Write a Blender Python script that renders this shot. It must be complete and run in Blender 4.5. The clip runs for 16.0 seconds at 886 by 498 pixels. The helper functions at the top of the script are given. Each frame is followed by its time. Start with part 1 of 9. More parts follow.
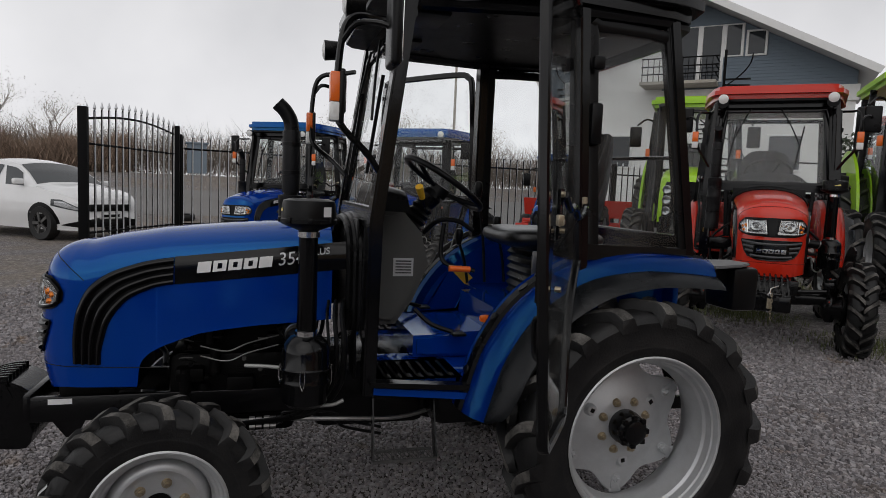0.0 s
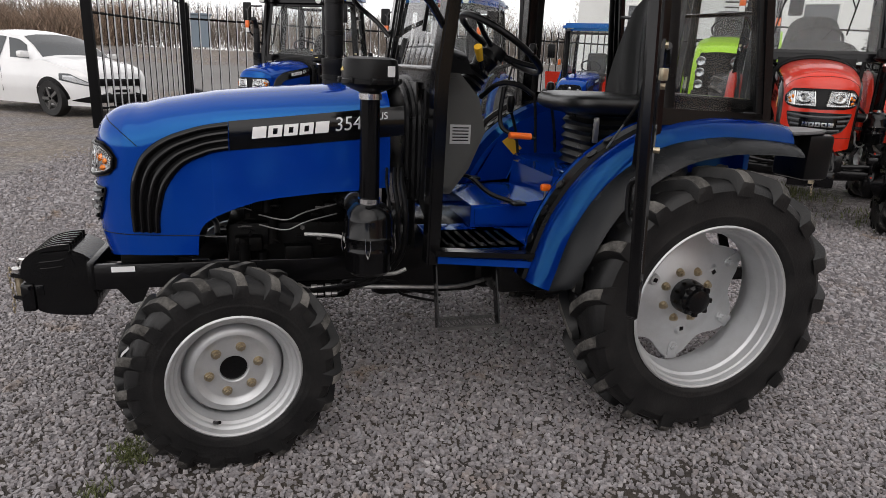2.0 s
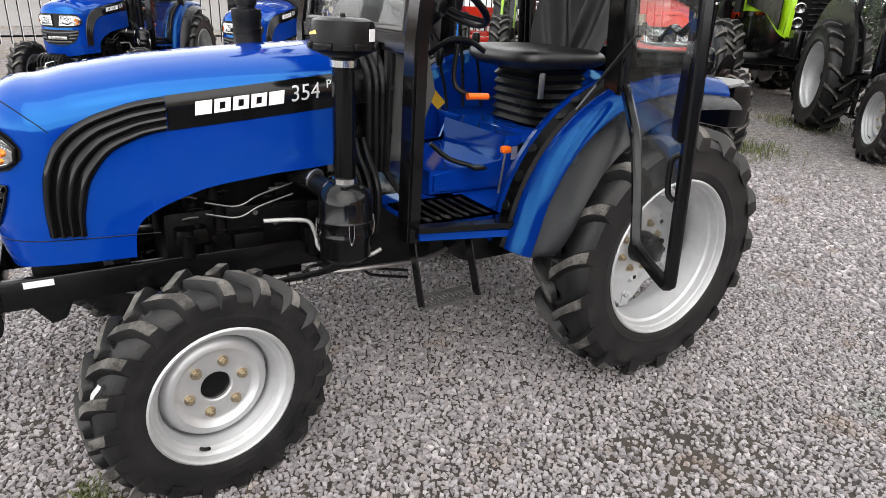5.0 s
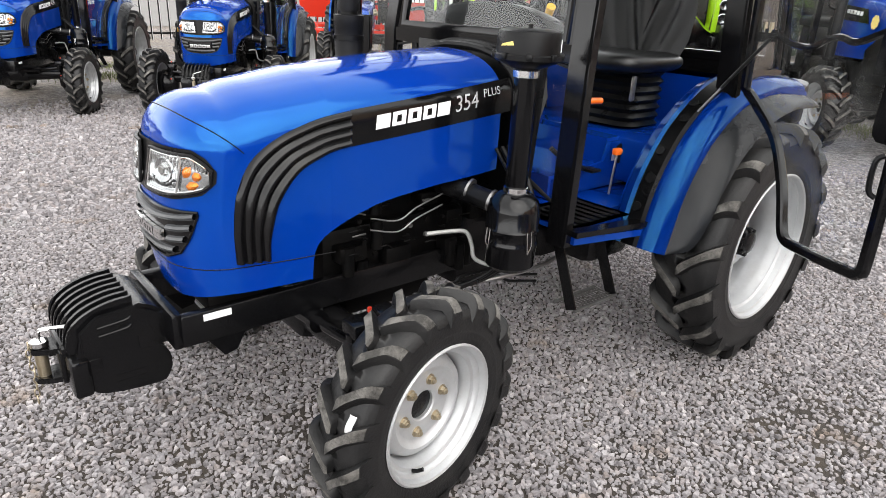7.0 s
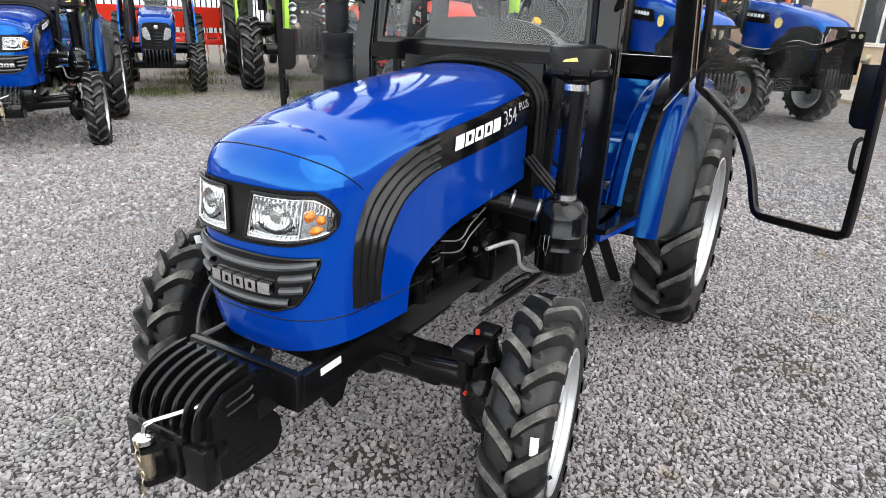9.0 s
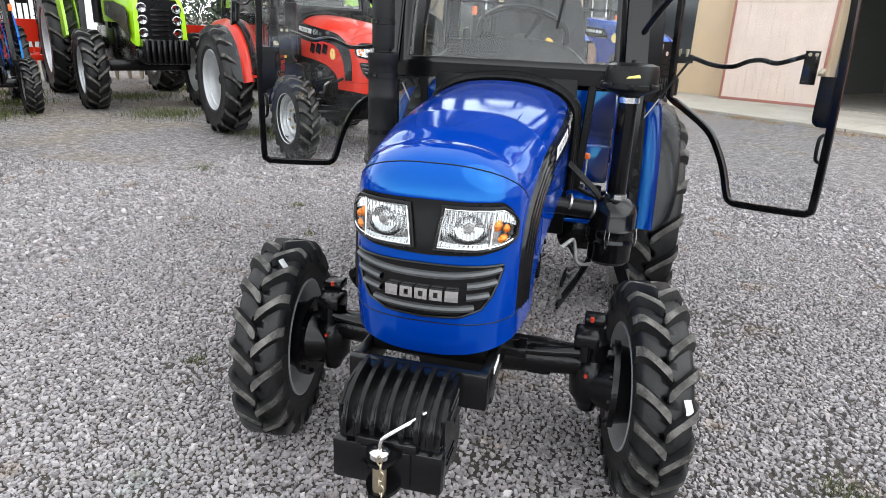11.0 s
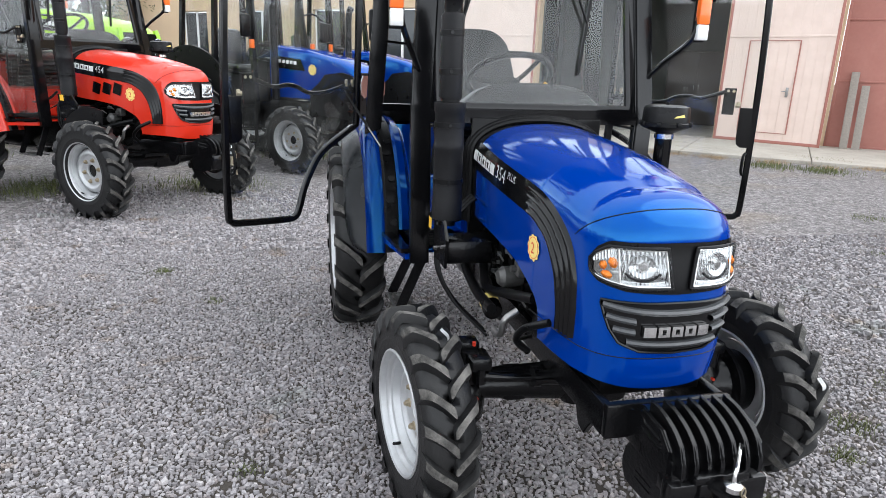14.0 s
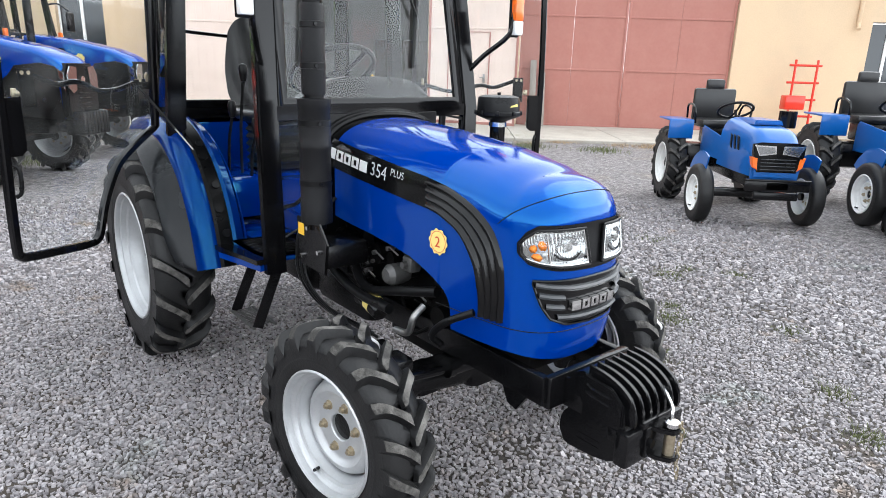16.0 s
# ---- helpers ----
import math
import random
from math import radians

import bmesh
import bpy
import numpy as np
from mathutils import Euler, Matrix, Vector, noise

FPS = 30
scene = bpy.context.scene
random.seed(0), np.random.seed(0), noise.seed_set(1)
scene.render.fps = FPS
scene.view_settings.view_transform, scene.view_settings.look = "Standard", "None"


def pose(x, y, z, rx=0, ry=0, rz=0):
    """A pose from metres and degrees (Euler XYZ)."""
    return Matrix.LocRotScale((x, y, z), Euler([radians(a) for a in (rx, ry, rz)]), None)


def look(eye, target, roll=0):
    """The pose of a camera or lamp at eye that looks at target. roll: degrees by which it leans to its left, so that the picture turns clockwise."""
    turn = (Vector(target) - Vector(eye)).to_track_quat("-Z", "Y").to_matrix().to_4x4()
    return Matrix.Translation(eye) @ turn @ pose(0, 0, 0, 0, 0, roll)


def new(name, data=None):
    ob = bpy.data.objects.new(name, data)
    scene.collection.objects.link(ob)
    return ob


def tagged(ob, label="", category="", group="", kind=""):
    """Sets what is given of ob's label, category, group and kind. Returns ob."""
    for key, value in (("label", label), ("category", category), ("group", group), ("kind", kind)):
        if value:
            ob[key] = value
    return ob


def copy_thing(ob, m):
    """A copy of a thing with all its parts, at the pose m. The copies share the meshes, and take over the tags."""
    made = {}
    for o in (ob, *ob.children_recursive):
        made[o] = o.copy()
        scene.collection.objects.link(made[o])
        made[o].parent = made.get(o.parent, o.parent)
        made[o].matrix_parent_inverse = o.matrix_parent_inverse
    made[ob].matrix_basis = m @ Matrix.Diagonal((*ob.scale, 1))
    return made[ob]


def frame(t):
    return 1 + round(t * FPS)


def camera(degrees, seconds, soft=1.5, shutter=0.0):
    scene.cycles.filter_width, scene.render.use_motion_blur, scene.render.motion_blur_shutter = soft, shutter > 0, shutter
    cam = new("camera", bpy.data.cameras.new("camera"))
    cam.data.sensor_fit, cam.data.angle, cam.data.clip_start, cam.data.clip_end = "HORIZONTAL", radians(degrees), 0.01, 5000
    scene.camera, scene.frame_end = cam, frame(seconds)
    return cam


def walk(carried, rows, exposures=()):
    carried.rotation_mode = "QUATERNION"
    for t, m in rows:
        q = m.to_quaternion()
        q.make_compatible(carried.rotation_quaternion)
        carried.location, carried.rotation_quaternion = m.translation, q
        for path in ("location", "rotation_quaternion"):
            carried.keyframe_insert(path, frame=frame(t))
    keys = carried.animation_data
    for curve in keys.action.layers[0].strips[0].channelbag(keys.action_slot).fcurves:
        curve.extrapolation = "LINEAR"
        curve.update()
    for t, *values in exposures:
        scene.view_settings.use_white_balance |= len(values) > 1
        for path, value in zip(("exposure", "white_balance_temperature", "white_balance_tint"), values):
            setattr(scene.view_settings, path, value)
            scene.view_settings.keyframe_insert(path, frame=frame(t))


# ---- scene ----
cam = camera(69.7, 16.0, soft=0.8)
PATH = [
    (0, (0.359, -2.869, 1.442), (0.898, -0.952, 1.259), 2.4),
    (0.5, (0.371, -2.878, 1.425), (0.904, -0.97, 1.154), 2.4),
    (1, (0.362, -2.863, 1.408), (0.885, -0.968, 1.039), 2.4),
    (1.5, (0.273, -2.816, 1.386), (0.79, -0.941, 0.922), 2.5),
    (2, (0.182, -2.746, 1.373), (0.689, -0.891, 0.82), 2.4),
    (2.5, (0.134, -2.633, 1.368), (0.632, -0.808, 0.719), 2.4),
    (3, (0.103, -2.548, 1.379), (0.596, -0.739, 0.683), 2.4),
    (3.5, (0.046, -2.54, 1.385), (0.599, -0.746, 0.695), 2.4),
    (3.7, (0.011, -2.544, 1.386), (0.638, -0.773, 0.699), 2.3),
    (5.8, (-0.53, -2.216, 1.481), (0.518, -0.682, 0.74), 3.1),
    (6, (-0.616, -2.183, 1.476), (0.431, -0.644, 0.744), 3.0),
    (6.5, (-0.852, -2.08, 1.473), (0.291, -0.613, 0.735), 3.0),
    (7, (-0.979, -1.866, 1.461), (0.244, -0.462, 0.731), 2.9),
    (7.5, (-1.096, -1.68, 1.465), (0.275, -0.408, 0.757), 2.7),
    (8, (-1.337, -1.548, 1.476), (0.188, -0.468, 0.765), 2.4),
    (8.5, (-1.468, -1.373, 1.478), (0.062, -0.306, 0.758), 2.4),
    (8.7, (-1.493, -1.294, 1.479), (0.078, -0.284, 0.763), 2.3),
    (10.8, (-1.956, -0.518, 1.471), (-0.149, 0.044, 0.823), 2.4),
    (11, (-2.007, -0.418, 1.477), (-0.167, 0.023, 0.828), 2.5),
    (11.5, (-2.095, -0.182, 1.487), (-0.22, 0.053, 0.832), 2.3),
    (12, (-2.034, 0.069, 1.49), (-0.116, 0.228, 0.947), 2.3),
    (12.5, (-2.1, 0.319, 1.509), (-0.173, 0.279, 0.976), 2.2),
    (13, (-2.14, 0.582, 1.502), (-0.229, 0.336, 0.966), 2.1),
    (13.5, (-2.04, 0.806, 1.505), (-0.134, 0.542, 0.959), 1.9),
    (14, (-1.982, 1.03, 1.504), (-0.105, 0.599, 0.963), 1.9),
    (14.5, (-1.953, 1.256, 1.494), (-0.135, 0.621, 0.952), 1.9),
    (15, (-1.841, 1.342, 1.486), (-0.109, 0.504, 0.941), 1.8),
    (15.5, (-1.712, 1.415, 1.485), (-0.09, 0.382, 0.937), 1.8),
    (16, (-1.663, 1.572, 1.508), (-0.171, 0.359, 0.959), 1.7),
]
EXPOSURE = [(0.0, -0.42, 6500, 12), (1.0, 0.03, 6520, 13), (2.0, 0.47, 6650, 13), (3.0, 1.1, 6700, 12), (3.5, 1.4, 6650, 12), (5.8, 1.6, 6620, 10), (7.0, 1.66, 6600, 10), (8.5, 1.68, 6420, 8), (10.8, 1.63, 6260, 8), (13.0, 1.45, 6110, 9), (16.0, 1.77, 6080, 8)]
walk(cam, [(t, look(eye, target, roll)) for t, eye, target, roll in PATH], EXPOSURE)

# ---- overcast daylight ----
SUN_EL, SUN_AZ = radians(48), radians(200)
world = bpy.data.worlds.new("overcast_sky")
scene.world = world
world.use_nodes = True
wn, wl = world.node_tree.nodes, world.node_tree.links
wn.clear()
w_out, w_bg = wn.new("ShaderNodeOutputWorld"), wn.new("ShaderNodeBackground")
w_sky, w_mix, w_hsv = wn.new("ShaderNodeTexSky"), wn.new("ShaderNodeMix"), wn.new("ShaderNodeHueSaturation")
w_sky.sky_type, w_sky.sun_disc = "NISHITA", False
w_sky.sun_elevation, w_sky.sun_rotation = SUN_EL, SUN_AZ
w_sky.dust_density, w_sky.air_density = 5.0, 1.0
w_hsv.inputs["Saturation"].default_value = 0.15
# a closed cloud layer: nearly even grey-white with faint patches
w_noise, w_ramp, w_co = wn.new("ShaderNodeTexNoise"), wn.new("ShaderNodeValToRGB"), wn.new("ShaderNodeTexCoord")
w_noise.inputs["Scale"].default_value, w_noise.inputs["Detail"].default_value = 2.2, 5
w_ramp.color_ramp.elements[0].position, w_ramp.color_ramp.elements[0].color = 0.3, (6.6, 6.7, 6.85, 1)
w_ramp.color_ramp.elements[1].position, w_ramp.color_ramp.elements[1].color = 0.72, (9.6, 9.65, 9.7, 1)
w_mix.data_type = "RGBA"
w_mix.inputs["Factor"].default_value = 0.85
wl.new(w_co.outputs["Generated"], w_noise.inputs["Vector"])
wl.new(w_noise.outputs["Fac"], w_ramp.inputs["Fac"])
wl.new(w_sky.outputs["Color"], w_hsv.inputs["Color"])
wl.new(w_hsv.outputs["Color"], w_mix.inputs["A"])
wl.new(w_ramp.outputs["Color"], w_mix.inputs["B"])
# hazy brightening towards the horizon
w_sep, w_map, w_mul = wn.new("ShaderNodeSeparateXYZ"), wn.new("ShaderNodeMapRange"), wn.new("ShaderNodeVectorMath")
w_map.inputs["From Min"].default_value, w_map.inputs["From Max"].default_value = 0.0, 0.5
w_map.inputs["To Min"].default_value, w_map.inputs["To Max"].default_value = 2.1, 1.0
w_mul.operation = "SCALE"
wl.new(w_co.outputs["Generated"], w_sep.inputs["Vector"])
wl.new(w_sep.outputs["Z"], w_map.inputs["Value"])
wl.new(w_mix.outputs["Result"], w_mul.inputs[0])
wl.new(w_map.outputs["Result"], w_mul.inputs["Scale"])
wl.new(w_mul.outputs["Vector"], w_bg.inputs["Color"])
w_bg.inputs["Strength"].default_value = 0.085
wl.new(w_bg.outputs["Background"], w_out.inputs["Surface"])

sun = new("sun", bpy.data.lights.new("sun", "SUN"))
sun.data.energy, sun.data.angle, sun.data.color = 0.6, radians(70), (1.0, 0.97, 0.93)
sun.matrix_world = look((0, 0, 20), (-20 * math.cos(SUN_EL) * math.sin(SUN_AZ), -20 * math.cos(SUN_EL) * math.cos(SUN_AZ), 20 - 20 * math.sin(SUN_EL)))


# ---- materials ----
def mat(name, color, rough=0.5, metal=0.0, grain=0.0, scale=40.0, bump=0.0, bump_scale=None, dirt=None, dirt_amount=0.0, dirt_scale=6.0, coat=0.0, rough_var=0.0, ior=None, spec=0.5, tint=None):
    """Colour with fine grain, broader dirt in its own colour, relief and changing gloss."""
    m = bpy.data.materials.new(name)
    m.use_nodes = True
    n, l = m.node_tree.nodes, m.node_tree.links
    b = n["Principled BSDF"]
    b.inputs["Base Color"].default_value = (*color, 1)
    b.inputs["Roughness"].default_value, b.inputs["Metallic"].default_value = rough, metal
    b.inputs["Specular IOR Level"].default_value = spec
    if coat:
        b.inputs["Coat Weight"].default_value, b.inputs["Coat Roughness"].default_value = coat, 0.05
        b.inputs["Coat IOR"].default_value = 1.55
    if tint:
        b.inputs["Specular Tint"].default_value = (*tint, 1)
    if ior:
        b.inputs["IOR"].default_value = ior
    co = n.new("ShaderNodeTexCoord")
    last = None
    if grain:
        t = n.new("ShaderNodeTexNoise")
        t.inputs["Scale"].default_value, t.inputs["Detail"].default_value = scale, 4
        l.new(co.outputs["Object"], t.inputs["Vector"])
        mx = n.new("ShaderNodeMix")
        mx.data_type = "RGBA"
        mx.inputs["A"].default_value = (*[c * (1 - grain) for c in color], 1)
        mx.inputs["B"].default_value = (*[min(1, c * (1 + grain)) for c in color], 1)
        l.new(t.outputs["Fac"], mx.inputs["Factor"])
        last = mx.outputs["Result"]
    if dirt:
        t = n.new("ShaderNodeTexNoise")
        t.inputs["Scale"].default_value, t.inputs["Detail"].default_value, t.inputs["Roughness"].default_value = dirt_scale, 6, 0.65
        l.new(co.outputs["Object"], t.inputs["Vector"])
        r = n.new("ShaderNodeValToRGB")
        r.color_ramp.elements[0].position, r.color_ramp.elements[1].position = 0.42, 0.75
        r.color_ramp.elements[1].color = (dirt_amount,) * 3 + (1,)
        l.new(t.outputs["Fac"], r.inputs["Fac"])
        mx = n.new("ShaderNodeMix")
        mx.data_type = "RGBA"
        mx.inputs["A"].default_value, mx.inputs["B"].default_value = (*color, 1), (*dirt, 1)
        if last:
            l.new(last, mx.inputs["A"])
        l.new(r.outputs["Color"], mx.inputs["Factor"])
        last = mx.outputs["Result"]
    if last:
        l.new(last, b.inputs["Base Color"])
    if rough_var:
        t = n.new("ShaderNodeTexNoise")
        t.inputs["Scale"].default_value, t.inputs["Detail"].default_value = 9, 5
        l.new(co.outputs["Object"], t.inputs["Vector"])
        mr = n.new("ShaderNodeMapRange")
        mr.inputs["To Min"].default_value, mr.inputs["To Max"].default_value = max(0.02, rough - rough_var), rough + rough_var
        l.new(t.outputs["Fac"], mr.inputs["Value"])
        l.new(mr.outputs["Result"], b.inputs["Roughness"])
    if bump:
        t = n.new("ShaderNodeTexNoise")
        t.inputs["Scale"].default_value, t.inputs["Detail"].default_value = bump_scale or scale, 5
        l.new(co.outputs["Object"], t.inputs["Vector"])
        bp = n.new("ShaderNodeBump")
        bp.inputs["Strength"].default_value, bp.inputs["Distance"].default_value = bump, 0.01
        l.new(t.outputs["Fac"], bp.inputs["Height"])
        l.new(bp.outputs["Normal"], b.inputs["Normal"])
    return m


def glass(name, tint=(0.985, 0.99, 0.99), dirty=0.08, rough=0.0, gloss=0.035):
    """A thin pane: see-through with a Fresnel gloss and a faint film of dust."""
    m = bpy.data.materials.new(name)
    m.use_nodes = True
    n, l = m.node_tree.nodes, m.node_tree.links
    n.clear()
    out, tr, gl, di = n.new("ShaderNodeOutputMaterial"), n.new("ShaderNodeBsdfTransparent"), n.new("ShaderNodeBsdfGlossy"), n.new("ShaderNodeBsdfDiffuse")
    tr.inputs["Color"].default_value = (*tint, 1)
    gl.inputs["Roughness"].default_value = rough
    di.inputs["Color"].default_value = (0.6, 0.6, 0.58, 1)
    co, no, rp = n.new("ShaderNodeTexCoord"), n.new("ShaderNodeTexNoise"), n.new("ShaderNodeMapRange")
    no.inputs["Scale"].default_value, no.inputs["Detail"].default_value = 7, 8
    rp.inputs["From Min"].default_value, rp.inputs["From Max"].default_value, rp.inputs["To Max"].default_value = 0.4, 0.8, dirty
    l.new(co.outputs["Object"], no.inputs["Vector"])
    l.new(no.outputs["Fac"], rp.inputs["Value"])
    m1, m2, lw = n.new("ShaderNodeMixShader"), n.new("ShaderNodeMixShader"), n.new("ShaderNodeLayerWeight")
    lw.inputs["Blend"].default_value = 0.5
    fr, ad = n.new("ShaderNodeMath"), n.new("ShaderNodeMath")
    fr.operation, ad.operation = "POWER", "MULTIPLY_ADD"
    fr.inputs[1].default_value = 5.0
    ad.inputs[1].default_value, ad.inputs[2].default_value = 0.75, gloss
    l.new(lw.outputs["Facing"], fr.inputs[0])
    l.new(fr.outputs["Value"], ad.inputs[0])
    l.new(rp.outputs["Result"], m1.inputs["Fac"])
    l.new(tr.outputs["BSDF"], m1.inputs[1])
    l.new(di.outputs["BSDF"], m1.inputs[2])
    l.new(ad.outputs["Value"], m2.inputs["Fac"])
    l.new(m1.outputs["Shader"], m2.inputs[1])
    l.new(gl.outputs["BSDF"], m2.inputs[2])
    l.new(m2.outputs["Shader"], out.inputs["Surface"])
    return m


BLUE = (0.0006, 0.030, 0.262)
DUST = (0.30, 0.28, 0.25)
M = {
    "blue": mat("blue_paint", BLUE, 0.07, 0.0, 0.06, 300, 0.01, 500, DUST, 0.012, 5, rough_var=0.03, ior=1.82, spec=0.5, tint=(0.13, 0.62, 1.0)),
    "sky_blue": mat("light_blue_paint", (0.004, 0.095, 0.36), 0.36, 0.0, 0.06, 300, 0.01, 500, DUST, 0.04, 5, coat=0.5, rough_var=0.05, spec=0.2),
    "red": mat("red_paint", (0.62, 0.026, 0.008), 0.32, 0, 0.06, 300, 0.01, 500, DUST, 0.02, 5, coat=0.5, rough_var=0.06, spec=0.3),
    "green": mat("lime_paint", (0.36, 0.66, 0.012), 0.34, 0, 0.06, 300, 0.01, 500, DUST, 0.03, 5, coat=0.4, rough_var=0.06, spec=0.3),
    "black": mat("black_gloss_paint", (0.003, 0.003, 0.0035), 0.12, 0, 0.2, 60, 0.02, 200, DUST, 0.006, 7, rough_var=0.06, spec=0.33),
    "satin": mat("black_satin_plastic", (0.0045, 0.0045, 0.005), 0.30, 0, 0.25, 120, 0.05, 400, DUST, 0.006, 8, rough_var=0.1, spec=0.18),
    "dark_iron": mat("black_painted_iron", (0.003, 0.003, 0.0035), 0.22, 0, 0.3, 50, 0.12, 90, DUST, 0.006, 9, rough_var=0.10, spec=0.30),
    "grey_flare": mat("dark_grey_plastic", (0.014, 0.016, 0.019), 0.26, 0, 0.15, 200, 0.04, 500, DUST, 0.02, 5, rough_var=0.08, spec=0.5),
    "rubber": mat("tyre_rubber", (0.0068, 0.0068, 0.0072), 0.48, 0, 0.35, 80, 0.16, 120, (0.10, 0.095, 0.09), 0.13, 9, rough_var=0.12, spec=0.35),
    "lug_top": mat("dusty_tread_rubber", (0.045, 0.043, 0.040), 0.85, 0, 0.4, 70, 0.5, 130, (0.24, 0.228, 0.21), 0.8, 14, spec=0.25),
    "silver": mat("silver_wheel_paint", (0.56, 0.57, 0.58), 0.50, 0.72, 0.06, 200, 0.04, 240, (0.30, 0.29, 0.28), 0.3, 9, rough_var=0.10),
    # black paint, deepened to hold the shade under the bonnet
    "engine_shaded": mat("shaded_black_engine_paint", (0.002, 0.002, 0.0022), 0.45, 0, 0.3, 60, 0.1, 120, (0.012, 0.010, 0.008), 0.3, 14, spec=0.10),
    "cast": mat("dull_cast_metal", (0.12, 0.118, 0.115), 0.5, 0.6, 0.3, 60, 0.2, 120, (0.02, 0.02, 0.02), 0.4, 12),
    "tail_grey": mat("mid_grey_plastic", (0.16, 0.165, 0.17), 0.4, 0, 0.1, 120, 0.03, 300, DUST, 0.1, 6),
    "white_rim": mat("white_wheel_paint", (0.78, 0.78, 0.76), 0.45, 0, 0.05, 100, 0.02, 200, DUST, 0.3, 8),
    "zinc": mat("yellow_zinc_steel", (0.44, 0.375, 0.27), 0.38, 0.9, 0.3, 80, 0.1, 200),
    "chrome": mat("bright_steel", (0.75, 0.75, 0.74), 0.16, 1.0, 0.1, 60, 0.02, 200),
    "steel": mat("worn_steel", (0.30, 0.295, 0.29), 0.38, 0.9, 0.25, 60, 0.1, 150),
    "white": mat("white_print", (0.78, 0.78, 0.78), 0.4, 0, 0.03, 80),
    "silver_print": mat("silver_print", (0.62, 0.63, 0.65), 0.3, 0.3, 0.06, 80),
    "orange": mat("orange_plastic", (0.85, 0.15, 0.010), 0.3, 0, 0.06, 60, coat=0.4),
    "grease_red": mat("red_plastic_cap", (0.45, 0.03, 0.012), 0.4, 0, 0.1, 60),
    "clear_lens": mat("white_lens_plastic", (0.72, 0.72, 0.70), 0.2, 0, 0.08, 60, 0.2, 90, coat=0.5),
    "yellow": mat("yellow_sticker", (0.80, 0.46, 0.03), 0.4, 0, 0.04, 80),
    "pale_yellow": mat("pale_yellow_sticker", (0.88, 0.70, 0.22), 0.4, 0, 0.04, 80),
    "red_print": mat("red_print", (0.65, 0.06, 0.02), 0.4, 0, 0.04, 80),
    "seat": mat("black_vinyl", (0.008, 0.008, 0.0085), 0.30, 0, 0.2, 150, 0.15, 260, DUST, 0.012, 7, spec=0.55),
    "dash": mat("grey_dash_plastic", (0.075, 0.075, 0.072), 0.6, 0, 0.1, 200, 0.1, 500, DUST, 0.04, 8, spec=0.3),
    "mat": mat("black_floor_mat", (0.008, 0.008, 0.009), 0.35, 0, 0.25, 60, 0.2, 90, DUST, 0.10, 10, rough_var=0.12, spec=0.4),
    "reflector": mat("lamp_reflector", (0.44, 0.45, 0.455), 0.13, 1.0, 0.05, 60, 0.08, 60),
    "amber": mat("amber_reflector", (0.72, 0.20, 0.022), 0.2, 0.55, 0.25, 90, 0.35, 120),
    "glass": glass("cab_glass", (0.965, 0.978, 0.978), 0.05),
    "screen_glass": glass("windscreen_glass", (0.93, 0.95, 0.95), 0.07, gloss=0.055),
    "tint_glass": glass("tinted_cab_glass", (0.90, 0.92, 0.925), 0.07),
    "door_glass": glass("door_glass", (0.97, 0.98, 0.98), 0.04),
    "lens": glass("lamp_lens", (0.97, 0.98, 0.98), 0.0),
}
M["rib_grey"] = mat("grey_grille_plastic", (0.055, 0.058, 0.062), 0.35, 0, 0.12, 150, 0.03, 400, DUST, 0.05, 8)
M["hose"] = mat("braided_hose", (0.42, 0.42, 0.41), 0.45, 0.5, 0.4, 400, 0.3, 500)


# ---- mesh building ----
def finish(bm, name, material, smooth=True):
    me = bpy.data.meshes.new(name)
    bmesh.ops.recalc_face_normals(bm, faces=bm.faces)
    bm.to_mesh(me)
    bm.free()
    for m in material if isinstance(material, (list, tuple)) else [material]:
        me.materials.append(m)
    if smooth:
        me.polygons.foreach_set("use_smooth", [True] * len(me.polygons))
        try:
            me.set_sharp_from_angle(angle=radians(38))
        except AttributeError:
            pass
    return me


def part(name, bm, material, parent, label="", smooth=True, m=None):
    """One mesh object under a thing or under a part."""
    ob = new(name, bm if isinstance(bm, bpy.types.Mesh) else finish(bm, name, material, smooth))
    ob.parent = parent
    if m is not None:
        ob.matrix_local = m
    if label:
        ob["label"] = label
    return ob


def thing(name, label, category, group="", m=None, kind=""):
    ob = new(name)
    ob.empty_display_size = 0.2
    if m is not None:
        ob.matrix_world = m
    return tagged(ob, label, category, group, kind)


def one_mesh(name, bm, material, label, category, group="", m=None, kind="", smooth=True):
    ob = new(name, finish(bm, name, material, smooth))
    if m is not None:
        ob.matrix_world = m
    return tagged(ob, label, category, group, kind)


def box(bm, c, s, bevel=0.0, m=None, seg=2, mi=0):
    """A box with centre c and size s, its edges rounded."""
    r = bmesh.ops.create_cube(bm, size=1.0, matrix=(m or Matrix()) @ Matrix.LocRotScale(c, None, s))
    vs = r["verts"]
    es = list({e for v in vs for e in v.link_edges})
    fs = list({f for v in vs for f in v.link_faces})
    for f in fs:
        f.material_index = mi
    if bevel:
        out = bmesh.ops.bevel(bm, geom=es, offset=min(bevel, 0.45 * min(s)), segments=seg, affect="EDGES", profile=0.5)
        for f in out["faces"]:
            f.material_index = mi
    return vs


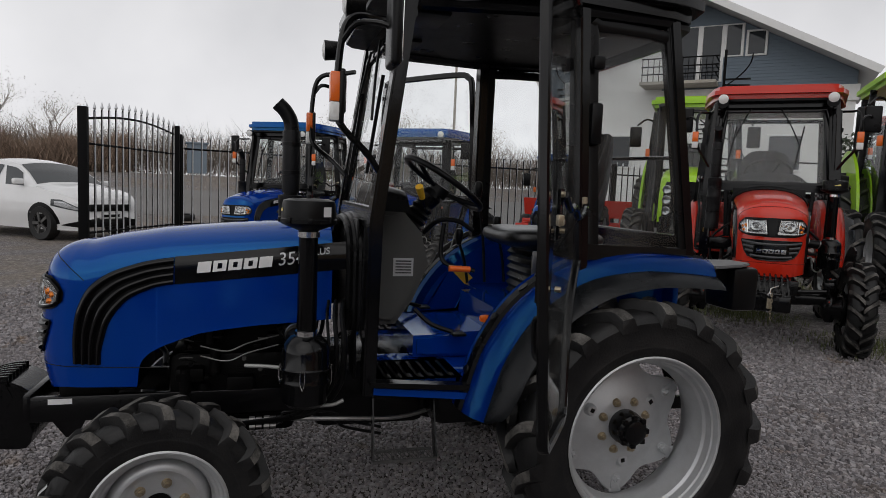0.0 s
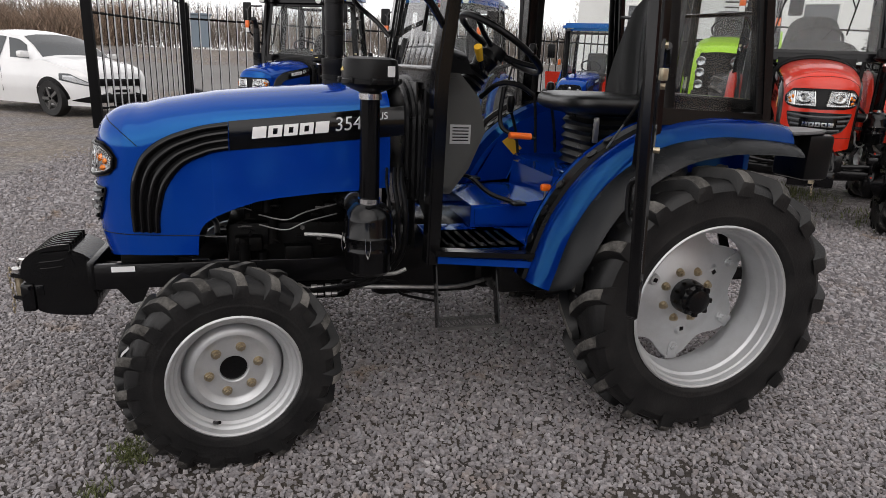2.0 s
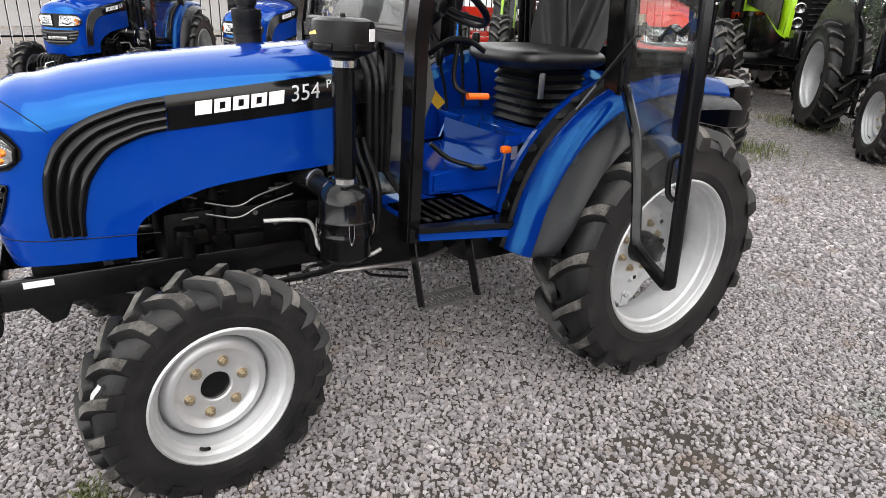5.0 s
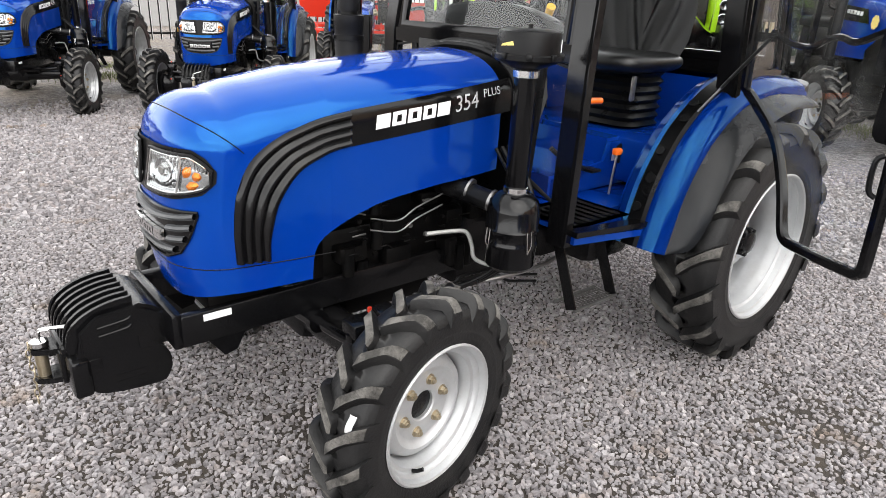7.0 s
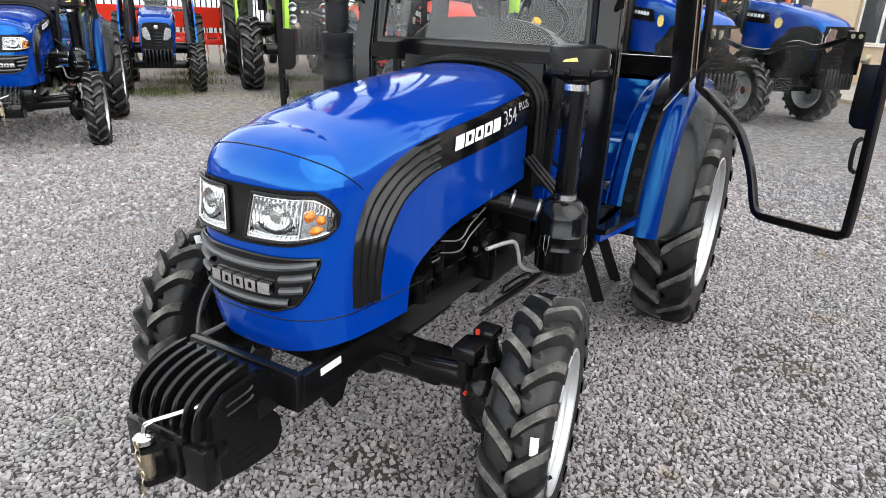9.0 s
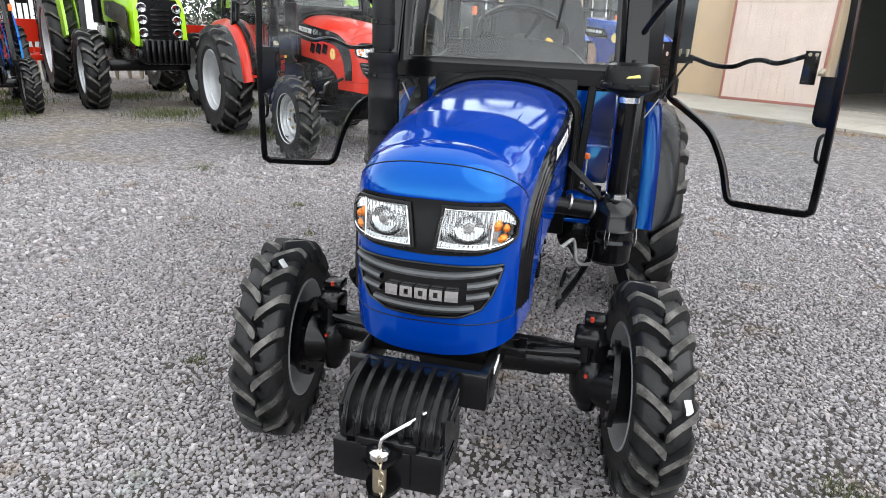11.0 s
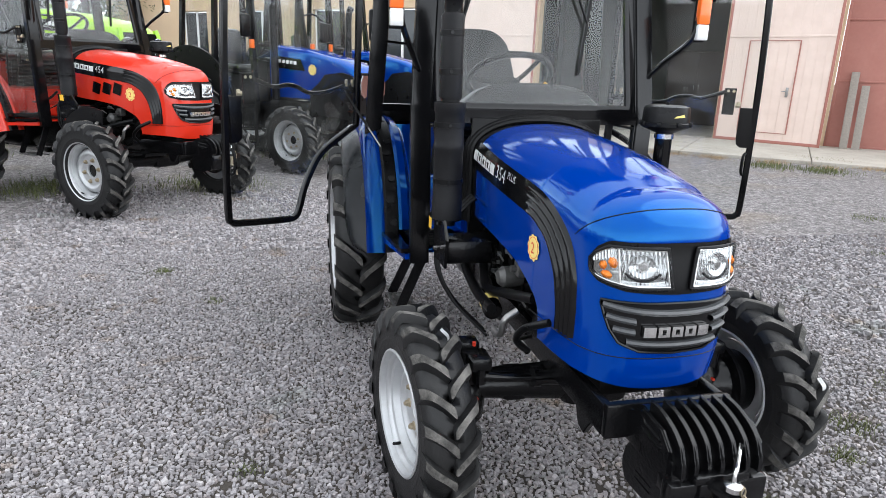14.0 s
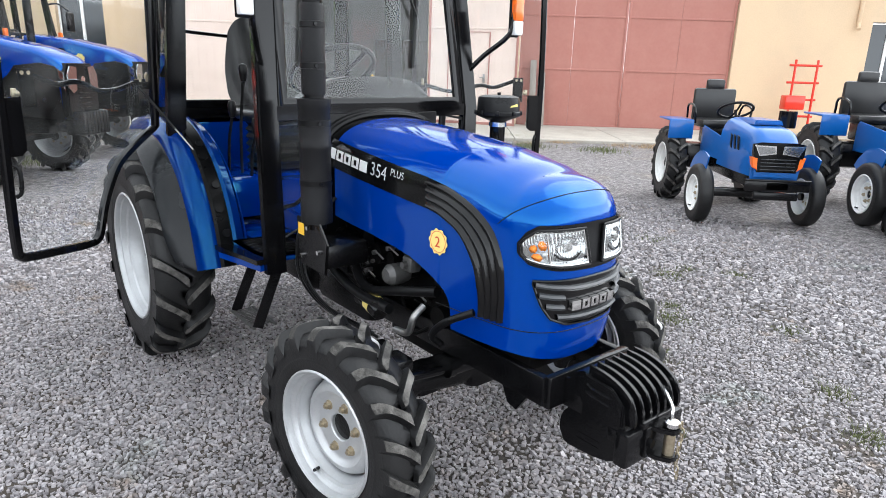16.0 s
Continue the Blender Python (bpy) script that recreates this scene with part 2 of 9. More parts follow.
def cyl(bm, a, b, r0, r1=None, n=16, cap=True, mi=0):
    a, b = Vector(a), Vector(b)
    d = b - a
    q = d.to_track_quat("Z", "Y").to_matrix().to_4x4()
    r = bmesh.ops.create_cone(bm, cap_ends=cap, segments=n, radius1=r0, radius2=r0 if r1 is None else r1, depth=d.length, matrix=Matrix.Translation((a + b) / 2) @ q)
    for f in {f for v in r["verts"] for f in v.link_faces}:
        f.material_index = mi
    return r["verts"]


def smooth_path(pts, per=6):
    """A Catmull-Rom curve through points."""
    p = [Vector(q) for q in pts]
    p = [2 * p[0] - p[1]] + p + [2 * p[-1] - p[-2]]
    out = []
    for i in range(1, len(p) - 2):
        for k in range(per):
            t = k / per
            a, b, c, d = p[i - 1 : i + 3]
            out.append(0.5 * (2 * b + (c - a) * t + (2 * a - 5 * b + 4 * c - d) * t * t + (3 * b - 3 * c + d - a) * t**3))
    return out + [p[-2]]


def tube(bm, pts, r, n=10, per=5, curved=True, closed=False, mi=0):
    """A round bar along a path."""
    path = smooth_path(pts, per) if curved else [Vector(q) for q in pts]
    rings, up = [], None
    for i, p in enumerate(path):
        d = (path[min(i + 1, len(path) - 1)] - path[max(i - 1, 0)]).normalized()
        if up is None:
            up = d.orthogonal().normalized()
        up = (up - d * up.dot(d)).normalized()
        side = d.cross(up)
        rad = r(i / (len(path) - 1)) if callable(r) else r
        rings.append([bm.verts.new(p + (up * math.cos(k * math.tau / n) + side * math.sin(k * math.tau / n)) * rad) for k in range(n)])
    for a, b in zip(rings, rings[1:]):
        for k in range(n):
            bm.faces.new((a[k], a[(k + 1) % n], b[(k + 1) % n], b[k])).material_index = mi
    for ring in (rings[0], rings[-1]):
        bm.faces.new(ring).material_index = mi


def flat_bar(bm, pts, w, h, axis=(0, 0, 1), curved=True, per=5, mi=0):
    """A bar of rectangular section, w across and h along the axis."""
    path = smooth_path(pts, per) if curved else [Vector(q) for q in pts]
    up = Vector(axis)
    rings = []
    for i, p in enumerate(path):
        d = (path[min(i + 1, len(path) - 1)] - path[max(i - 1, 0)]).normalized()
        side = d.cross(up).normalized()
        u = side.cross(d)
        rings.append([bm.verts.new(p + side * a * w / 2 + u * b * h / 2) for a, b in ((-1, -1), (1, -1), (1, 1), (-1, 1))])
    for a, b in zip(rings, rings[1:]):
        for k in range(4):
            bm.faces.new((a[k], a[(k + 1) % 4], b[(k + 1) % 4], b[k])).material_index = mi
    for ring in (rings[0], rings[-1]):
        bm.faces.new(ring).material_index = mi


def lathe(bm, profile, n=32, axis="Z", mi=0, closed=False, at=(0, 0, 0)):
    """A body of revolution from (radius, height) pairs."""
    at = Vector(at)
    turn = {"Z": Matrix(), "Y": Matrix.Rotation(radians(-90), 4, "X"), "X": Matrix.Rotation(radians(90), 4, "Y")}[axis]
    rings = []
    for r, h in profile:
        if r < 1e-6:
            rings.append([bm.verts.new(at + turn @ Vector((0, 0, h)))])
        else:
            rings.append([bm.verts.new(at + turn @ Vector((r * math.cos(k * math.tau / n), r * math.sin(k * math.tau / n), h))) for k in range(n)])
    pairs = list(zip(rings, rings[1:])) + ([(rings[-1], rings[0])] if closed else [])
    for a, b in pairs:
        for k in range(n):
            j = (k + 1) % n
            if len(a) == 1 and len(b) == 1:
                continue
            f = (a[0], b[j], b[k]) if len(a) == 1 else (a[k], a[j], b[0]) if len(b) == 1 else (a[k], a[j], b[j], b[k])
            bm.faces.new(f).material_index = mi


def slab(bm, outline, thick, m=None, bevel=0.0, mi=0):
    """A plate with the 2D outline in its own x and y, thick along z, laid by the matrix m."""
    m = m or Matrix()
    lo = [bm.verts.new(m @ Vector((x, y, -thick / 2))) for x, y in outline]
    hi = [bm.verts.new(m @ Vector((x, y, thick / 2))) for x, y in outline]
    n = len(outline)
    fs = [bm.faces.new(lo[::-1]), bm.faces.new(hi)] + [bm.faces.new((lo[i], lo[(i + 1) % n], hi[(i + 1) % n], hi[i])) for i in range(n)]
    for f in fs:
        f.material_index = mi
    if bevel:
        es = list({e for f in fs[:2] for e in f.edges})
        bmesh.ops.bevel(bm, geom=es, offset=bevel, segments=2, affect="EDGES")


def grid_patch(bm, fn, nu, nv, mi=0):
    """A sheet of fn(u, v), u and v from 0 to 1."""
    vs = [[bm.verts.new(fn(i / nu, j / nv)) for j in range(nv + 1)] for i in range(nu + 1)]
    for i in range(nu):
        for j in range(nv):
            bm.faces.new((vs[i][j], vs[i + 1][j], vs[i + 1][j + 1], vs[i][j + 1])).material_index = mi
    return vs


def lerp_table(table, x):
    """Straight lines between (x, value) pairs."""
    if x <= table[0][0]:
        return table[0][1]
    for (a, va), (b, vb) in zip(table, table[1:]):
        if x <= b:
            return va + (vb - va) * (x - a) / (b - a)
    return table[-1][1]


def text_mesh(body, height):
    """Letters of the built-in font as a flat mesh in x and y, starting at 0."""
    cu = bpy.data.curves.new("writing", "FONT")
    cu.body, cu.size = body, height
    ob = bpy.data.objects.new("writing", cu)
    scene.collection.objects.link(ob)
    me = bpy.data.meshes.new_from_object(ob.evaluated_get(bpy.context.evaluated_depsgraph_get()))
    bpy.data.objects.remove(ob)
    return me


# ---- wheels ----
def tyre_mesh(R, w, rim_r, lugs, lug_h, way=1, seg=56):
    """A farm tyre round the y axis with chevron lugs grown out of its carcass; way: the side to which it rolls."""
    bm = bmesh.new()
    rc = R - lug_h
    seg = lugs * 4 if lugs else seg
    side = [(rim_r - 0.006, 0.40), (rim_r + 0.010, 0.45), (rim_r + 0.022, 0.468), (rim_r + 0.032, 0.470), (rim_r + 0.036, 0.478), (rim_r + 0.042, 0.478), (rim_r + 0.046, 0.472), (rim_r * 0.5 + rc * 0.5, 0.495), (rc - 0.05, 0.482),
            (rc - 0.046, 0.489), (rc - 0.040, 0.488), (rc - 0.036, 0.474), (rc - 0.020, 0.445), (rc - 0.008, 0.36), (rc - 0.002, 0.2), (rc, 0.0)]
    prof = [(r, -k * w) for r, k in side] + [(r, k * w) for r, k in side[-2::-1]]
    lathe(bm, prof, seg, "Y", closed=True)
    wd = 0.036 * R / 0.37 if R < 0.45 else 0.046
    step = math.tau / seg
    for sgn in (-1, 1):
        for k in range(lugs):
            th0 = (k + (0.5 if sgn > 0 else 0)) * math.tau / lugs
            rows = []
            for t in (0.0, 0.035, 0.09, 0.2, 0.4, 0.6, 0.74, 0.84, 0.93, 1.0):
                fall = max(0.0, (t - 0.70) / 0.30)
                y = sgn * w * (-0.03 + 0.555 * t)
                rb, rt = rc - 0.004 - 0.052 * fall**1.6, R - 0.003 * t - 0.036 * fall**2.0
                if t < 0.05:
                    rt -= 0.006 * (1 - t / 0.05)
                th = th0 + (0.46 * w / R) * (0.5 - t) * (1.2 - 0.3 * t)
                nose_w = (0.62, 0.9, 1.08)[min(2, int(t * 40))] if t < 0.08 else 1.1 - 0.25 * min(1, t * 3)
                h = wd * (nose_w + 0.22 * fall) / R
                row = []
                for dth, r in ((-0.82 * h, rb), (-0.57 * h, rt - 0.006), (-0.47 * h, rt), (0.47 * h, rt), (0.57 * h, rt - 0.006), (0.82 * h, rb)):
                    a = th + dth
                    row.append(bm.verts.new((-way * r * math.sin(a), y, r * math.cos(a))))
                rows.append(row)
            for a, b in zip(rows, rows[1:]):
                for j in range(5):
                    bm.faces.new((a[j], a[j + 1], b[j + 1], b[j])).material_index = 1 if j == 2 else 0
            bm.faces.new(rows[0])
            bm.faces.new(rows[-1])
            # root of the lug, joined to the carcass below it
            a = round((th0 + 0.276 * w / R) / step) * step
            root = bm.verts.new((-way * rc * math.sin(a), 0, rc * math.cos(a)))
            bm.faces.new((rows[0][0], rows[0][5], root))
    bmesh.ops.remove_doubles(bm, verts=bm.verts, dist=0.00005)
    return finish(bm, "tyre", [M["rubber"], M["lug_top"]])


def rim_profile(bm, r, hw, n=48):
    """A drop-centre rim round the y axis."""
    lathe(bm, [(r, -hw), (r + 0.004, -hw - 0.006), (r - 0.002, -hw - 0.010), (r - 0.009, -hw - 0.006), (r - 0.012, -hw + 0.003), (r - 0.014, -hw + 0.014), (r - 0.021, -hw + 0.018), (r - 0.024, -hw * 0.68), (r - 0.026, -hw * 0.60), (r - 0.036, -hw * 0.53), (r - 0.038, -hw * 0.40), (r - 0.047, -hw * 0.2), (r - 0.047, hw * 0.25),
               (r - 0.034, hw * 0.5), (r - 0.026, hw * 0.65), (r - 0.012, hw - 0.002), (r - 0.004, hw + 0.008), (r + 0.003, hw + 0.005), (r, hw)], n, "Y")


def nut_mesh():
    bm = bmesh.new()
    cyl(bm, (0, 0.004, 0), (0, -0.003, 0), 0.0185, 0.0165, 16)
    cyl(bm, (0, -0.002, 0), (0, -0.014, 0), 0.0140, 0.0132, 6)
    cyl(bm, (0, -0.014, 0), (0, -0.021, 0), 0.0080, 0.0072, 8)
    return finish(bm, "wheel_nut", M["zinc"], smooth=False)


NUT = nut_mesh()


def front_wheel(parent, m, way, paint="silver", R=0.367, w=0.174, lugs=19, cover="dark_iron", tyre=None):
    """The rim carries its tyre, nuts, hub and valve. Its outer side is -y."""
    k = R / 0.367
    bm = bmesh.new()
    r = 0.217 * k
    rim_profile(bm, r, 0.072 * k)
    disc = [(0.179, 0.048), (0.170, 0.030), (0.162, 0.004), (0.155, -0.012), (0.144, -0.021), (0.130, -0.022), (0.120, -0.014), (0.113, -0.007), (0.106, -0.006), (0.050, -0.006), (0.046, -0.002), (0.046, 0.04)]
    lathe(bm, [(a * k, b * k) for a, b in disc], 48, "Y")
    rim = part("front_wheel", bm, M[paint], parent, m=m)
    part("tyre", tyre or tyre_mesh(R, w, r, lugs, 0.027 * k, way), None, rim)
    hub = bmesh.new()
    cyl(hub, (0, 0.06, 0), (0, 0.008 * k, 0), 0.0455 * k, n=24)
    part("hub", hub, M[cover], rim)
    for i in range(6):
        a = radians(12 + 60 * i)
        part("wheel_nut", NUT, None, rim, m=Matrix.Translation((0.083 * k * math.cos(a), -0.006 * k, 0.083 * k * math.sin(a))))
    v = bmesh.new()
    tube(v, [(0, -0.035, -0.19 * k), (0.004, -0.055, -0.182 * k), (0.01, -0.07, -0.17 * k)], 0.006, 8)
    part("valve", v, M["satin"], rim, m=Matrix.Rotation(radians(24), 4, "Y"))
    return rim


def rear_wheel(parent, m, way, paint="silver", R=0.548, w=0.275, lugs=17, tyre=None, rim_r=None):
    k = R / 0.548
    r = rim_r or 0.323
    bm = bmesh.new()
    hw = 0.115 * k
    rim_profile(bm, r, hw, 56)
    # the dished centre with its four lobes
    n = 64
    rings = []
    kk = r / 0.323
    for rr, y in ((0.055, 0.05), (0.10, 0.05), (0.125, 0.056), (0.175, 0.078), (0.20, 0.086), (1.0, 0.088), (1.01, 0.096)):
        ring = []
        for i in range(n):
            a = i * math.tau / n
            q = rr if rr < 0.9 else (0.258 + 0.030 * math.cos(6 * (a - radians(30)))) * (rr if rr > 1 else 1)
            ring.append(bm.verts.new((q * kk * math.cos(a), y * k, q * kk * math.sin(a))))
        rings.append(ring)
    for a, b in zip(rings, rings[1:]):
        for i in range(n):
            bm.faces.new((a[i], a[(i + 1) % n], b[(i + 1) % n], b[i]))
    rim = part("rear_wheel", bm, M[paint], parent, m=m)
    part("tyre", tyre or tyre_mesh(R, w, r, lugs, 0.034 * k, way, 64), None, rim)
    hub = bmesh.new()
    lathe(hub, [(0.064, 0.18), (0.068, 0.060), (0.070, 0.030), (0.066, 0.0), (0.062, -0.018), (0.050, -0.026), (0.046, -0.040), (0.03, -0.046), (0.0, -0.047)], 20, "Y")
    for i in range(8):
        a = i * math.tau / 8
        box(hub, (0.056 * math.cos(a), -0.022, 0.056 * math.sin(a)), (0.02, 0.020, 0.02), 0.003)
    part("hub", hub, M["dark_iron"], rim)
    for i in range(8):
        a = radians(22 + 45 * i)
        part("wheel_nut", NUT, None, rim, m=Matrix.Translation((0.102 * math.cos(a), 0.05 * k, 0.102 * math.sin(a))))
    for i in range(6):
        a = radians(30 + 60 * i)
        c = bmesh.new()
        box(c, (0.262 * kk, 0.086, 0), (0.065, 0.014, 0.04), 0.005)
        box(c, (0.286 * kk, 0.105, 0), (0.014, 0.05, 0.055), 0.004)
        cyl(c, (0.236 * kk, 0.10, 0), (0.236 * kk, 0.056, 0), 0.009, n=6)
        cyl(c, (0.236 * kk, 0.078, 0), (0.236 * kk, 0.066, 0), 0.016, n=6)
        cyl(c, (0.236 * kk, 0.082, 0), (0.236 * kk, 0.078, 0), 0.02, n=14)
        part("rim_clamp", c, M[paint], rim, m=Matrix.Rotation(-a, 4, "Y"))
    for i in range(3):
        a = radians(35 + 120 * i)
        c = bmesh.new()
        cyl(c, (0.152 * kk, 0.082 * k, 0), (0.152 * kk, 0.061 * k, 0), 0.033, 0.019, 20)
        boss = part("boss", c, M[paint], rim, m=Matrix.Rotation(-a, 4, "Y"))
        c = bmesh.new()
        box(c, (0.152 * kk, 0.062 * k, 0), (0.017, 0.006, 0.017), 0.001)
        part("square_hole", c, M["dark_iron"], boss)
    return rim


# ---- bonnet shape shared by the row tractors ----
PLAN = [(p.x, p.y) for p in smooth_path([(-0.48, 0, 0), (-0.478, 0.06, 0), (-0.47, 0.11, 0), (-0.45, 0.16, 0), (-0.42, 0.197, 0), (-0.38, 0.222, 0), (-0.335, 0.238, 0), (-0.2, 0.255, 0), (-0.15, 0.2588, 0), (-0.106, 0.2622, 0), (-0.099, 0.2627, 0), (-0.09, 0.2634, 0), (-0.07, 0.2649, 0), (-0.04, 0.2671, 0), (0, 0.27, 0), (0.35, 0.29, 0), (0.69, 0.297, 0)], 5)]
ARC = [0.0]
for (xa, ya), (xb, yb) in zip(PLAN, PLAN[1:]):
    ARC.append(ARC[-1] + math.hypot(xb - xa, yb - ya))
ZTOP = [(-0.30, 1.19), (-0.22, 1.212), (-0.03, 1.245), (0.17, 1.265), (0.38, 1.282), (0.6, 1.295), (0.75, 1.303)]
LEAN = [(0.6, 0.034), (0.65, 0.018), (0.73, 0.004), (0.81, 0.0), (0.94, 0.004), (1.04, 0.02), (1.1, 0.03)]
ARCH = [(-0.106, 0.640), (-0.101, 0.70), (-0.096, 0.727), (-0.085, 0.750), (-0.065, 0.771), (-0.035, 0.790), (0.003, 0.808), (0.07, 0.834), (0.14, 0.856), (0.34, 0.881), (0.53, 0.894), (0.70, 0.912)]
WIDTH = sorted((x, y) for x, y in PLAN if x > -0.47)


def crown(h):
    return max(0.0, 1 - min(1.0, max(0.0, h)) ** 2.3) ** (1 / 2.3)


def nose(x):
    t = min(1, max(0, (-0.22 - x) / 0.2))
    return t * t * (3 - 2 * t)


def bonnet(bx, by, z):
    """The skin over the plan point (bx, by) at height z."""
    tx = max(bx, -0.30)
    zt = lerp_table(ZTOP, tx)
    zs = zt - 0.15
    c = crown((z - zs) / 0.15)
    x = tx + (bx - tx) * c + lerp_table(LEAN, min(z, zs)) * nose(bx) * c
    return Vector((x, by * c, z))


def skin(a, z, off=0.0):
    """The skin at the arc length a from the nose's middle (left side negative), off outwards."""
    s, a = (1 if a >= 0 else -1), abs(a)
    i = max(k for k in range(len(ARC) - 1) if ARC[k] <= a or k == 0)
    t = (a - ARC[i]) / (ARC[i + 1] - ARC[i])
    (xa, ya), (xb, yb) = PLAN[i], PLAN[i + 1]
    d = Vector((xb - xa, yb - ya)).normalized()
    p = bonnet(xa + (xb - xa) * t, ya + (yb - ya) * t, z)
    p += Vector((-d.y, d.x, 0)) * off
    return Vector((p.x, s * p.y, p.z))


def flank(x, z, side, off=0.0):
    """The skin of one side at x and z."""
    w = lerp_table(WIDTH, x)
    p = bonnet(x, w, z)
    h = (z - (lerp_table(ZTOP, max(x, -0.3)) - 0.15)) / 0.15
    lift = max(0.0, min(1.0, h)) ** 1.3
    return Vector((p.x, side * (p.y + off * (1 - 0.35 * lift)), p.z + off * 0.6 * lift))


def bonnet_mesh(paint):
    bm = bmesh.new()
    line = [(x, -y) for x, y in PLAN[:0:-1]] + PLAN
    line = [q for q in line if q[0] < 0.682]
    cols = []
    for bx, by in line:
        zb = lerp_table(ARCH, bx) if bx > -0.106 else 0.612 + 0.03 * min(1, abs(by) / 0.23) ** 2
        zt = lerp_table(ZTOP, max(bx, -0.30))
        zs = zt - 0.15
        zz = [zb + (zs - zb) * k / 8 for k in range(9)] + [zs + 0.15 * math.sin(radians(90) * k / 12) for k in range(1, 13)]
        col = [bm.verts.new(bonnet(bx, by, z)) for z in zz]
        # the turned-in lower lip
        p = bonnet(bx, by, zb)
        inner = bm.verts.new((p.x + 0.02 * nose(bx), p.y * 0.93, p.z + 0.004))
        cols.append([inner] + col)
    for a, b in zip(cols, cols[1:]):
        for k in range(len(a) - 1):
            bm.faces.new((a[k], a[k + 1], b[k + 1], b[k]))
    bmesh.ops.remove_doubles(bm, verts=bm.verts, dist=0.0008)
    me = finish(bm, "bonnet", paint)
    return me


OUTER = [(0.026, 1.147), (-0.05, 1.135), (-0.118, 1.117), (-0.207, 1.082), (-0.285, 1.022), (-0.322, 0.94), (-0.334, 0.85), (-0.336, 0.735)]
INNER = [(0.024, 1.04), (-0.02, 1.032), (-0.06, 1.019), (-0.138, 0.978), (-0.198, 0.899), (-0.222, 0.82), (-0.23, 0.78), (-0.232, 0.731)]


def stripe_mesh(side):
    """The ribbed black panel that bends from the bonnet's side down to the skirt."""
    o = smooth_path([(x, 0, z) for x, z in OUTER], 5)
    i = smooth_path([(x, 0, z) for x, z in INNER], 5)
    bm = bmesh.new()
    rows = []
    for p, q in zip(o, i):
        row = []
        for k in range(33):
            t = k / 32
            rib = math.sin(t * math.pi * 4) ** 2
            off = 0.004 + 0.011 * rib**0.7 if 0 < k < 32 else -0.004
            r = p.lerp(q, t)
            row.append(bm.verts.new(flank(r.x, r.z, side, off)))
        rows.append(row)
    for a, b in zip(rows, rows[1:]):
        for k in range(32):
            bm.faces.new((a[k], a[k + 1], b[k + 1], b[k]))
    for end in (rows[0], rows[-1]):
        base = [bm.verts.new(Vector((v.co.x, side * (abs(v.co.y) - 0.02), v.co.z))) for v in end]
        for k in range(32):
            bm.faces.new((end[k], end[k + 1], base[k + 1], base[k]))
    return finish(bm, "vent_panel", M["black"])


def band_z(x):
    t = (x - 0.026) / (0.69 - 0.026)
    return 1.042 + 0.068 * t, 1.147 + 0.073 * t


def print_on_band(me, side, x0, v0, size_x, size_v, slant=0.0, off=0.006):
    """Lay a flat mesh on the black band: its x along the band as read, its y up."""
    for v in me.vertices:
        u, h = v.co.x * size_x + slant * v.co.y * size_v, v.co.y * size_v
        x = x0 + u if side < 0 else x0 - u
        lo, hi = band_z(x)
        v.co = flank(x, lo + (hi - lo) * v0 + h, side, off)


def block_mesh(w, h, hole=0.0):
    """A plain printed block; with a hole it is a frame."""
    bm = bmesh.new()
    grid_patch(bm, lambda u, v: Vector((w * u, h * v, 0)), 6, 4)
    if hole:
        bmesh.ops.delete(bm, geom=[f for f in bm.faces if abs(f.calc_center_median().x - w / 2) < w * 0.22 and abs(f.calc_center_median().y - h / 2) < h * 0.26], context="FACES")
    me = bpy.data.meshes.new("print")
    bm.to_mesh(me)
    bm.free()
    return me


def side_prints(t, side, number, paint_w="white", tail=True):
    """The black name band with its plain name blocks, the model number and the small word."""
    bm = bmesh.new()
    grid_patch(bm, lambda u, v: flank(0.028 + 0.66 * u, band_z(0.028 + 0.66 * u)[0] + (band_z(0.028 + 0.66 * u)[1] - band_z(0.028 + 0.66 * u)[0]) * v, side, 0.003), 24, 6)
    band = part("name_band", bm, M["black"], t)
    start = 0.108 if side < 0 else 0.655
    for k in range(5):
        me = block_mesh(0.050, 0.042, 0.0 if k in (0, 4) else 0.3)
        print_on_band(me, side, start + (0.057 * k if side < 0 else -0.057 * k), 0.34, 1, 1, 0.12)
        me.materials.append(M[paint_w])
        part("name_block", me, None, band)
    me = text_mesh(number, 0.072)
    print_on_band(me, side, start + (0.30 if side < 0 else -0.30), 0.36, 0.95, 1, 0.08)
    me.materials.append(M["silver_print"])
    part("model_number", me, None, band, "silver printed model number")
    if tail:
        me = text_mesh("PLUS", 0.036)
        print_on_band(me, side, start + (0.425 if side < 0 else -0.425), 0.62, 1.0, 1, 0.05)
        me.materials.append(M["silver_print"])
        part("small_print", me, None, band)


LENS_TOP = [(0.03, 1.050), (0.2, 1.048), (0.235, 1.024), (0.270, 0.99)]
LENS_LOW = [(0.03, 0.937), (0.14, 0.937), (0.20, 0.946), (0.235, 0.957), (0.270, 0.985)]


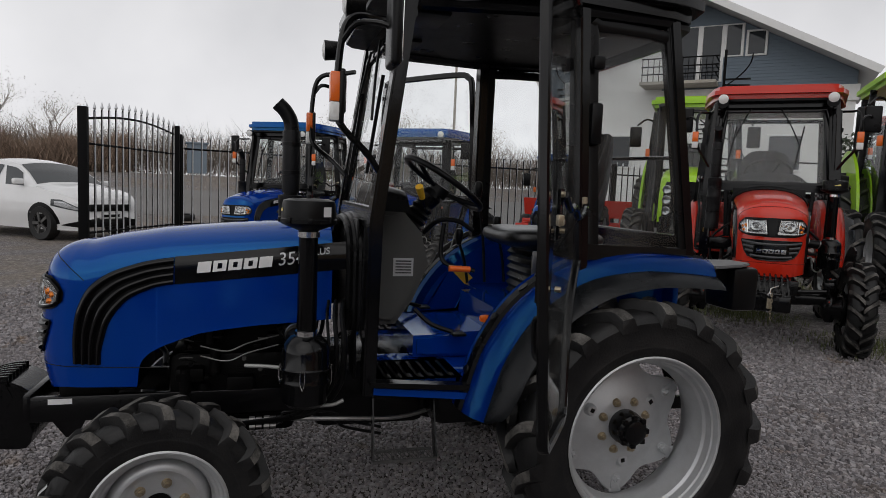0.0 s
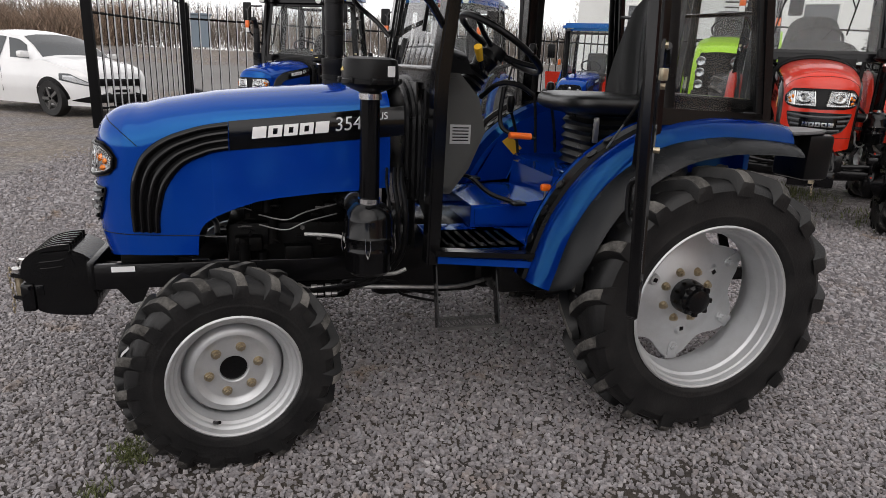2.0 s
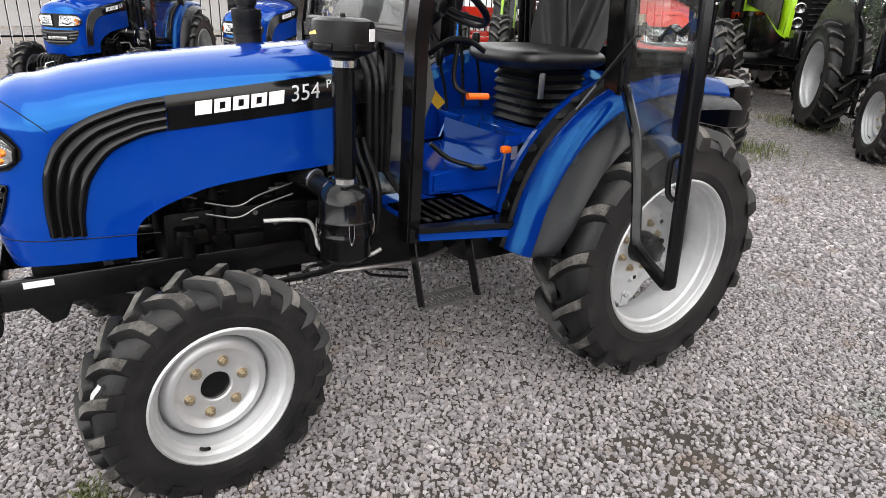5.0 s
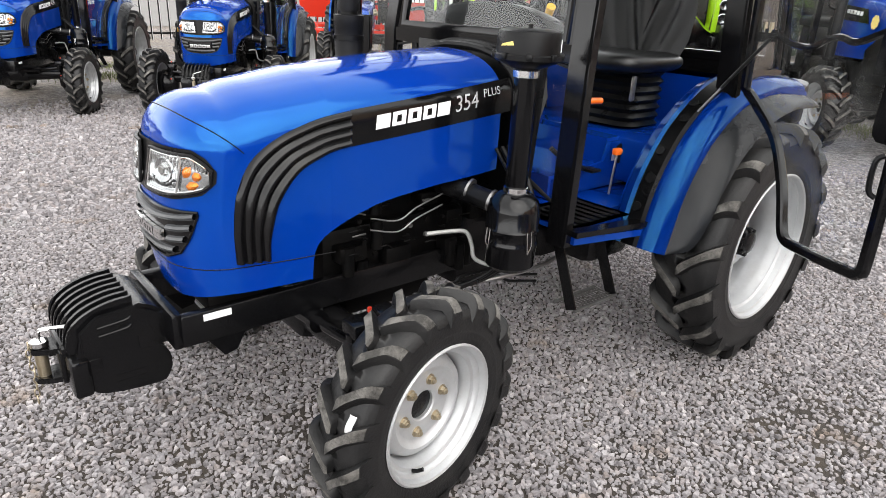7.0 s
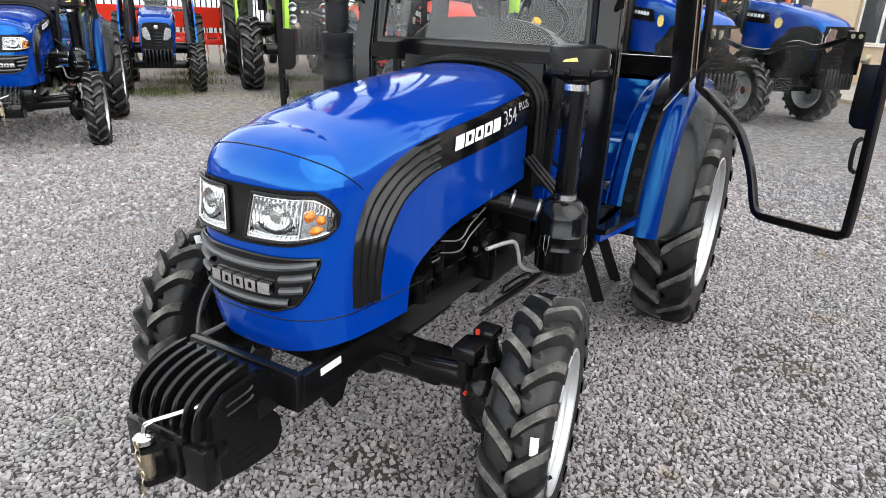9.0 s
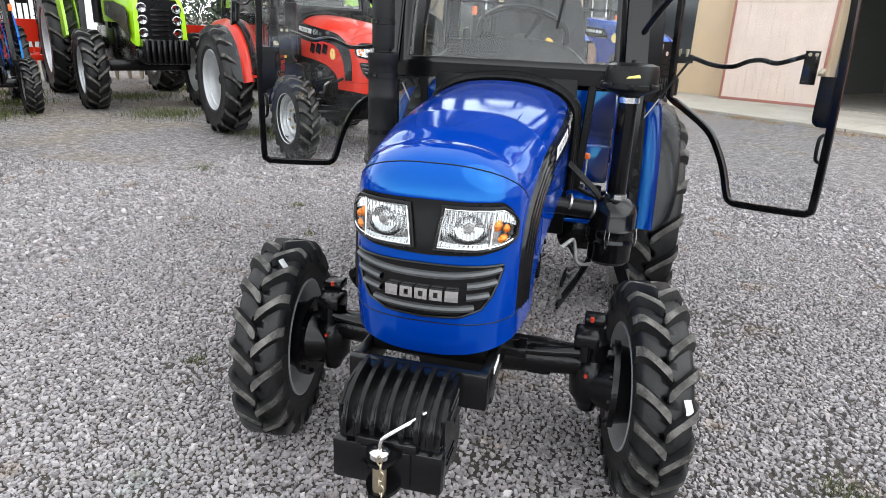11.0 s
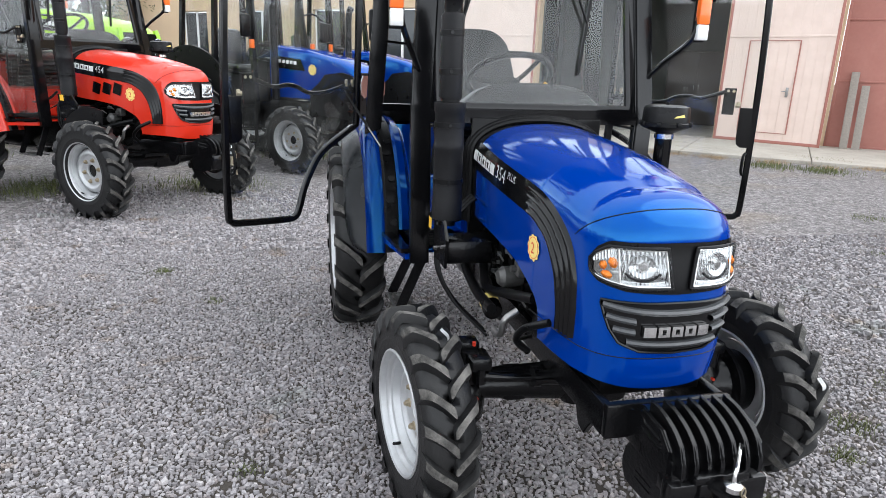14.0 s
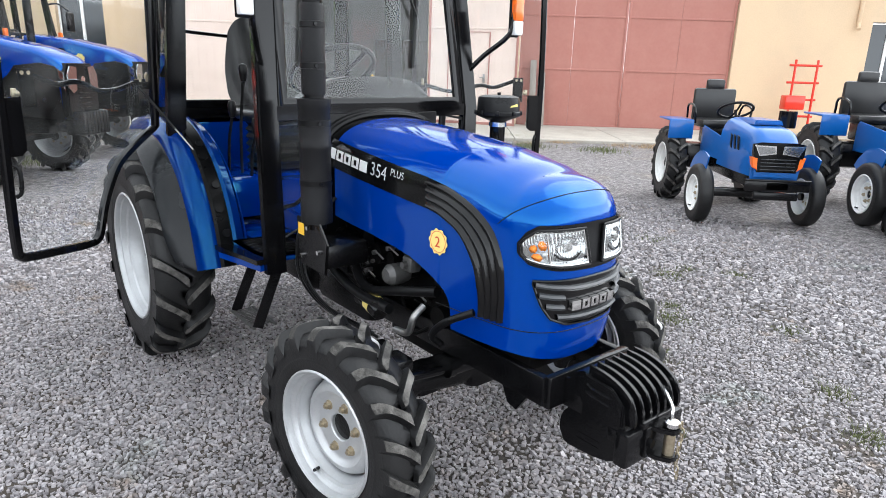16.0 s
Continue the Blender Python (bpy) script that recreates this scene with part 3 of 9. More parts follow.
def headlight(t, s, fine=True):
    """One lamp: reflector, main bulb ring, amber turn signal and clear lens."""

    def place(u, v, off):
        ain = 0.028 + 0.017 * v
        a = ain + (0.252 - ain) * u
        lo, hi = lerp_table(LENS_LOW, a), lerp_table(LENS_TOP, a)
        return skin(s * a, lo + (hi - lo) * v, off)

    CU, CV, CUT = 0.112, 0.999, 0.63

    def bowl(u, v):
        # a deep dish behind the bulb, upright flutes beside it, a plain top row over the turn signal
        p = place(u, v, 0.0)
        a, z = abs(p.y), p.z
        if u > CUT:
            return place(u, v, 0.0085 + 0.0016 * math.sin(u * 150) * (v > 0.66))
        q = math.hypot((a - CU) / 1.08, z - CV)
        if q < 0.033:
            return place(u, v, 0.0045 + 0.010 * (q / 0.033) ** 2 + 0.0007 * math.sin(a * 700))
        flute = 0.0021 * math.sin(a * 560 + 1.2 * math.sin(z * 70)) + 0.0008 * math.sin(a * 1130 + z * 150)
        low = math.exp(-(((z - 0.953 - 1.2 * (a - CU) ** 2) / 0.0055) ** 2))
        return place(u, v, 0.0105 + flute * (1 - low) - 0.005 * low)

    bm = bmesh.new()
    grid_patch(bm, bowl, *((170, 60) if fine else (60, 20)))
    lamp = part("headlight", bm, M["reflector"], t, "clear headlight with amber turn signal")
    c = skin(s * CU, CV, 0.004)
    nrm = (skin(s * CU, CV, 0.1) - c).normalized()
    bm = bmesh.new()
    cyl(bm, c - nrm * 0.002, c + nrm * 0.011, 0.0185, 0.0165, 6)
    part("bulb_ring", bm, M["chrome"], lamp)
    bm = bmesh.new()
    cyl(bm, c + nrm * 0.011, c + nrm * 0.0135, 0.0115, 0.0105, 6)
    part("bulb", bm, M["steel"], lamp)
    # dark arc added in place of a reflection low in the bowl
    bm = bmesh.new()
    tube(bm, [skin(s * (CU + 0.052 * math.cos(k)), CV + 0.040 * math.sin(k), 0.0095) for k in [math.pi * (1.16 + 0.68 * j / 12) for j in range(13)]], 0.0045, 6, 1)
    part("bulb_shade", bm, M["satin"], lamp)
    bm = bmesh.new()
    tube(bm, [place(CUT, 0.02 + 0.96 * k / 8, 0.015) for k in range(9)], 0.0028, 6, 1)
    inner = [place(0.035, 0.06 + 0.88 * k / 6, 0.014) for k in range(7)] + [place(0.035 + 0.90 * k / 12, 0.95, 0.014) for k in range(13)]
    tube(bm, inner, 0.0028, 6, 1)
    tube(bm, [place(0.035 + 0.90 * k / 12, 0.055, 0.014) for k in range(13)], 0.0028, 6, 1)
    part("lamp_frame", bm, M["chrome"], lamp)
    bm = bmesh.new()
    for cu, cv, ru, rv in ((0.22, 0.80, 0.30, 0.27), (0.80, 0.66, 0.28, 0.26), (0.62, 0.20, 0.36, 0.22)):
        grid_patch(bm, lambda u, v: place(CUT + 0.03 + 0.22 * (cu + ru * v * math.cos(u * math.tau)), 0.08 + 0.60 * (cv + rv * v * math.sin(u * math.tau)), 0.0165 - 0.010 * v * v + 0.001 * math.cos(u * math.tau * 6) * v), 24, 5)
    part("turn_signal", bm, M["amber"], lamp, "amber turn signal cups")
    bm = bmesh.new()
    rows = grid_patch(bm, lambda u, v: place(u, v, 0.021 + 0.004 * math.sin(u * math.pi) * math.sin(v * math.pi)), 20, 8)
    part("lens", bm, M["lens"], lamp).visible_shadow = False
    bm = bmesh.new()
    ring = [place(k / 12, 0, 0.013) for k in range(13)] + [place(1, 0.5, 0.013)] + [place(1 - k / 12, 1, 0.013) for k in range(13)] + [place(0, 1 - k / 4, 0.013) for k in range(1, 5)]
    tube(bm, ring, 0.0055, 8, 1)
    part("lamp_rim", bm, M["satin"], lamp)


def nose_parts(t, name_mat="chrome", fine=True):
    bm = bmesh.new()
    top = [(0, 1.064), (0.2, 1.062), (0.235, 1.040), (0.267, 1.004)]
    low = [(0, 0.918), (0.15, 0.924), (0.235, 0.942), (0.267, 0.974)]
    grid_patch(bm, lambda u, v: skin(-0.267 + 0.534 * u, lerp_table(low, abs(-0.267 + 0.534 * u)) * (1 - v) + lerp_table(top, abs(-0.267 + 0.534 * u)) * v, 0.005), 60, 8)
    part("lamp_surround", bm, M["satin"], t, "matt black panel round the headlights")
    headlight(t, -1, fine)
    headlight(t, 1, fine)
    # grille
    glow = [(0, 0.742), (0.10, 0.748), (0.16, 0.772), (0.195, 0.82), (0.212, 0.87), (0.218, 0.886)]
    bm = bmesh.new()

    def gp(u, v, off=0.004):
        a = -0.217 + 0.434 * u
        lo = lerp_table(glow, abs(a))
        return skin(a, lo + (0.893 - lo) * v, off)

    grid_patch(bm, gp, 50, 8)
    grille = part("grille", bm, M["black"], t, "black grille with curved ribs")
    bm = bmesh.new()
    edge = [gp(k / 30, 0, 0.006) for k in range(31)] + [gp(1 - k / 30, 1, 0.006) for k in range(31)]
    tube(bm, edge + edge[:1], 0.0045, 6, 1, curved=False)
    part("grille_rim", bm, M["black"], grille)
    for z in (0.872, 0.840, 0.808, 0.776):
        reach = max(a for a, lo in [(q / 1000, lerp_table(glow, q / 1000)) for q in range(219)] if lo < z - 0.012)
        spans = [(-reach, reach)] if z in (0.872, 0.776) else [(-reach, -0.118), (0.118, reach)]
        for lo, hi in spans:
            bm = bmesh.new()
            prof = [(-0.010, 0.002), (-0.008, 0.012), (0.0, 0.017), (0.007, 0.013), (0.010, 0.002)]
            grid_patch(bm, lambda u, v: skin(lo + (hi - lo) * u, z + prof[round(v * 4)][0] - 0.02 * (1 - (abs(lo + (hi - lo) * u) / 0.22) ** 2) + 0.012, prof[round(v * 4)][1]), 30, 4)
            part("rib", bm, M["rib_grey"], grille)
    for k in range(5):
        a0 = 0.098 - 0.0405 * k
        bm = bmesh.new()

        def blk(u, v, a0=a0):
            return skin(a0 - 0.034 * u, 0.797 + 0.031 * v, 0.02)

        vs = grid_patch(bm, blk, 6, 4)
        if k not in (0, 4):
            bmesh.ops.delete(bm, geom=[f for n, f in enumerate(list(bm.faces)) if n // 4 in (2, 3) and n % 4 in (1, 2)], context="FACES")
        ex = bmesh.ops.extrude_face_region(bm, geom=list(bm.faces))
        for v in ex["geom"]:
            if isinstance(v, bmesh.types.BMVert):
                v.co.x += 0.014
        part("name_block", bm, M[name_mat], grille)
    # panel joints
    bm = bmesh.new()
    tube(bm, [skin(-0.62 + 1.24 * k / 40, 0.722 - 0.018 * max(0, abs(-0.62 + 1.24 * k / 40) - 0.3), 0.0004) for k in range(41)], 0.0017, 6, 1)
    part("panel_joint", bm, M["satin"], t)
    bm = bmesh.new()
    pts = []
    for k in range(41):
        q = -1 + 2 * k / 40
        a = q * 0.345
        i = max(n for n in range(len(ARC) - 1) if ARC[n] <= abs(a))
        (xa, ya), (xb, yb) = PLAN[i], PLAN[i + 1]
        f = (abs(a) - ARC[i]) / (ARC[i + 1] - ARC[i])
        bx, by = xa + (xb - xa) * f, ya + (yb - ya) * f
        z = 1.150 - 0.10 * abs(q) ** 3
        pts.append(bonnet(bx, math.copysign(by, q), z) + Vector((0, 0, 0.0006)))
    tube(bm, pts, 0.0016, 6, 1)
    part("panel_joint", bm, M["satin"], t)


# ---- fender ----
FENDER = smooth_path([(1.118, 0, 0.60), (1.136, 0, 0.66), (1.199, 0, 0.845), (1.328, 0, 1.021), (1.53, 0, 1.150), (1.76, 0, 1.192), (1.95, 0, 1.188), (2.12, 0, 1.172)], 6)


def fender_strip(side, prof, taper=False):
    bm = bmesh.new()
    rows = []
    pts = FENDER
    for i, p in enumerate(pts):
        d = (pts[min(i + 1, len(pts) - 1)] - pts[max(i - 1, 0)]).normalized()
        nrm = Vector((-d.z, 0, d.x))
        (y0, r0), k = prof[0], 1.0
        if taper:  # the lip narrows to the rear and rounds off at its foot
            k = max(0.02, 1 - 0.30 * min(1, max(0, (p.x - 1.5) / 0.6)) - 0.98 * max(0, 1 - i / 11) ** 1.8)
        rows.append([bm.verts.new(Vector((p.x, side * (y0 + (y - y0) * k), p.z)) + nrm * (r0 + (r - r0) * k)) for y, r in prof])
    for a, b in zip(rows, rows[1:]):
        for k in range(len(prof) - 1):
            bm.faces.new((a[k], a[k + 1], b[k + 1], b[k]))
    bmesh.ops.solidify(bm, geom=list(bm.faces), thickness=0.004)
    return bm


def fender(t, side, paint, flare=True):
    f = part("fender", fender_strip(side, [(0.620, 0.028), (0.63, 0.033), (0.655, 0.028), (0.685, 0.010), (0.708, -0.022), (0.711, -0.036)]), M[paint], t)
    f.data.materials.clear()
    f.data.materials.append(M[paint])
    if flare:
        part("flare", fender_strip(side, [(0.708, -0.032), (0.722, -0.036), (0.765, -0.055), (0.802, -0.080), (0.812, -0.096)], True), M["grey_flare"], f, "dark grey plastic fender flare")
    part("seal_strip", fender_strip(side, [(0.550, 0.034), (0.556, 0.041), (0.61, 0.041), (0.622, 0.030)]), M["satin"], f)
    part("inner_edge", fender_strip(side, [(0.552, 0.034), (0.535, 0.042), (0.50, 0.030), (0.478, -0.01)]), M[paint], f)
    bm = bmesh.new()
    out = [(p.x, p.z - 0.008) for p in FENDER if 1.13 < p.x < 2.1]
    out = out + [(2.1, 0.95), (1.12, 0.66)]
    slab(bm, out, 0.006, Matrix.Translation((0, side * 0.474, 0)) @ Matrix.Rotation(radians(90), 4, "X"))
    part("inner_wall", bm, M[paint], f)
    # round caps along the black strip
    for q in (0.30, 0.46, 0.68):
        p = FENDER[int(q * (len(FENDER) - 1))]
        d = (FENDER[int(q * (len(FENDER) - 1)) + 1] - p).normalized()
        nrm = Vector((-d.z, 0, d.x))
        bm = bmesh.new()
        c = Vector((p.x, side * 0.588, p.z)) + nrm * 0.040
        cyl(bm, c, c + nrm * 0.006, 0.021, n=18)
        part("cap", bm, M["satin"], f)
    # grey tail plate and lamp box behind the fender
    bm = bmesh.new()
    slab(bm, [(2.10, 0.44), (2.40, 0.43), (2.41, 0.56), (2.30, 0.64), (2.12, 0.70)], 0.012, Matrix.Translation((0, 0, 1.176)) @ Matrix.Diagonal((1, side, 1, 1)), 0.004)
    part("tail_plate", bm, M["tail_grey"], f, "grey tail plate")
    bm = bmesh.new()
    box(bm, (2.36, side * 0.51, 1.07), (0.13, 0.19, 0.19), 0.02)
    box(bm, (2.25, side * 0.50, 1.12), (0.25, 0.10, 0.08), 0.02)
    part("lamp_box", bm, M["satin"], f)
    return f


def loop_bar(bm, pts, w, h, normal):
    """A closed bar of rectangular section; normal: the way across its plane."""
    n = len(pts)
    nr = Vector(normal).normalized()
    rings = []
    for i, p in enumerate(pts):
        d = (pts[(i + 1) % n] - pts[i - 1]).normalized()
        side = d.cross(nr).normalized()
        rings.append([bm.verts.new(p + side * a * w / 2 + nr * b * h / 2) for a, b in ((-0.7, -1), (0.7, -1), (1, -0.6), (1, 0.6), (0.7, 1), (-0.7, 1), (-1, 0.6), (-1, -0.6))])
    for i in range(n):
        a, b = rings[i], rings[(i + 1) % n]
        for k in range(8):
            bm.faces.new((a[k], a[(k + 1) % 8], b[(k + 1) % 8], b[k]))


def fill_pane(bm, pts, normal, thick=0.004):
    nr = Vector(normal).normalized() * thick / 2
    lo, hi = [bm.verts.new(p - nr) for p in pts], [bm.verts.new(p + nr) for p in pts]
    bm.faces.new(lo[::-1])
    bm.faces.new(hi)
    n = len(pts)
    for i in range(n):
        bm.faces.new((lo[i], lo[(i + 1) % n], hi[(i + 1) % n], hi[i]))


def pane(name, pts, material, parent):
    a, b, c = (Vector(p) for p in pts[:3])
    bm = bmesh.new()
    bm.faces.new([bm.verts.new(p) for p in pts])
    ob = part(name, bm, material, parent, smooth=False)
    ob.visible_shadow = False
    return ob


DOOR = [(0.02, 1.205), (0.13, 1.145), (0.25, 1.065), (0.315, 0.97), (0.355, 0.88), (0.385, 0.78), (0.41, 0.745), (0.47, 0.738), (0.72, 0.756), (0.765, 0.77), (0.78, 0.82), (0.782, 1.2), (0.775, 1.6), (0.755, 2.0), (0.735, 2.09), (0.69, 2.12), (0.4, 2.125), (0.12, 2.12), (0.06, 2.10), (0.03, 2.04), (0.02, 1.7)]


def cab_door(t, side, open_degrees):
    """A framed glass door hung on the rear post; 0 degrees is shut."""
    hinge = Vector((1.512 if side < 0 else 1.572, side * 0.724, 0)) if open_degrees > 5 else Vector((1.53, side * 0.655, 0))
    shut = Vector((-0.68, -side * 0.105, 0)).normalized()
    d = Matrix.Rotation(radians(open_degrees) * (1 if side < 0 else -1), 4, "Z") @ shut
    nrm = d.cross(Vector((0, 0, 1)))

    low_hinge = hinge.copy()

    def at(u, z, v=0.0):
        return low_hinge + d * u + nrm * (v - side * 0.05 * (z - 0.75)) + Vector((0, 0, z))

    corner = [at(u, z) for u, z in DOOR]
    path = smooth_path(corner + corner[:1], 4)[:-1]
    bm = bmesh.new()
    loop_bar(bm, path, 0.032, 0.03, nrm)
    hinge = low_hinge - nrm * side * 0.03
    door = part("cab_door", bm, M["black"], t, "black framed glass cab door, standing open" if open_degrees > 5 else "black framed glass cab door")
    bm = bmesh.new()
    fill_pane(bm, path, nrm)
    part("pane", bm, M["door_glass"], door, smooth=False).visible_shadow = False
    inside = -1 if side < 0 else 1
    bm = bmesh.new()
    slab(bm, [(0.705, 1.19), (0.71, 1.165), (0.73, 1.15), (0.77, 1.15), (0.775, 1.36), (0.705, 1.36)], 0.034, Matrix((( d.x, 0, nrm.x, hinge.x), (d.y, 0, nrm.y, hinge.y), (0, 1, 0, 0), (0, 0, 0, 1))) , 0.006)
    part("latch_case", bm, M["black"], door)
    bm = bmesh.new()
    slab(bm, [(0.615, 1.32), (0.675, 1.32), (0.675, 1.46), (0.615, 1.46)], 0.008, Matrix(((d.x, 0, nrm.x, hinge.x + nrm.x * 0.02 * inside), (d.y, 0, nrm.y, hinge.y + nrm.y * 0.02 * inside), (0, 1, 0, 0), (0, 0, 0, 1))), 0.001)
    part("hinge_plate", bm, M["black"], door)
    for u, z in ((0.635, 1.445), (0.662, 1.445), (0.645, 1.37), (0.645, 1.345), (0.715, 1.19)):
        bm = bmesh.new()
        cyl(bm, at(u, z, 0.02 * inside), at(u, z, 0.036 * inside), 0.008, n=8)
        part("bolt", bm, M["zinc"], door)
    bm = bmesh.new()
    cyl(bm, at(0.70, 1.37, 0.03 * inside), at(0.68, 1.37, 0.03 * inside), 0.012, n=10)
    box(bm, at(0.695, 1.375, 0.03 * inside), (0.018, 0.018, 0.03), 0.003)
    part("catch", bm, M["zinc"], door)
    bm = bmesh.new()
    rod = [(0.03, 1.40), (0.10, 1.40), (0.20, 1.375), (0.30, 1.372), (0.37, 1.40), (0.43, 1.41), (0.50, 1.40), (0.58, 1.425), (0.635, 1.445)]
    tube(bm, [at(u, z, 0.035 * inside) for u, z in rod], 0.011, 8, 4)
    part("grab_bar", bm, M["black"], door)
    bm = bmesh.new()
    slab(bm, [(0.0, 1.37), (0.10, 1.375), (0.10, 1.415), (0.0, 1.42)], 0.012, Matrix(((d.x, 0, nrm.x, hinge.x + nrm.x * 0.03 * inside), (d.y, 0, nrm.y, hinge.y + nrm.y * 0.03 * inside), (0, 1, 0, 0), (0, 0, 0, 1))))
    part("hinge", bm, M["black"], door)
    bm = bmesh.new()
    for u in (0.03, 0.07):
        cyl(bm, at(u, 1.405, 0.03 * inside), at(u, 1.44, 0.03 * inside), 0.008, n=8)
    part("hinge_pin", bm, M["zinc"], door)
    bm = bmesh.new()
    tube(bm, [at(0.765, 1.12, -0.012 * inside), at(0.755, 1.1, -0.028 * inside), at(0.755, 1.02, -0.028 * inside), at(0.765, 1.0, -0.012 * inside)], 0.008, 8, 3)
    part("handle", bm, M["satin"], door)
    if open_degrees > 5:
        bm = bmesh.new()
        a = at(0.09, 1.385, 0.02 * inside)
        b = Vector((1.37, side * 0.60, 1.085))
        cyl(bm, a, a.lerp(b, 0.62), 0.0065, n=8)
        part("gas_strut", bm, M["satin"], door)
        bm = bmesh.new()
        cyl(bm, a.lerp(b, 0.6), b, 0.004, n=8)
        cyl(bm, b - Vector((0, 0, 0.02)), b + Vector((0, 0, 0.012)), 0.008, n=8)
        part("strut_rod", bm, M["steel"], door)
    return door


def cab(t, paint, open_degrees, roof_paint="black"):
    """Posts, panes, roof, doors, mirrors, wipers and lamps."""
    A0, A1, A2 = (0.745, 0.515, 0.66), (0.752, 0.522, 1.32), (0.865, 0.475, 2.14)
    B0, B2 = (1.532, 0.640, 1.15), (1.515, 0.575, 2.15)
    C0, C2 = (2.06, 0.585, 1.19), (1.95, 0.53, 2.16)

    def y(p, s):
        return Vector((p[0], s * p[1], p[2]))

    for s in (-1, 1):
        for pts, w in (((A0, A1, A2), 0.085), ((B0, B2), 0.085), ((C0, C2), 0.06)):
            bm = bmesh.new()
            path = [y(p, s) for p in pts]
            flat_bar(bm, path, 0.05, w, axis=(0, 1, 0), curved=False)
            bmesh.ops.bevel(bm, geom=[e for e in bm.edges if abs((e.verts[0].co - e.verts[1].co).normalized().z) > 0.8], offset=0.008, segments=2, affect="EDGES")
            part("cab_post", bm, M["black"], t)
        bm = bmesh.new()
        tube(bm, [y(A2, s), y(B2, s), y(C2, s)], 0.03, 8, curved=False)
        part("cab_rail", bm, M["black"], t)
        bm = bmesh.new()
        flat_bar(bm, [y(B0, s) + Vector((0, 0, 0.08)), y(C0, s) + Vector((0, 0, 0.02))], 0.05, 0.06, curved=False)
        part("cab_rail", bm, M["black"], t)
        # quarter pane behind the door, in its rubber frame
        q = [(1.590, 0.640, 1.25), (1.625, 0.638, 1.225), (2.00, 0.597, 1.225), (2.03, 0.592, 1.26), (1.945, 0.540, 2.07), (1.92, 0.538, 2.10), (1.60, 0.574, 2.10), (1.57, 0.577, 2.06)]
        pane("quarter_pane", [y(p, s) for p in q], M["tint_glass"], t)
        bm = bmesh.new()
        pts = [y(p, s) + Vector((0, s * 0.004, 0)) for p in q]
        loop_bar(bm, smooth_path(pts + pts[:1], 3)[:-1], 0.045, 0.018, (0, 1, 0))
        part("pane_frame", bm, M["satin"], t)
        bm = bmesh.new()
        box(bm, y((1.572, 0.635, 1.72), s), (0.05, 0.04, 0.16), 0.012)
        part("hinge_cover", bm, M["satin"], t)
        bm = bmesh.new()
        box(bm, y((1.572, 0.635, 1.95), s), (0.05, 0.03, 0.05), 0.01)
        part("hinge_cover", bm, M["satin"], t)
        cab_door(t, s, open_degrees)
        # lower front pane beside the bonnet
        lf = [(0.742, 0.335, 0.86), (0.742, 0.485, 0.80), (0.748, 0.492, 1.27), (0.748, 0.36, 1.29)]
        pane("lower_pane", [y(p, s) for p in lf], M["tint_glass"], t)
        bm = bmesh.new()
        pts = [y(p, s) for p in lf]
        loop_bar(bm, pts, 0.035, 0.02, (1, 0, 0))
        part("pane_frame", bm, M["satin"], t)
    # front frame and windscreen
    bm = bmesh.new()
    ws = [(0.752, -0.455, 1.345), (0.752, 0.455, 1.345), (0.852, 0.415, 2.07), (0.852, -0.415, 2.07)]
    loop_bar(bm, smooth_path([Vector(p) for p in ws] + [Vector(ws[0])], 1)[:-1], 0.07, 0.03, (0.99, 0, -0.13))
    flat_bar(bm, [(0.748, -0.52, 1.315), (0.748, 0.52, 1.315)], 0.03, 0.055, curved=False)
    flat_bar(bm, [(0.87, -0.48, 2.13), (0.87, 0.48, 2.13)], 0.05, 0.09, curved=False)
    part("windscreen_frame", bm, M["black"], t)
    pane("windscreen", ws, M["screen_glass"], t)
    # rear frame and pane
    bm = bmesh.new()
    rw = [(2.055, -0.54, 1.27), (2.055, 0.54, 1.27), (1.955, 0.49, 2.09), (1.955, -0.49, 2.09)]
    loop_bar(bm, [Vector(p) for p in rw], 0.06, 0.03, (0.99, 0, 0.12))
    flat_bar(bm, [(2.06, -0.585, 1.21), (2.06, 0.585, 1.21)], 0.05, 0.08, curved=False)
    part("rear_frame", bm, M["black"], t)
    pane("rear_pane", rw, M["glass"], t)
    bm = bmesh.new()
    box(bm, (2.05, 0, 0.99), (0.03, 1.1, 0.42), 0.008)
    part("rear_panel", bm, M[paint], t)
    # roof with a lining beneath
    bm = bmesh.new()
    out = [(0.70, -0.44), (0.74, -0.52), (0.9, -0.58), (1.4, -0.63), (1.95, -0.61), (2.08, -0.56), (2.12, -0.44)]
    out = out + [(x, -yy) for x, yy in out[::-1]]
    slab(bm, out, 0.13, Matrix.Translation((0, 0, 2.235)), 0.045)
    part("roof", bm, M[roof_paint], t, "dark cab roof with rounded rim")
    bm = bmesh.new()
    slab(bm, [(x * 0.96 + 0.06, yy * 0.9) for x, yy in out], 0.02, Matrix.Translation((0, 0, 2.155)))
    box(bm, (0.98, -0.25, 2.14), (0.16, 0.24, 0.02), 0.008)
    box(bm, (0.98, 0.25, 2.14), (0.16, 0.24, 0.02), 0.008)
    part("roof_lining", bm, M["satin"], t)
    for s in (-1, 1):
        bm = bmesh.new()
        cyl(bm, (0.70, s * 0.44, 2.12), (0.63, s * 0.44, 2.115), 0.045, 0.05, 18)
        lamp = part("work_lamp", bm, M["satin"], t)
        bm = bmesh.new()
        lathe(bm, [(0.0, 0.012), (0.03, 0.008), (0.044, 0)], 18, "X")
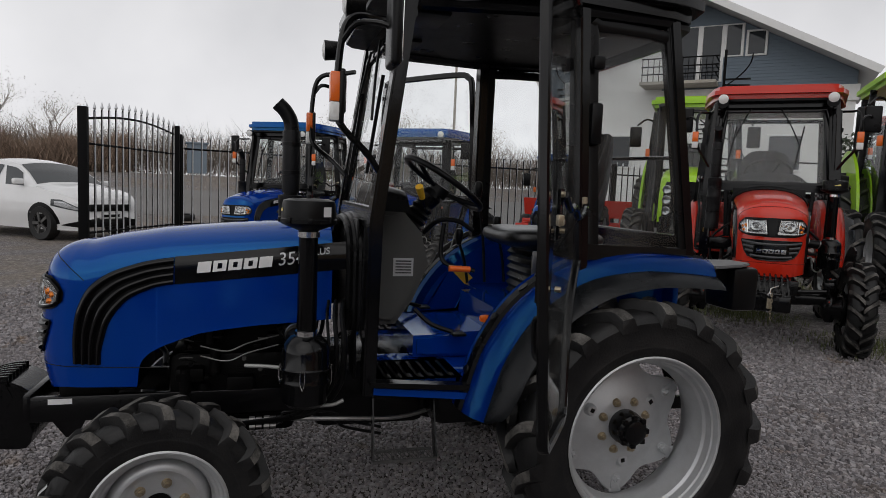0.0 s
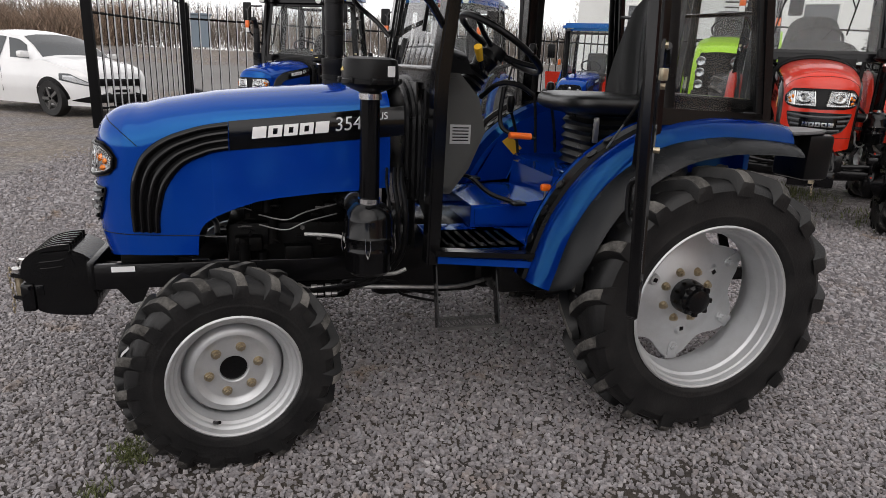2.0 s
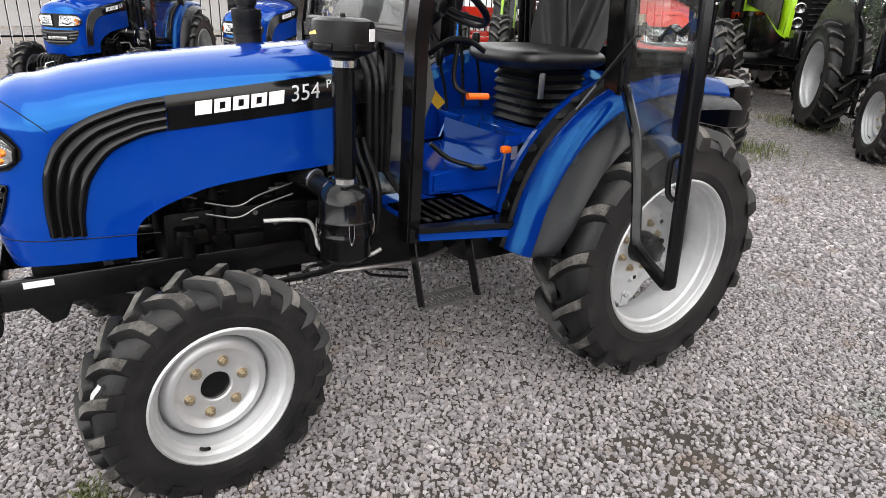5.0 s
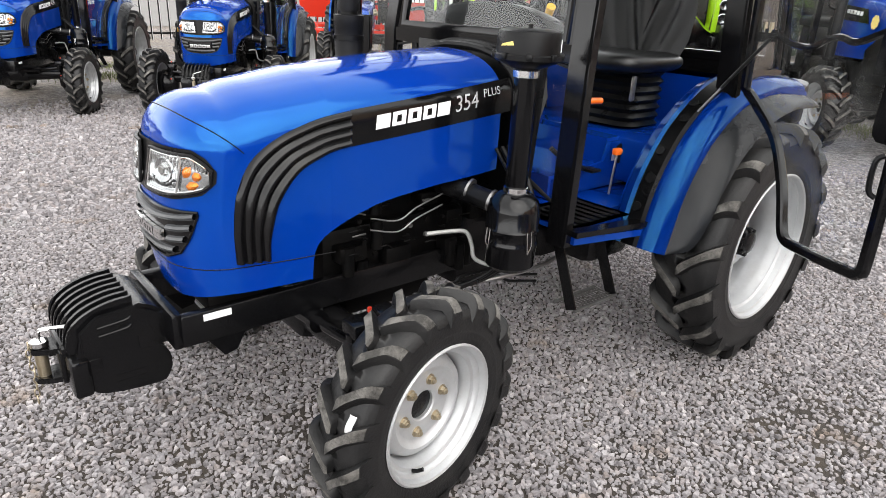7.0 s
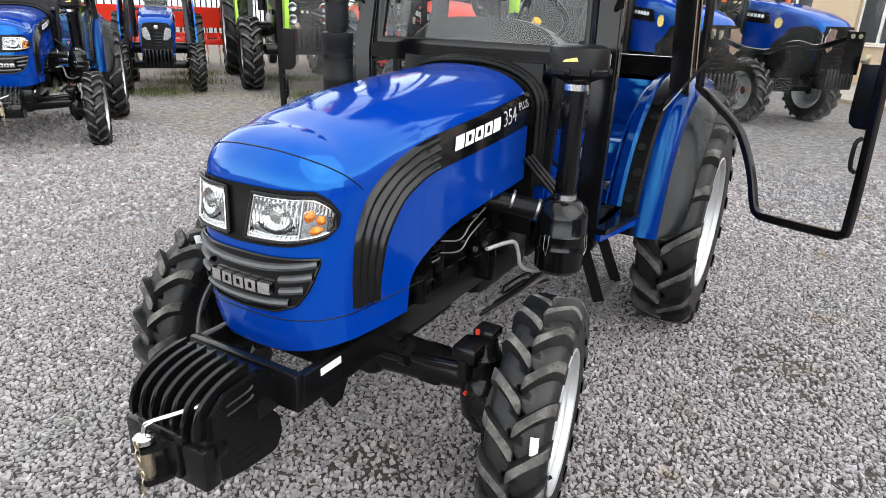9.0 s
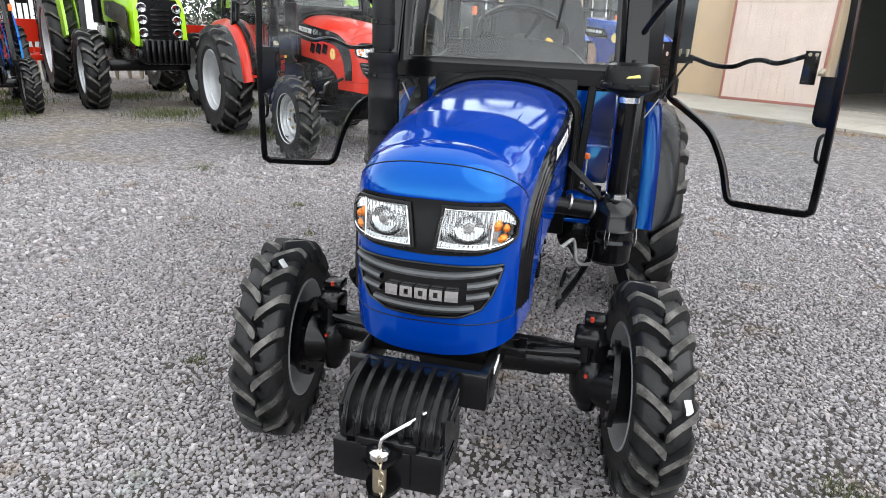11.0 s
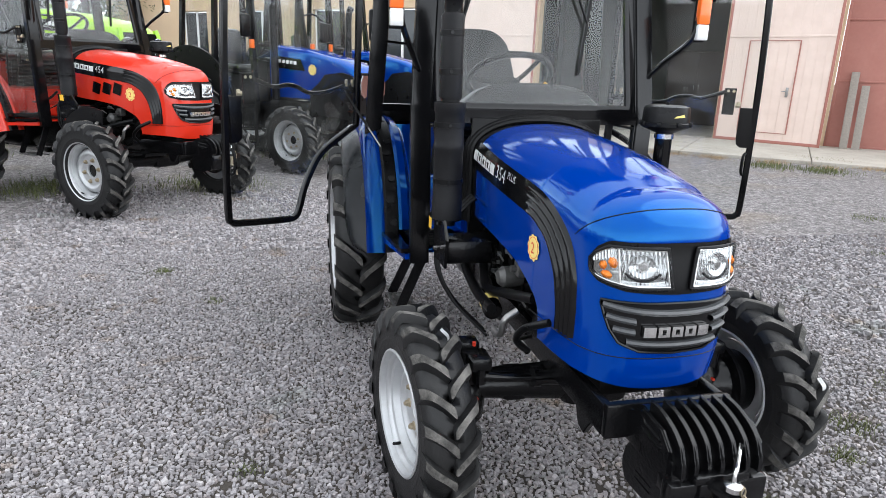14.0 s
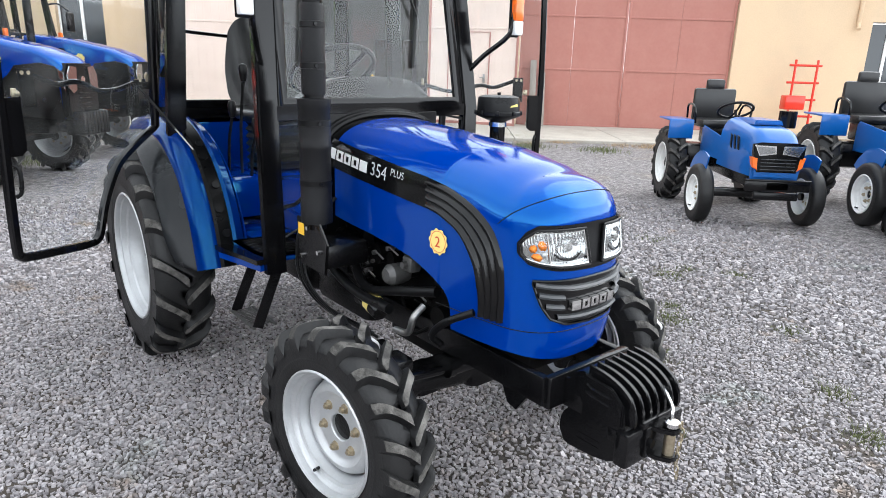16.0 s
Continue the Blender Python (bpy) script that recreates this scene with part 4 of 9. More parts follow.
        part("lens", bm, M["clear_lens"], lamp, m=pose(0.629, s * 0.44, 2.115, 0, 0, 180))
        # mirror arm with its turn signal and mirror
        bm = bmesh.new()
        tube(bm, [(0.76, s * 0.53, 1.50), (0.70, s * 0.57, 1.57), (0.60, s * 0.625, 1.66), (0.585, s * 0.64, 1.75), (0.60, s * 0.65, 1.95), (0.64, s * 0.63, 2.02), (0.72, s * 0.60, 2.03), (0.80, s * 0.54, 2.04)], 0.012, 8, 4)
        arm = part("mirror_arm", bm, M["black"], t)
        bm = bmesh.new()
        tube(bm, [(0.60, s * 0.65, 1.93), (0.64, s * 0.70, 1.98), (0.70, s * 0.74, 1.98), (0.745, s * 0.75, 1.97)], 0.010, 8, 3)
        part("mirror_bracket", bm, M["black"], arm)
        bm = bmesh.new()
        box(bm, (0.755, s * 0.76, 1.96), (0.035, 0.13, 0.25), 0.03, seg=3)
        mir = part("mirror", bm, M["satin"], arm)
        bm = bmesh.new()
        box(bm, (0.775, s * 0.76, 1.96), (0.004, 0.11, 0.22), 0.0018)
        part("mirror_glass", bm, M["chrome"], mir)
        bm = bmesh.new()
        box(bm, (0.578, s * 0.655, 1.775), (0.034, 0.052, 0.10), 0.006)
        sig = part("turn_signal", bm, M["orange"], arm, "orange and white turn signal lamp")
        bm = bmesh.new()
        box(bm, (0.578, s * 0.655, 1.693), (0.034, 0.052, 0.064), 0.006)
        part("side_lens", bm, M["clear_lens"], sig)
        bm = bmesh.new()
        box(bm, (0.600, s * 0.655, 1.74), (0.018, 0.056, 0.175), 0.006)
        part("lamp_base", bm, M["satin"], sig)
    # wipers
    for y0, y1 in ((-0.05, -0.22), (0.2, 0.34)):
        bm = bmesh.new()
        tube(bm, [(0.83, y0, 2.08), (0.80, (y0 + y1) / 2, 1.92), (0.775, y1, 1.72)], 0.006, 6, 3)
        flat_bar(bm, [(0.812, y1 - 0.03, 1.9), (0.765, y1 + 0.03, 1.5)], 0.012, 0.014, axis=(1, 0, 0), curved=False)
        part("wiper", bm, M["satin"], t)
    bm = bmesh.new()
    tube(bm, [(2.03, -0.5, 1.62), (2.0, 0.2, 1.64), (2.0, 0.5, 1.66)], 0.009, 8, 2)
    part("rear_grab_bar", bm, M["black"], t)


def interior(t, paint):
    """Seat, steering column, levers, floor and dash."""
    bm = bmesh.new()
    box(bm, (0.93, 0, 0.705), (0.32, 1.08, 0.02), 0.004)
    box(bm, (1.25, 0, 0.705), (0.5, 0.9, 0.02), 0.004)
    part("floor_plate", bm, M[paint], t)
    for s in (-1, 1):
        bm = bmesh.new()
        grid_patch(bm, lambda u, v: Vector((0.77 + 0.34 * u, s * (0.28 + 0.28 * v), 0.721 + (0.006 if 0.1 < v < 0.9 and 0.05 < u < 0.95 and round(u * 48) % 6 < 3 else 0.0))), 48, 10)
        bmesh.ops.solidify(bm, geom=list(bm.faces), thickness=0.004)
        part("floor_mat", bm, M["mat"], t)
        bm = bmesh.new()
        flat_bar(bm, [(0.76, s * 0.560, 0.683), (1.12, s * 0.610, 0.665)], 0.03, 0.026, curved=False)
        part("sill", bm, M[paint], t)
        bm = bmesh.new()
        flat_bar(bm, [(0.745, s * 0.572, 0.715), (1.13, s * 0.612, 0.70)], 0.05, 0.02, curved=False)
        part("sill_trim", bm, M["black"], t)
    # gearbox tunnel and seat box
    bm = bmesh.new()
    slab(bm, [(0.98, 0.72), (0.98, 0.815), (1.33, 0.825), (1.34, 0.935), (1.95, 0.95), (1.95, 0.72)], 0.52, Matrix.Rotation(radians(90), 4, "X"), 0.015)
    box(bm, (1.70, 0, 0.84), (0.56, 0.94, 0.20), 0.02)
    part("gearbox_cover", bm, M[paint], t)
    bm = bmesh.new()
    slab(bm, [(-0.06, -0.045), (0.0, -0.055), (0.06, -0.045), (0.065, 0.03), (0.0, 0.055), (-0.065, 0.03)], 0.012, Matrix.Translation((1.46, -0.266, 0.87)) @ Matrix.Rotation(radians(90), 4, "X"), 0.003)
    part("cover_plate", bm, M["satin"], t)
    # dash and column
    bm = bmesh.new()
    dash = [(0.80, 0.84), (0.79, 1.30), (0.82, 1.35), (0.93, 1.36), (1.03, 1.25), (1.065, 1.11), (1.0, 0.95), (0.92, 0.84)]
    slab(bm, dash, 0.30, Matrix.Rotation(radians(90), 4, "X"), 0.03)
    part("dash", bm, M["dash"], t, "grey plastic dashboard column")
    bm = bmesh.new()
    hood_top = [(0.0, 1.462), (0.12, 1.458), (0.20, 1.447), (0.255, 1.425), (0.30, 1.385), (0.345, 1.35)]
    # front wall up to the arched edge, then a shallow roof running back
    section = [(0.783, 0.0), (0.786, 0.5), (0.790, 0.9), (0.800, 1.0), (0.86, 0.98), (0.93, 0.86)]

    def hood_point(u, v):
        y, q = -0.345 + 0.69 * u, v * (len(section) - 1)
        k = min(int(q), len(section) - 2)
        (xa, ha), (xb, hb) = section[k], section[k + 1]
        return Vector((xa + (xb - xa) * (q - k), y, 1.315 + (lerp_table(hood_top, abs(y)) - 1.315) * (ha + (hb - ha) * (q - k))))

    grid_patch(bm, hood_point, 36, 10)
    part("dash_hood", bm, M["satin"], t)
    bm = bmesh.new()
    lathe(bm, [(0.045, 0.0), (0.058, 0.015), (0.045, 0.03), (0.058, 0.045), (0.045, 0.06), (0.056, 0.075), (0.043, 0.09), (0.053, 0.105), (0.042, 0.12), (0.05, 0.15), (0.055, 0.17), (0.04, 0.2)], 20)
    part("column_boot", bm, M["satin"], t, m=pose(1.0, 0, 1.27, 0, 33, 0))
    bm = bmesh.new()
    ring = [(0.205 * math.cos(k * math.tau / 36), 0.205 * math.sin(k * math.tau / 36), 0) for k in range(37)]
    tube(bm, ring, 0.0145, 10, 1, curved=False)
    for a in (90, 210, 330):
        a = radians(a)
        tube(bm, [(0, 0, -0.04), (0.1 * math.cos(a), 0.1 * math.sin(a), -0.028), (0.2 * math.cos(a), 0.2 * math.sin(a), 0)], 0.011, 8, 3)
    cyl(bm, (0, 0, -0.07), (0, 0, -0.025), 0.045, 0.05, 20)
    part("steering_wheel", bm, M["satin"], t, "black three-spoke steering wheel", m=pose(1.155, 0, 1.475, 0, 33, 0))
    bm = bmesh.new()
    cyl(bm, (1.06, -0.04, 1.36), (1.02, -0.12, 1.42), 0.007, n=8)
    lev = part("shuttle_lever", bm, M["satin"], t)
    bm = bmesh.new()
    cyl(bm, (1.03, -0.105, 1.405), (1.005, -0.145, 1.455), 0.014, 0.018, 12)
    part("knob", bm, M["yellow"], lev, "yellow plastic lever knob")
    bm = bmesh.new()
    tube(bm, [(1.05, -0.08, 1.25), (1.10, -0.15, 1.31), (1.18, -0.17, 1.31), (1.25, -0.18, 1.27)], 0.011, 8, 4)
    part("dash_lever", bm, M["satin"], t)
    bm = bmesh.new()
    tube(bm, [(1.11, -0.2, 1.30), (1.10, -0.2, 1.17), (1.13, -0.22, 1.12), (1.24, -0.26, 1.10)], 0.010, 8, 4)
    lev = part("brake_lever", bm, M["satin"], t)
    bm = bmesh.new()
    cyl(bm, (1.116, -0.28, 1.112), (1.21, -0.28, 1.108), 0.0135, n=12)
    part("grip", bm, M["orange"], lev, "orange lever grip")
    bm = bmesh.new()
    cyl(bm, (1.24, -0.36, 0.73), (1.26, -0.36, 0.90), 0.005, n=8)
    lev = part("floor_lever", bm, M["steel"], t)
    bm = bmesh.new()
    box(bm, (1.26, -0.36, 0.91), (0.045, 0.03, 0.03), 0.01)
    part("grip", bm, M["orange"], lev, "orange lever grip")
    for s in (-1, 1):
        bm = bmesh.new()
        tube(bm, [(0.98, s * 0.24, 0.93), (1.05, s * 0.27, 0.87), (1.14, s * 0.30, 0.84)], 0.010, 8, 3)
        box(bm, (1.16, s * 0.31, 0.835), (0.06, 0.07, 0.012), 0.004)
        part("pedal", bm, M["satin"], t)
    for x, yy, h in ((1.50, 0.34, 1.43), (1.62, 0.36, 1.25), (1.40, 0.33, 1.18)):
        bm = bmesh.new()
        tube(bm, [(x, yy, 0.96), (x - 0.02, yy, 0.5 * (0.96 + h)), (x - 0.06, yy - 0.01, h)], 0.008, 8, 3)
        lathe(bm, [(0.0, -0.05), (0.014, -0.045), (0.02, -0.01), (0.022, 0.015), (0.016, 0.034), (0, 0.04)], 14, at=(x - 0.06, yy - 0.01, h + 0.03))
        part("gear_lever", bm, M["satin"], t)
    # seat on its bellows
    bm = bmesh.new()
    rings = []
    for k in range(13):
        z, g = 0.955 + 0.235 * k / 12, (0.0 if k % 2 else 0.016)
        sq = [((0.135 + g) * math.copysign(abs(math.cos(a)) ** 0.4, math.cos(a)), (0.185 + g) * math.copysign(abs(math.sin(a)) ** 0.4, math.sin(a))) for a in [j * math.tau / 32 for j in range(32)]]
        rings.append([bm.verts.new((1.69 + x, y, z)) for x, y in sq])
    for a, b in zip(rings, rings[1:]):
        for k in range(32):
            bm.faces.new((a[k], a[(k + 1) % 32], b[(k + 1) % 32], b[k]))
    bm.faces.new(rings[-1])
    part("seat_bellows", bm, M["satin"], t)
    bm = bmesh.new()

    def cushion(u, v):
        a = v * math.tau
        q = math.sin(u * math.pi) ** 0.45 if 0 < u < 1 else 0.0
        x = math.copysign(abs(math.cos(a)) ** 0.45, math.cos(a)) * 0.25 * q
        y = math.copysign(abs(math.sin(a)) ** 0.45, math.sin(a)) * 0.265 * q
        z = -0.052 * math.cos(u * math.pi)
        if z > 0:
            z += 0.014 * (abs(y) / 0.235) ** 2 - 0.010 + 0.012 * max(0, -x / 0.25) ** 3
        return Vector((1.66 + x, y, 1.238 + z))

    grid_patch(bm, cushion, 16, 40)
    bmesh.ops.remove_doubles(bm, verts=bm.verts, dist=0.0005)
    part("seat_cushion", bm, M["seat"], t, "black vinyl suspension seat")
    bm = bmesh.new()

    def back(u, v):
        wv = 0.265 * (1 - 0.40 * max(0, v - 0.45) ** 1.4) * (1 - 0.5 * max(0, 0.22 - v))
        e = 2 * u - 1
        yy = e * wv
        fold = 0.026 * max(-0.75, math.cos(abs(e) * 12 - v * 7 + 0.6)) * (1 - abs(e)) * (0.4 + 0.6 * math.sin(v * math.pi))
        wing = 0.05 * e**2
        return Vector((1.86 + 0.09 * v - wing - fold, yy, 1.25 + 0.50 * v - 0.09 * abs(e) ** 4 * v))

    grid_patch(bm, back, 48, 30)
    bmesh.ops.solidify(bm, geom=list(bm.faces), thickness=-0.07)
    part("seat_back", bm, M["seat"], t, "ribbed black vinyl seat back")
    bm = bmesh.new()
    box(bm, (1.545, -0.20, 1.13), (0.025, 0.016, 0.11), 0.005)
    part("seat_handle", bm, M["steel"], t)
    # plugs in the seal strip, warning sticker, type plate
    for s in (-1, 1):
        for q in (0.22, 0.36, 0.5):
            i = int(q * (len(FENDER) - 1))
            d = (FENDER[i + 1] - FENDER[i - 1]).normalized()
            nrm = Vector((-d.z, 0, d.x))
            c = Vector((FENDER[i].x, s * 0.578, FENDER[i].z)) + nrm * 0.044
            bm = bmesh.new()
            cyl(bm, c, c + nrm * 0.006, 0.019, 0.017, 16)
            part("plug", bm, M["satin"], t)
    sticker(t, "warning_sticker", [(1.36, 0.468, 1.0), (1.43, 0.468, 0.93), (1.475, 0.468, 0.965), (1.405, 0.468, 1.035)], "yellow", "yellow warning sticker")
    sticker(t, "warning_sticker", [(1.36, -0.468, 1.0), (1.43, -0.468, 0.93), (1.475, -0.468, 0.965), (1.405, -0.468, 1.035)], "yellow", "yellow warning sticker")
    plate = sticker(t, "type_plate", [(0.90, -0.153, 1.06), (0.99, -0.153, 1.06), (0.99, -0.153, 1.14), (0.90, -0.153, 1.14)], "silver", "small metal type plate")
    for k in range(5):
        bm = bmesh.new()
        box(bm, (0.945, -0.155, 1.075 + 0.013 * k), (0.07, 0.002, 0.005))
        part("bar", bm, M["satin"], plate)
    sticker(t, "label", [(1.36, -0.268, 0.84), (1.39, -0.268, 0.84), (1.39, -0.268, 0.895), (1.36, -0.268, 0.895)], "silver", "small pale sticker")
    sticker(t, "label", [(1.30, -0.468, 0.80), (1.33, -0.468, 0.80), (1.33, -0.468, 0.87), (1.30, -0.468, 0.87)], "white", "small pale sticker")


def sticker(t, name, pts, material, label=""):
    bm = bmesh.new()
    a, b, c = (Vector(p) for p in pts[:3])
    fill_pane(bm, [Vector(p) for p in pts], (b - a).cross(c - a), 0.002)
    return part(name, bm, M[material], t, label, smooth=False)


def air_intake(t, side=-1):
    cx, cy = 0.512, side * 0.50
    bm = bmesh.new()
    lathe(bm, [(0.0, 0.622), (0.07, 0.625), (0.084, 0.64), (0.086, 0.70), (0.09, 0.712), (0.09, 0.72), (0.086, 0.728), (0.088, 0.76), (0.092, 0.768), (0.088, 0.776), (0.088, 0.83), (0.08, 0.86), (0.055, 0.885), (0.034, 0.89), (0.034, 0.90)], 32, at=(cx, cy, 0))
    can = part("air_cleaner", bm, M["black"], t, "glossy black air cleaner with clips")
    for a in (-100, -10, 80, 170):
        bm = bmesh.new()
        c, s = math.cos(radians(a)), math.sin(radians(a))
        for d in (-0.008, 0.008):
            tube(bm, [(cx + 0.094 * c - d * s, cy + 0.094 * s + d * c, 0.775), (cx + 0.098 * c - d * s, cy + 0.098 * s + d * c, 0.73), (cx + 0.093 * c, cy + 0.093 * s, 0.70)], 0.002, 6, 3)
        part("clip", bm, M["chrome"], can)
    bm = bmesh.new()
    lathe(bm, [(0.034, 0.88), (0.0365, 0.885), (0.035, 1.26), (0.037, 1.29)], 24, at=(cx, cy, 0))
    pipe = part("intake_pipe", bm, M["black"], t)
    for z in (0.895, 1.262):
        bm = bmesh.new()
        lathe(bm, [(0.037, z - 0.011), (0.041, z - 0.010), (0.041, z + 0.010), (0.037, z + 0.011)], 24, at=(cx, cy, 0))
        part("clamp", bm, M["chrome"], pipe)
    bm = bmesh.new()
    lathe(bm, [(0.035, 1.275), (0.06, 1.285), (0.098, 1.30), (0.103, 1.305), (0.103, 1.318), (0.098, 1.322), (0.096, 1.37), (0.092, 1.385), (0.07, 1.392), (0.0, 1.394)], 36, at=(cx, cy, 0))
    for k in range(8):
        a = k * math.tau / 8
        box(bm, (0, 0, 0), (0.014, 0.02, 0.02), 0.004, m=Matrix.Translation((cx, cy, 1.315)) @ Matrix.Rotation(a, 4, "Z") @ Matrix.Translation((0.103, 0, 0)))
    cyl(bm, (cx, cy, 1.39), (cx, cy, 1.405), 0.008, n=8)
    cap = part("intake_cap", bm, M["satin"], t, "black plastic pre-cleaner cap")

    def on_cap(a, z):
        return Vector((cx + 0.099 * math.cos(radians(a)), cy + 0.099 * math.sin(radians(a)), z))

    sticker(cap, "label", [on_cap(-62, 1.33), on_cap(-42, 1.33), on_cap(-42, 1.365), on_cap(-62, 1.365)], "white", "small white paper label")
    sticker(cap, "label", [on_cap(197, 1.347), on_cap(168, 1.343), on_cap(172, 1.350), on_cap(194, 1.358)], "pale_yellow", "yellow printed mark")
    bm = bmesh.new()
    tube(bm, [(cx - 0.01, cy - side * 0.05, 0.83), (cx - 0.02, cy - side * 0.11, 0.835), (cx - 0.04, cy - side * 0.2, 0.845), (cx - 0.07, cy - side * 0.3, 0.855)], 0.036, 14, 4)
    part("intake_elbow", bm, M["satin"], t)
    for x, q in ((cx - 0.015, 0.085), (cx - 0.034, 0.175)):
        bm = bmesh.new()
        cyl(bm, (x, cy - side * q, 0.835 + 0.02 * (q > 0.1)), (x - 0.003, cy - side * (q + 0.008), 0.837 + 0.02 * (q > 0.1)), 0.0385, n=18)
        part("clamp", bm, M["steel"], t)


def exhaust(t, side=1):
    cx, cy = 0.48, side * 0.455
    bm = bmesh.new()
    tube(bm, [(cx, cy, 0.90), (cx, cy, 1.35), (cx, cy, 1.62), (cx - 0.003, cy, 1.74), (cx - 0.03, cy, 1.80), (cx - 0.07, cy, 1.84)], 0.036, 16, 5)
    pipe = part("exhaust_pipe", bm, M["satin"], t, "tall black exhaust pipe")
    bm = bmesh.new()
    lathe(bm, [(0.05, 0.925), (0.060, 0.926), (0.060, 1.0), (0.058, 1.005), (0.058, 1.20), (0.060, 1.205), (0.060, 1.225), (0.058, 1.23), (0.058, 1.345), (0.061, 1.35), (0.061, 1.385), (0.045, 1.388)], 28, at=(cx, cy, 0))
    guard = bpy.data.materials.get("perforated_guard")
    if guard is None:
        guard = mat("perforated_guard", (0.006, 0.006, 0.007), 0.42, 0.0, 0.35, 260, 0.25, 420, DUST, 0.01, 8, spec=0.2)
    part("heat_guard", bm, guard, pipe, "perforated black heat guard")
    for z in (1.08, 1.30, 1.50, 1.64):
        r = 0.0605 if z < 1.38 else 0.0465
        bm = bmesh.new()
        lathe(bm, [(r - 0.004, z - 0.011), (r, z - 0.01), (r, z + 0.01), (r - 0.004, z + 0.011)], 28, at=(cx, cy, 0))
        strap = part("guard_strap", bm, M["satin"], pipe)
        bm = bmesh.new()
        cyl(bm, (cx - r + 0.003, cy + side * 0.012, z), (cx - r - 0.006, cy + side * 0.012, z), 0.007, n=8)
        part("rivet", bm, M["dark_iron"], strap)
    bm = bmesh.new()
    lathe(bm, [(0.042, 1.40), (0.044, 1.41), (0.044, 1.70), (0.040, 1.71)], 24, at=(cx, cy, 0))
    part("upper_guard", bm, guard, pipe)
    bm = bmesh.new()
    slab(bm, [(0.38, 0.74), (0.58, 0.74), (0.60, 0.93), (0.42, 0.93), (0.36, 0.86)], 0.012, Matrix.Translation((0, cy + side * 0.02, 0)) @ Matrix.Rotation(radians(90), 4, "X"), 0.003)
    box(bm, (0.47, cy - side * 0.08, 0.80), (0.16, 0.2, 0.1), 0.02)
    br = part("exhaust_bracket", bm, M["dark_iron"], t)
    for x, z in ((0.42, 0.82), (0.55, 0.78), (0.5, 0.9)):
        bm = bmesh.new()
        cyl(bm, (x, cy + side * 0.024, z), (x, cy + side * 0.036, z), 0.009, n=6)
        part("bolt", bm, M["chrome"], br)
    z0, y0 = 0.90, cy + side * 0.072
    sticker(pipe, "label", [(cx - 0.02, y0 - side * 0.006, 0.885), (cx + 0.025, y0 - side * 0.006, 0.885), (cx + 0.025, y0 - side * 0.006, 0.93), (cx - 0.02, y0 - side * 0.006, 0.93)], "yellow", "small yellow warning sticker")


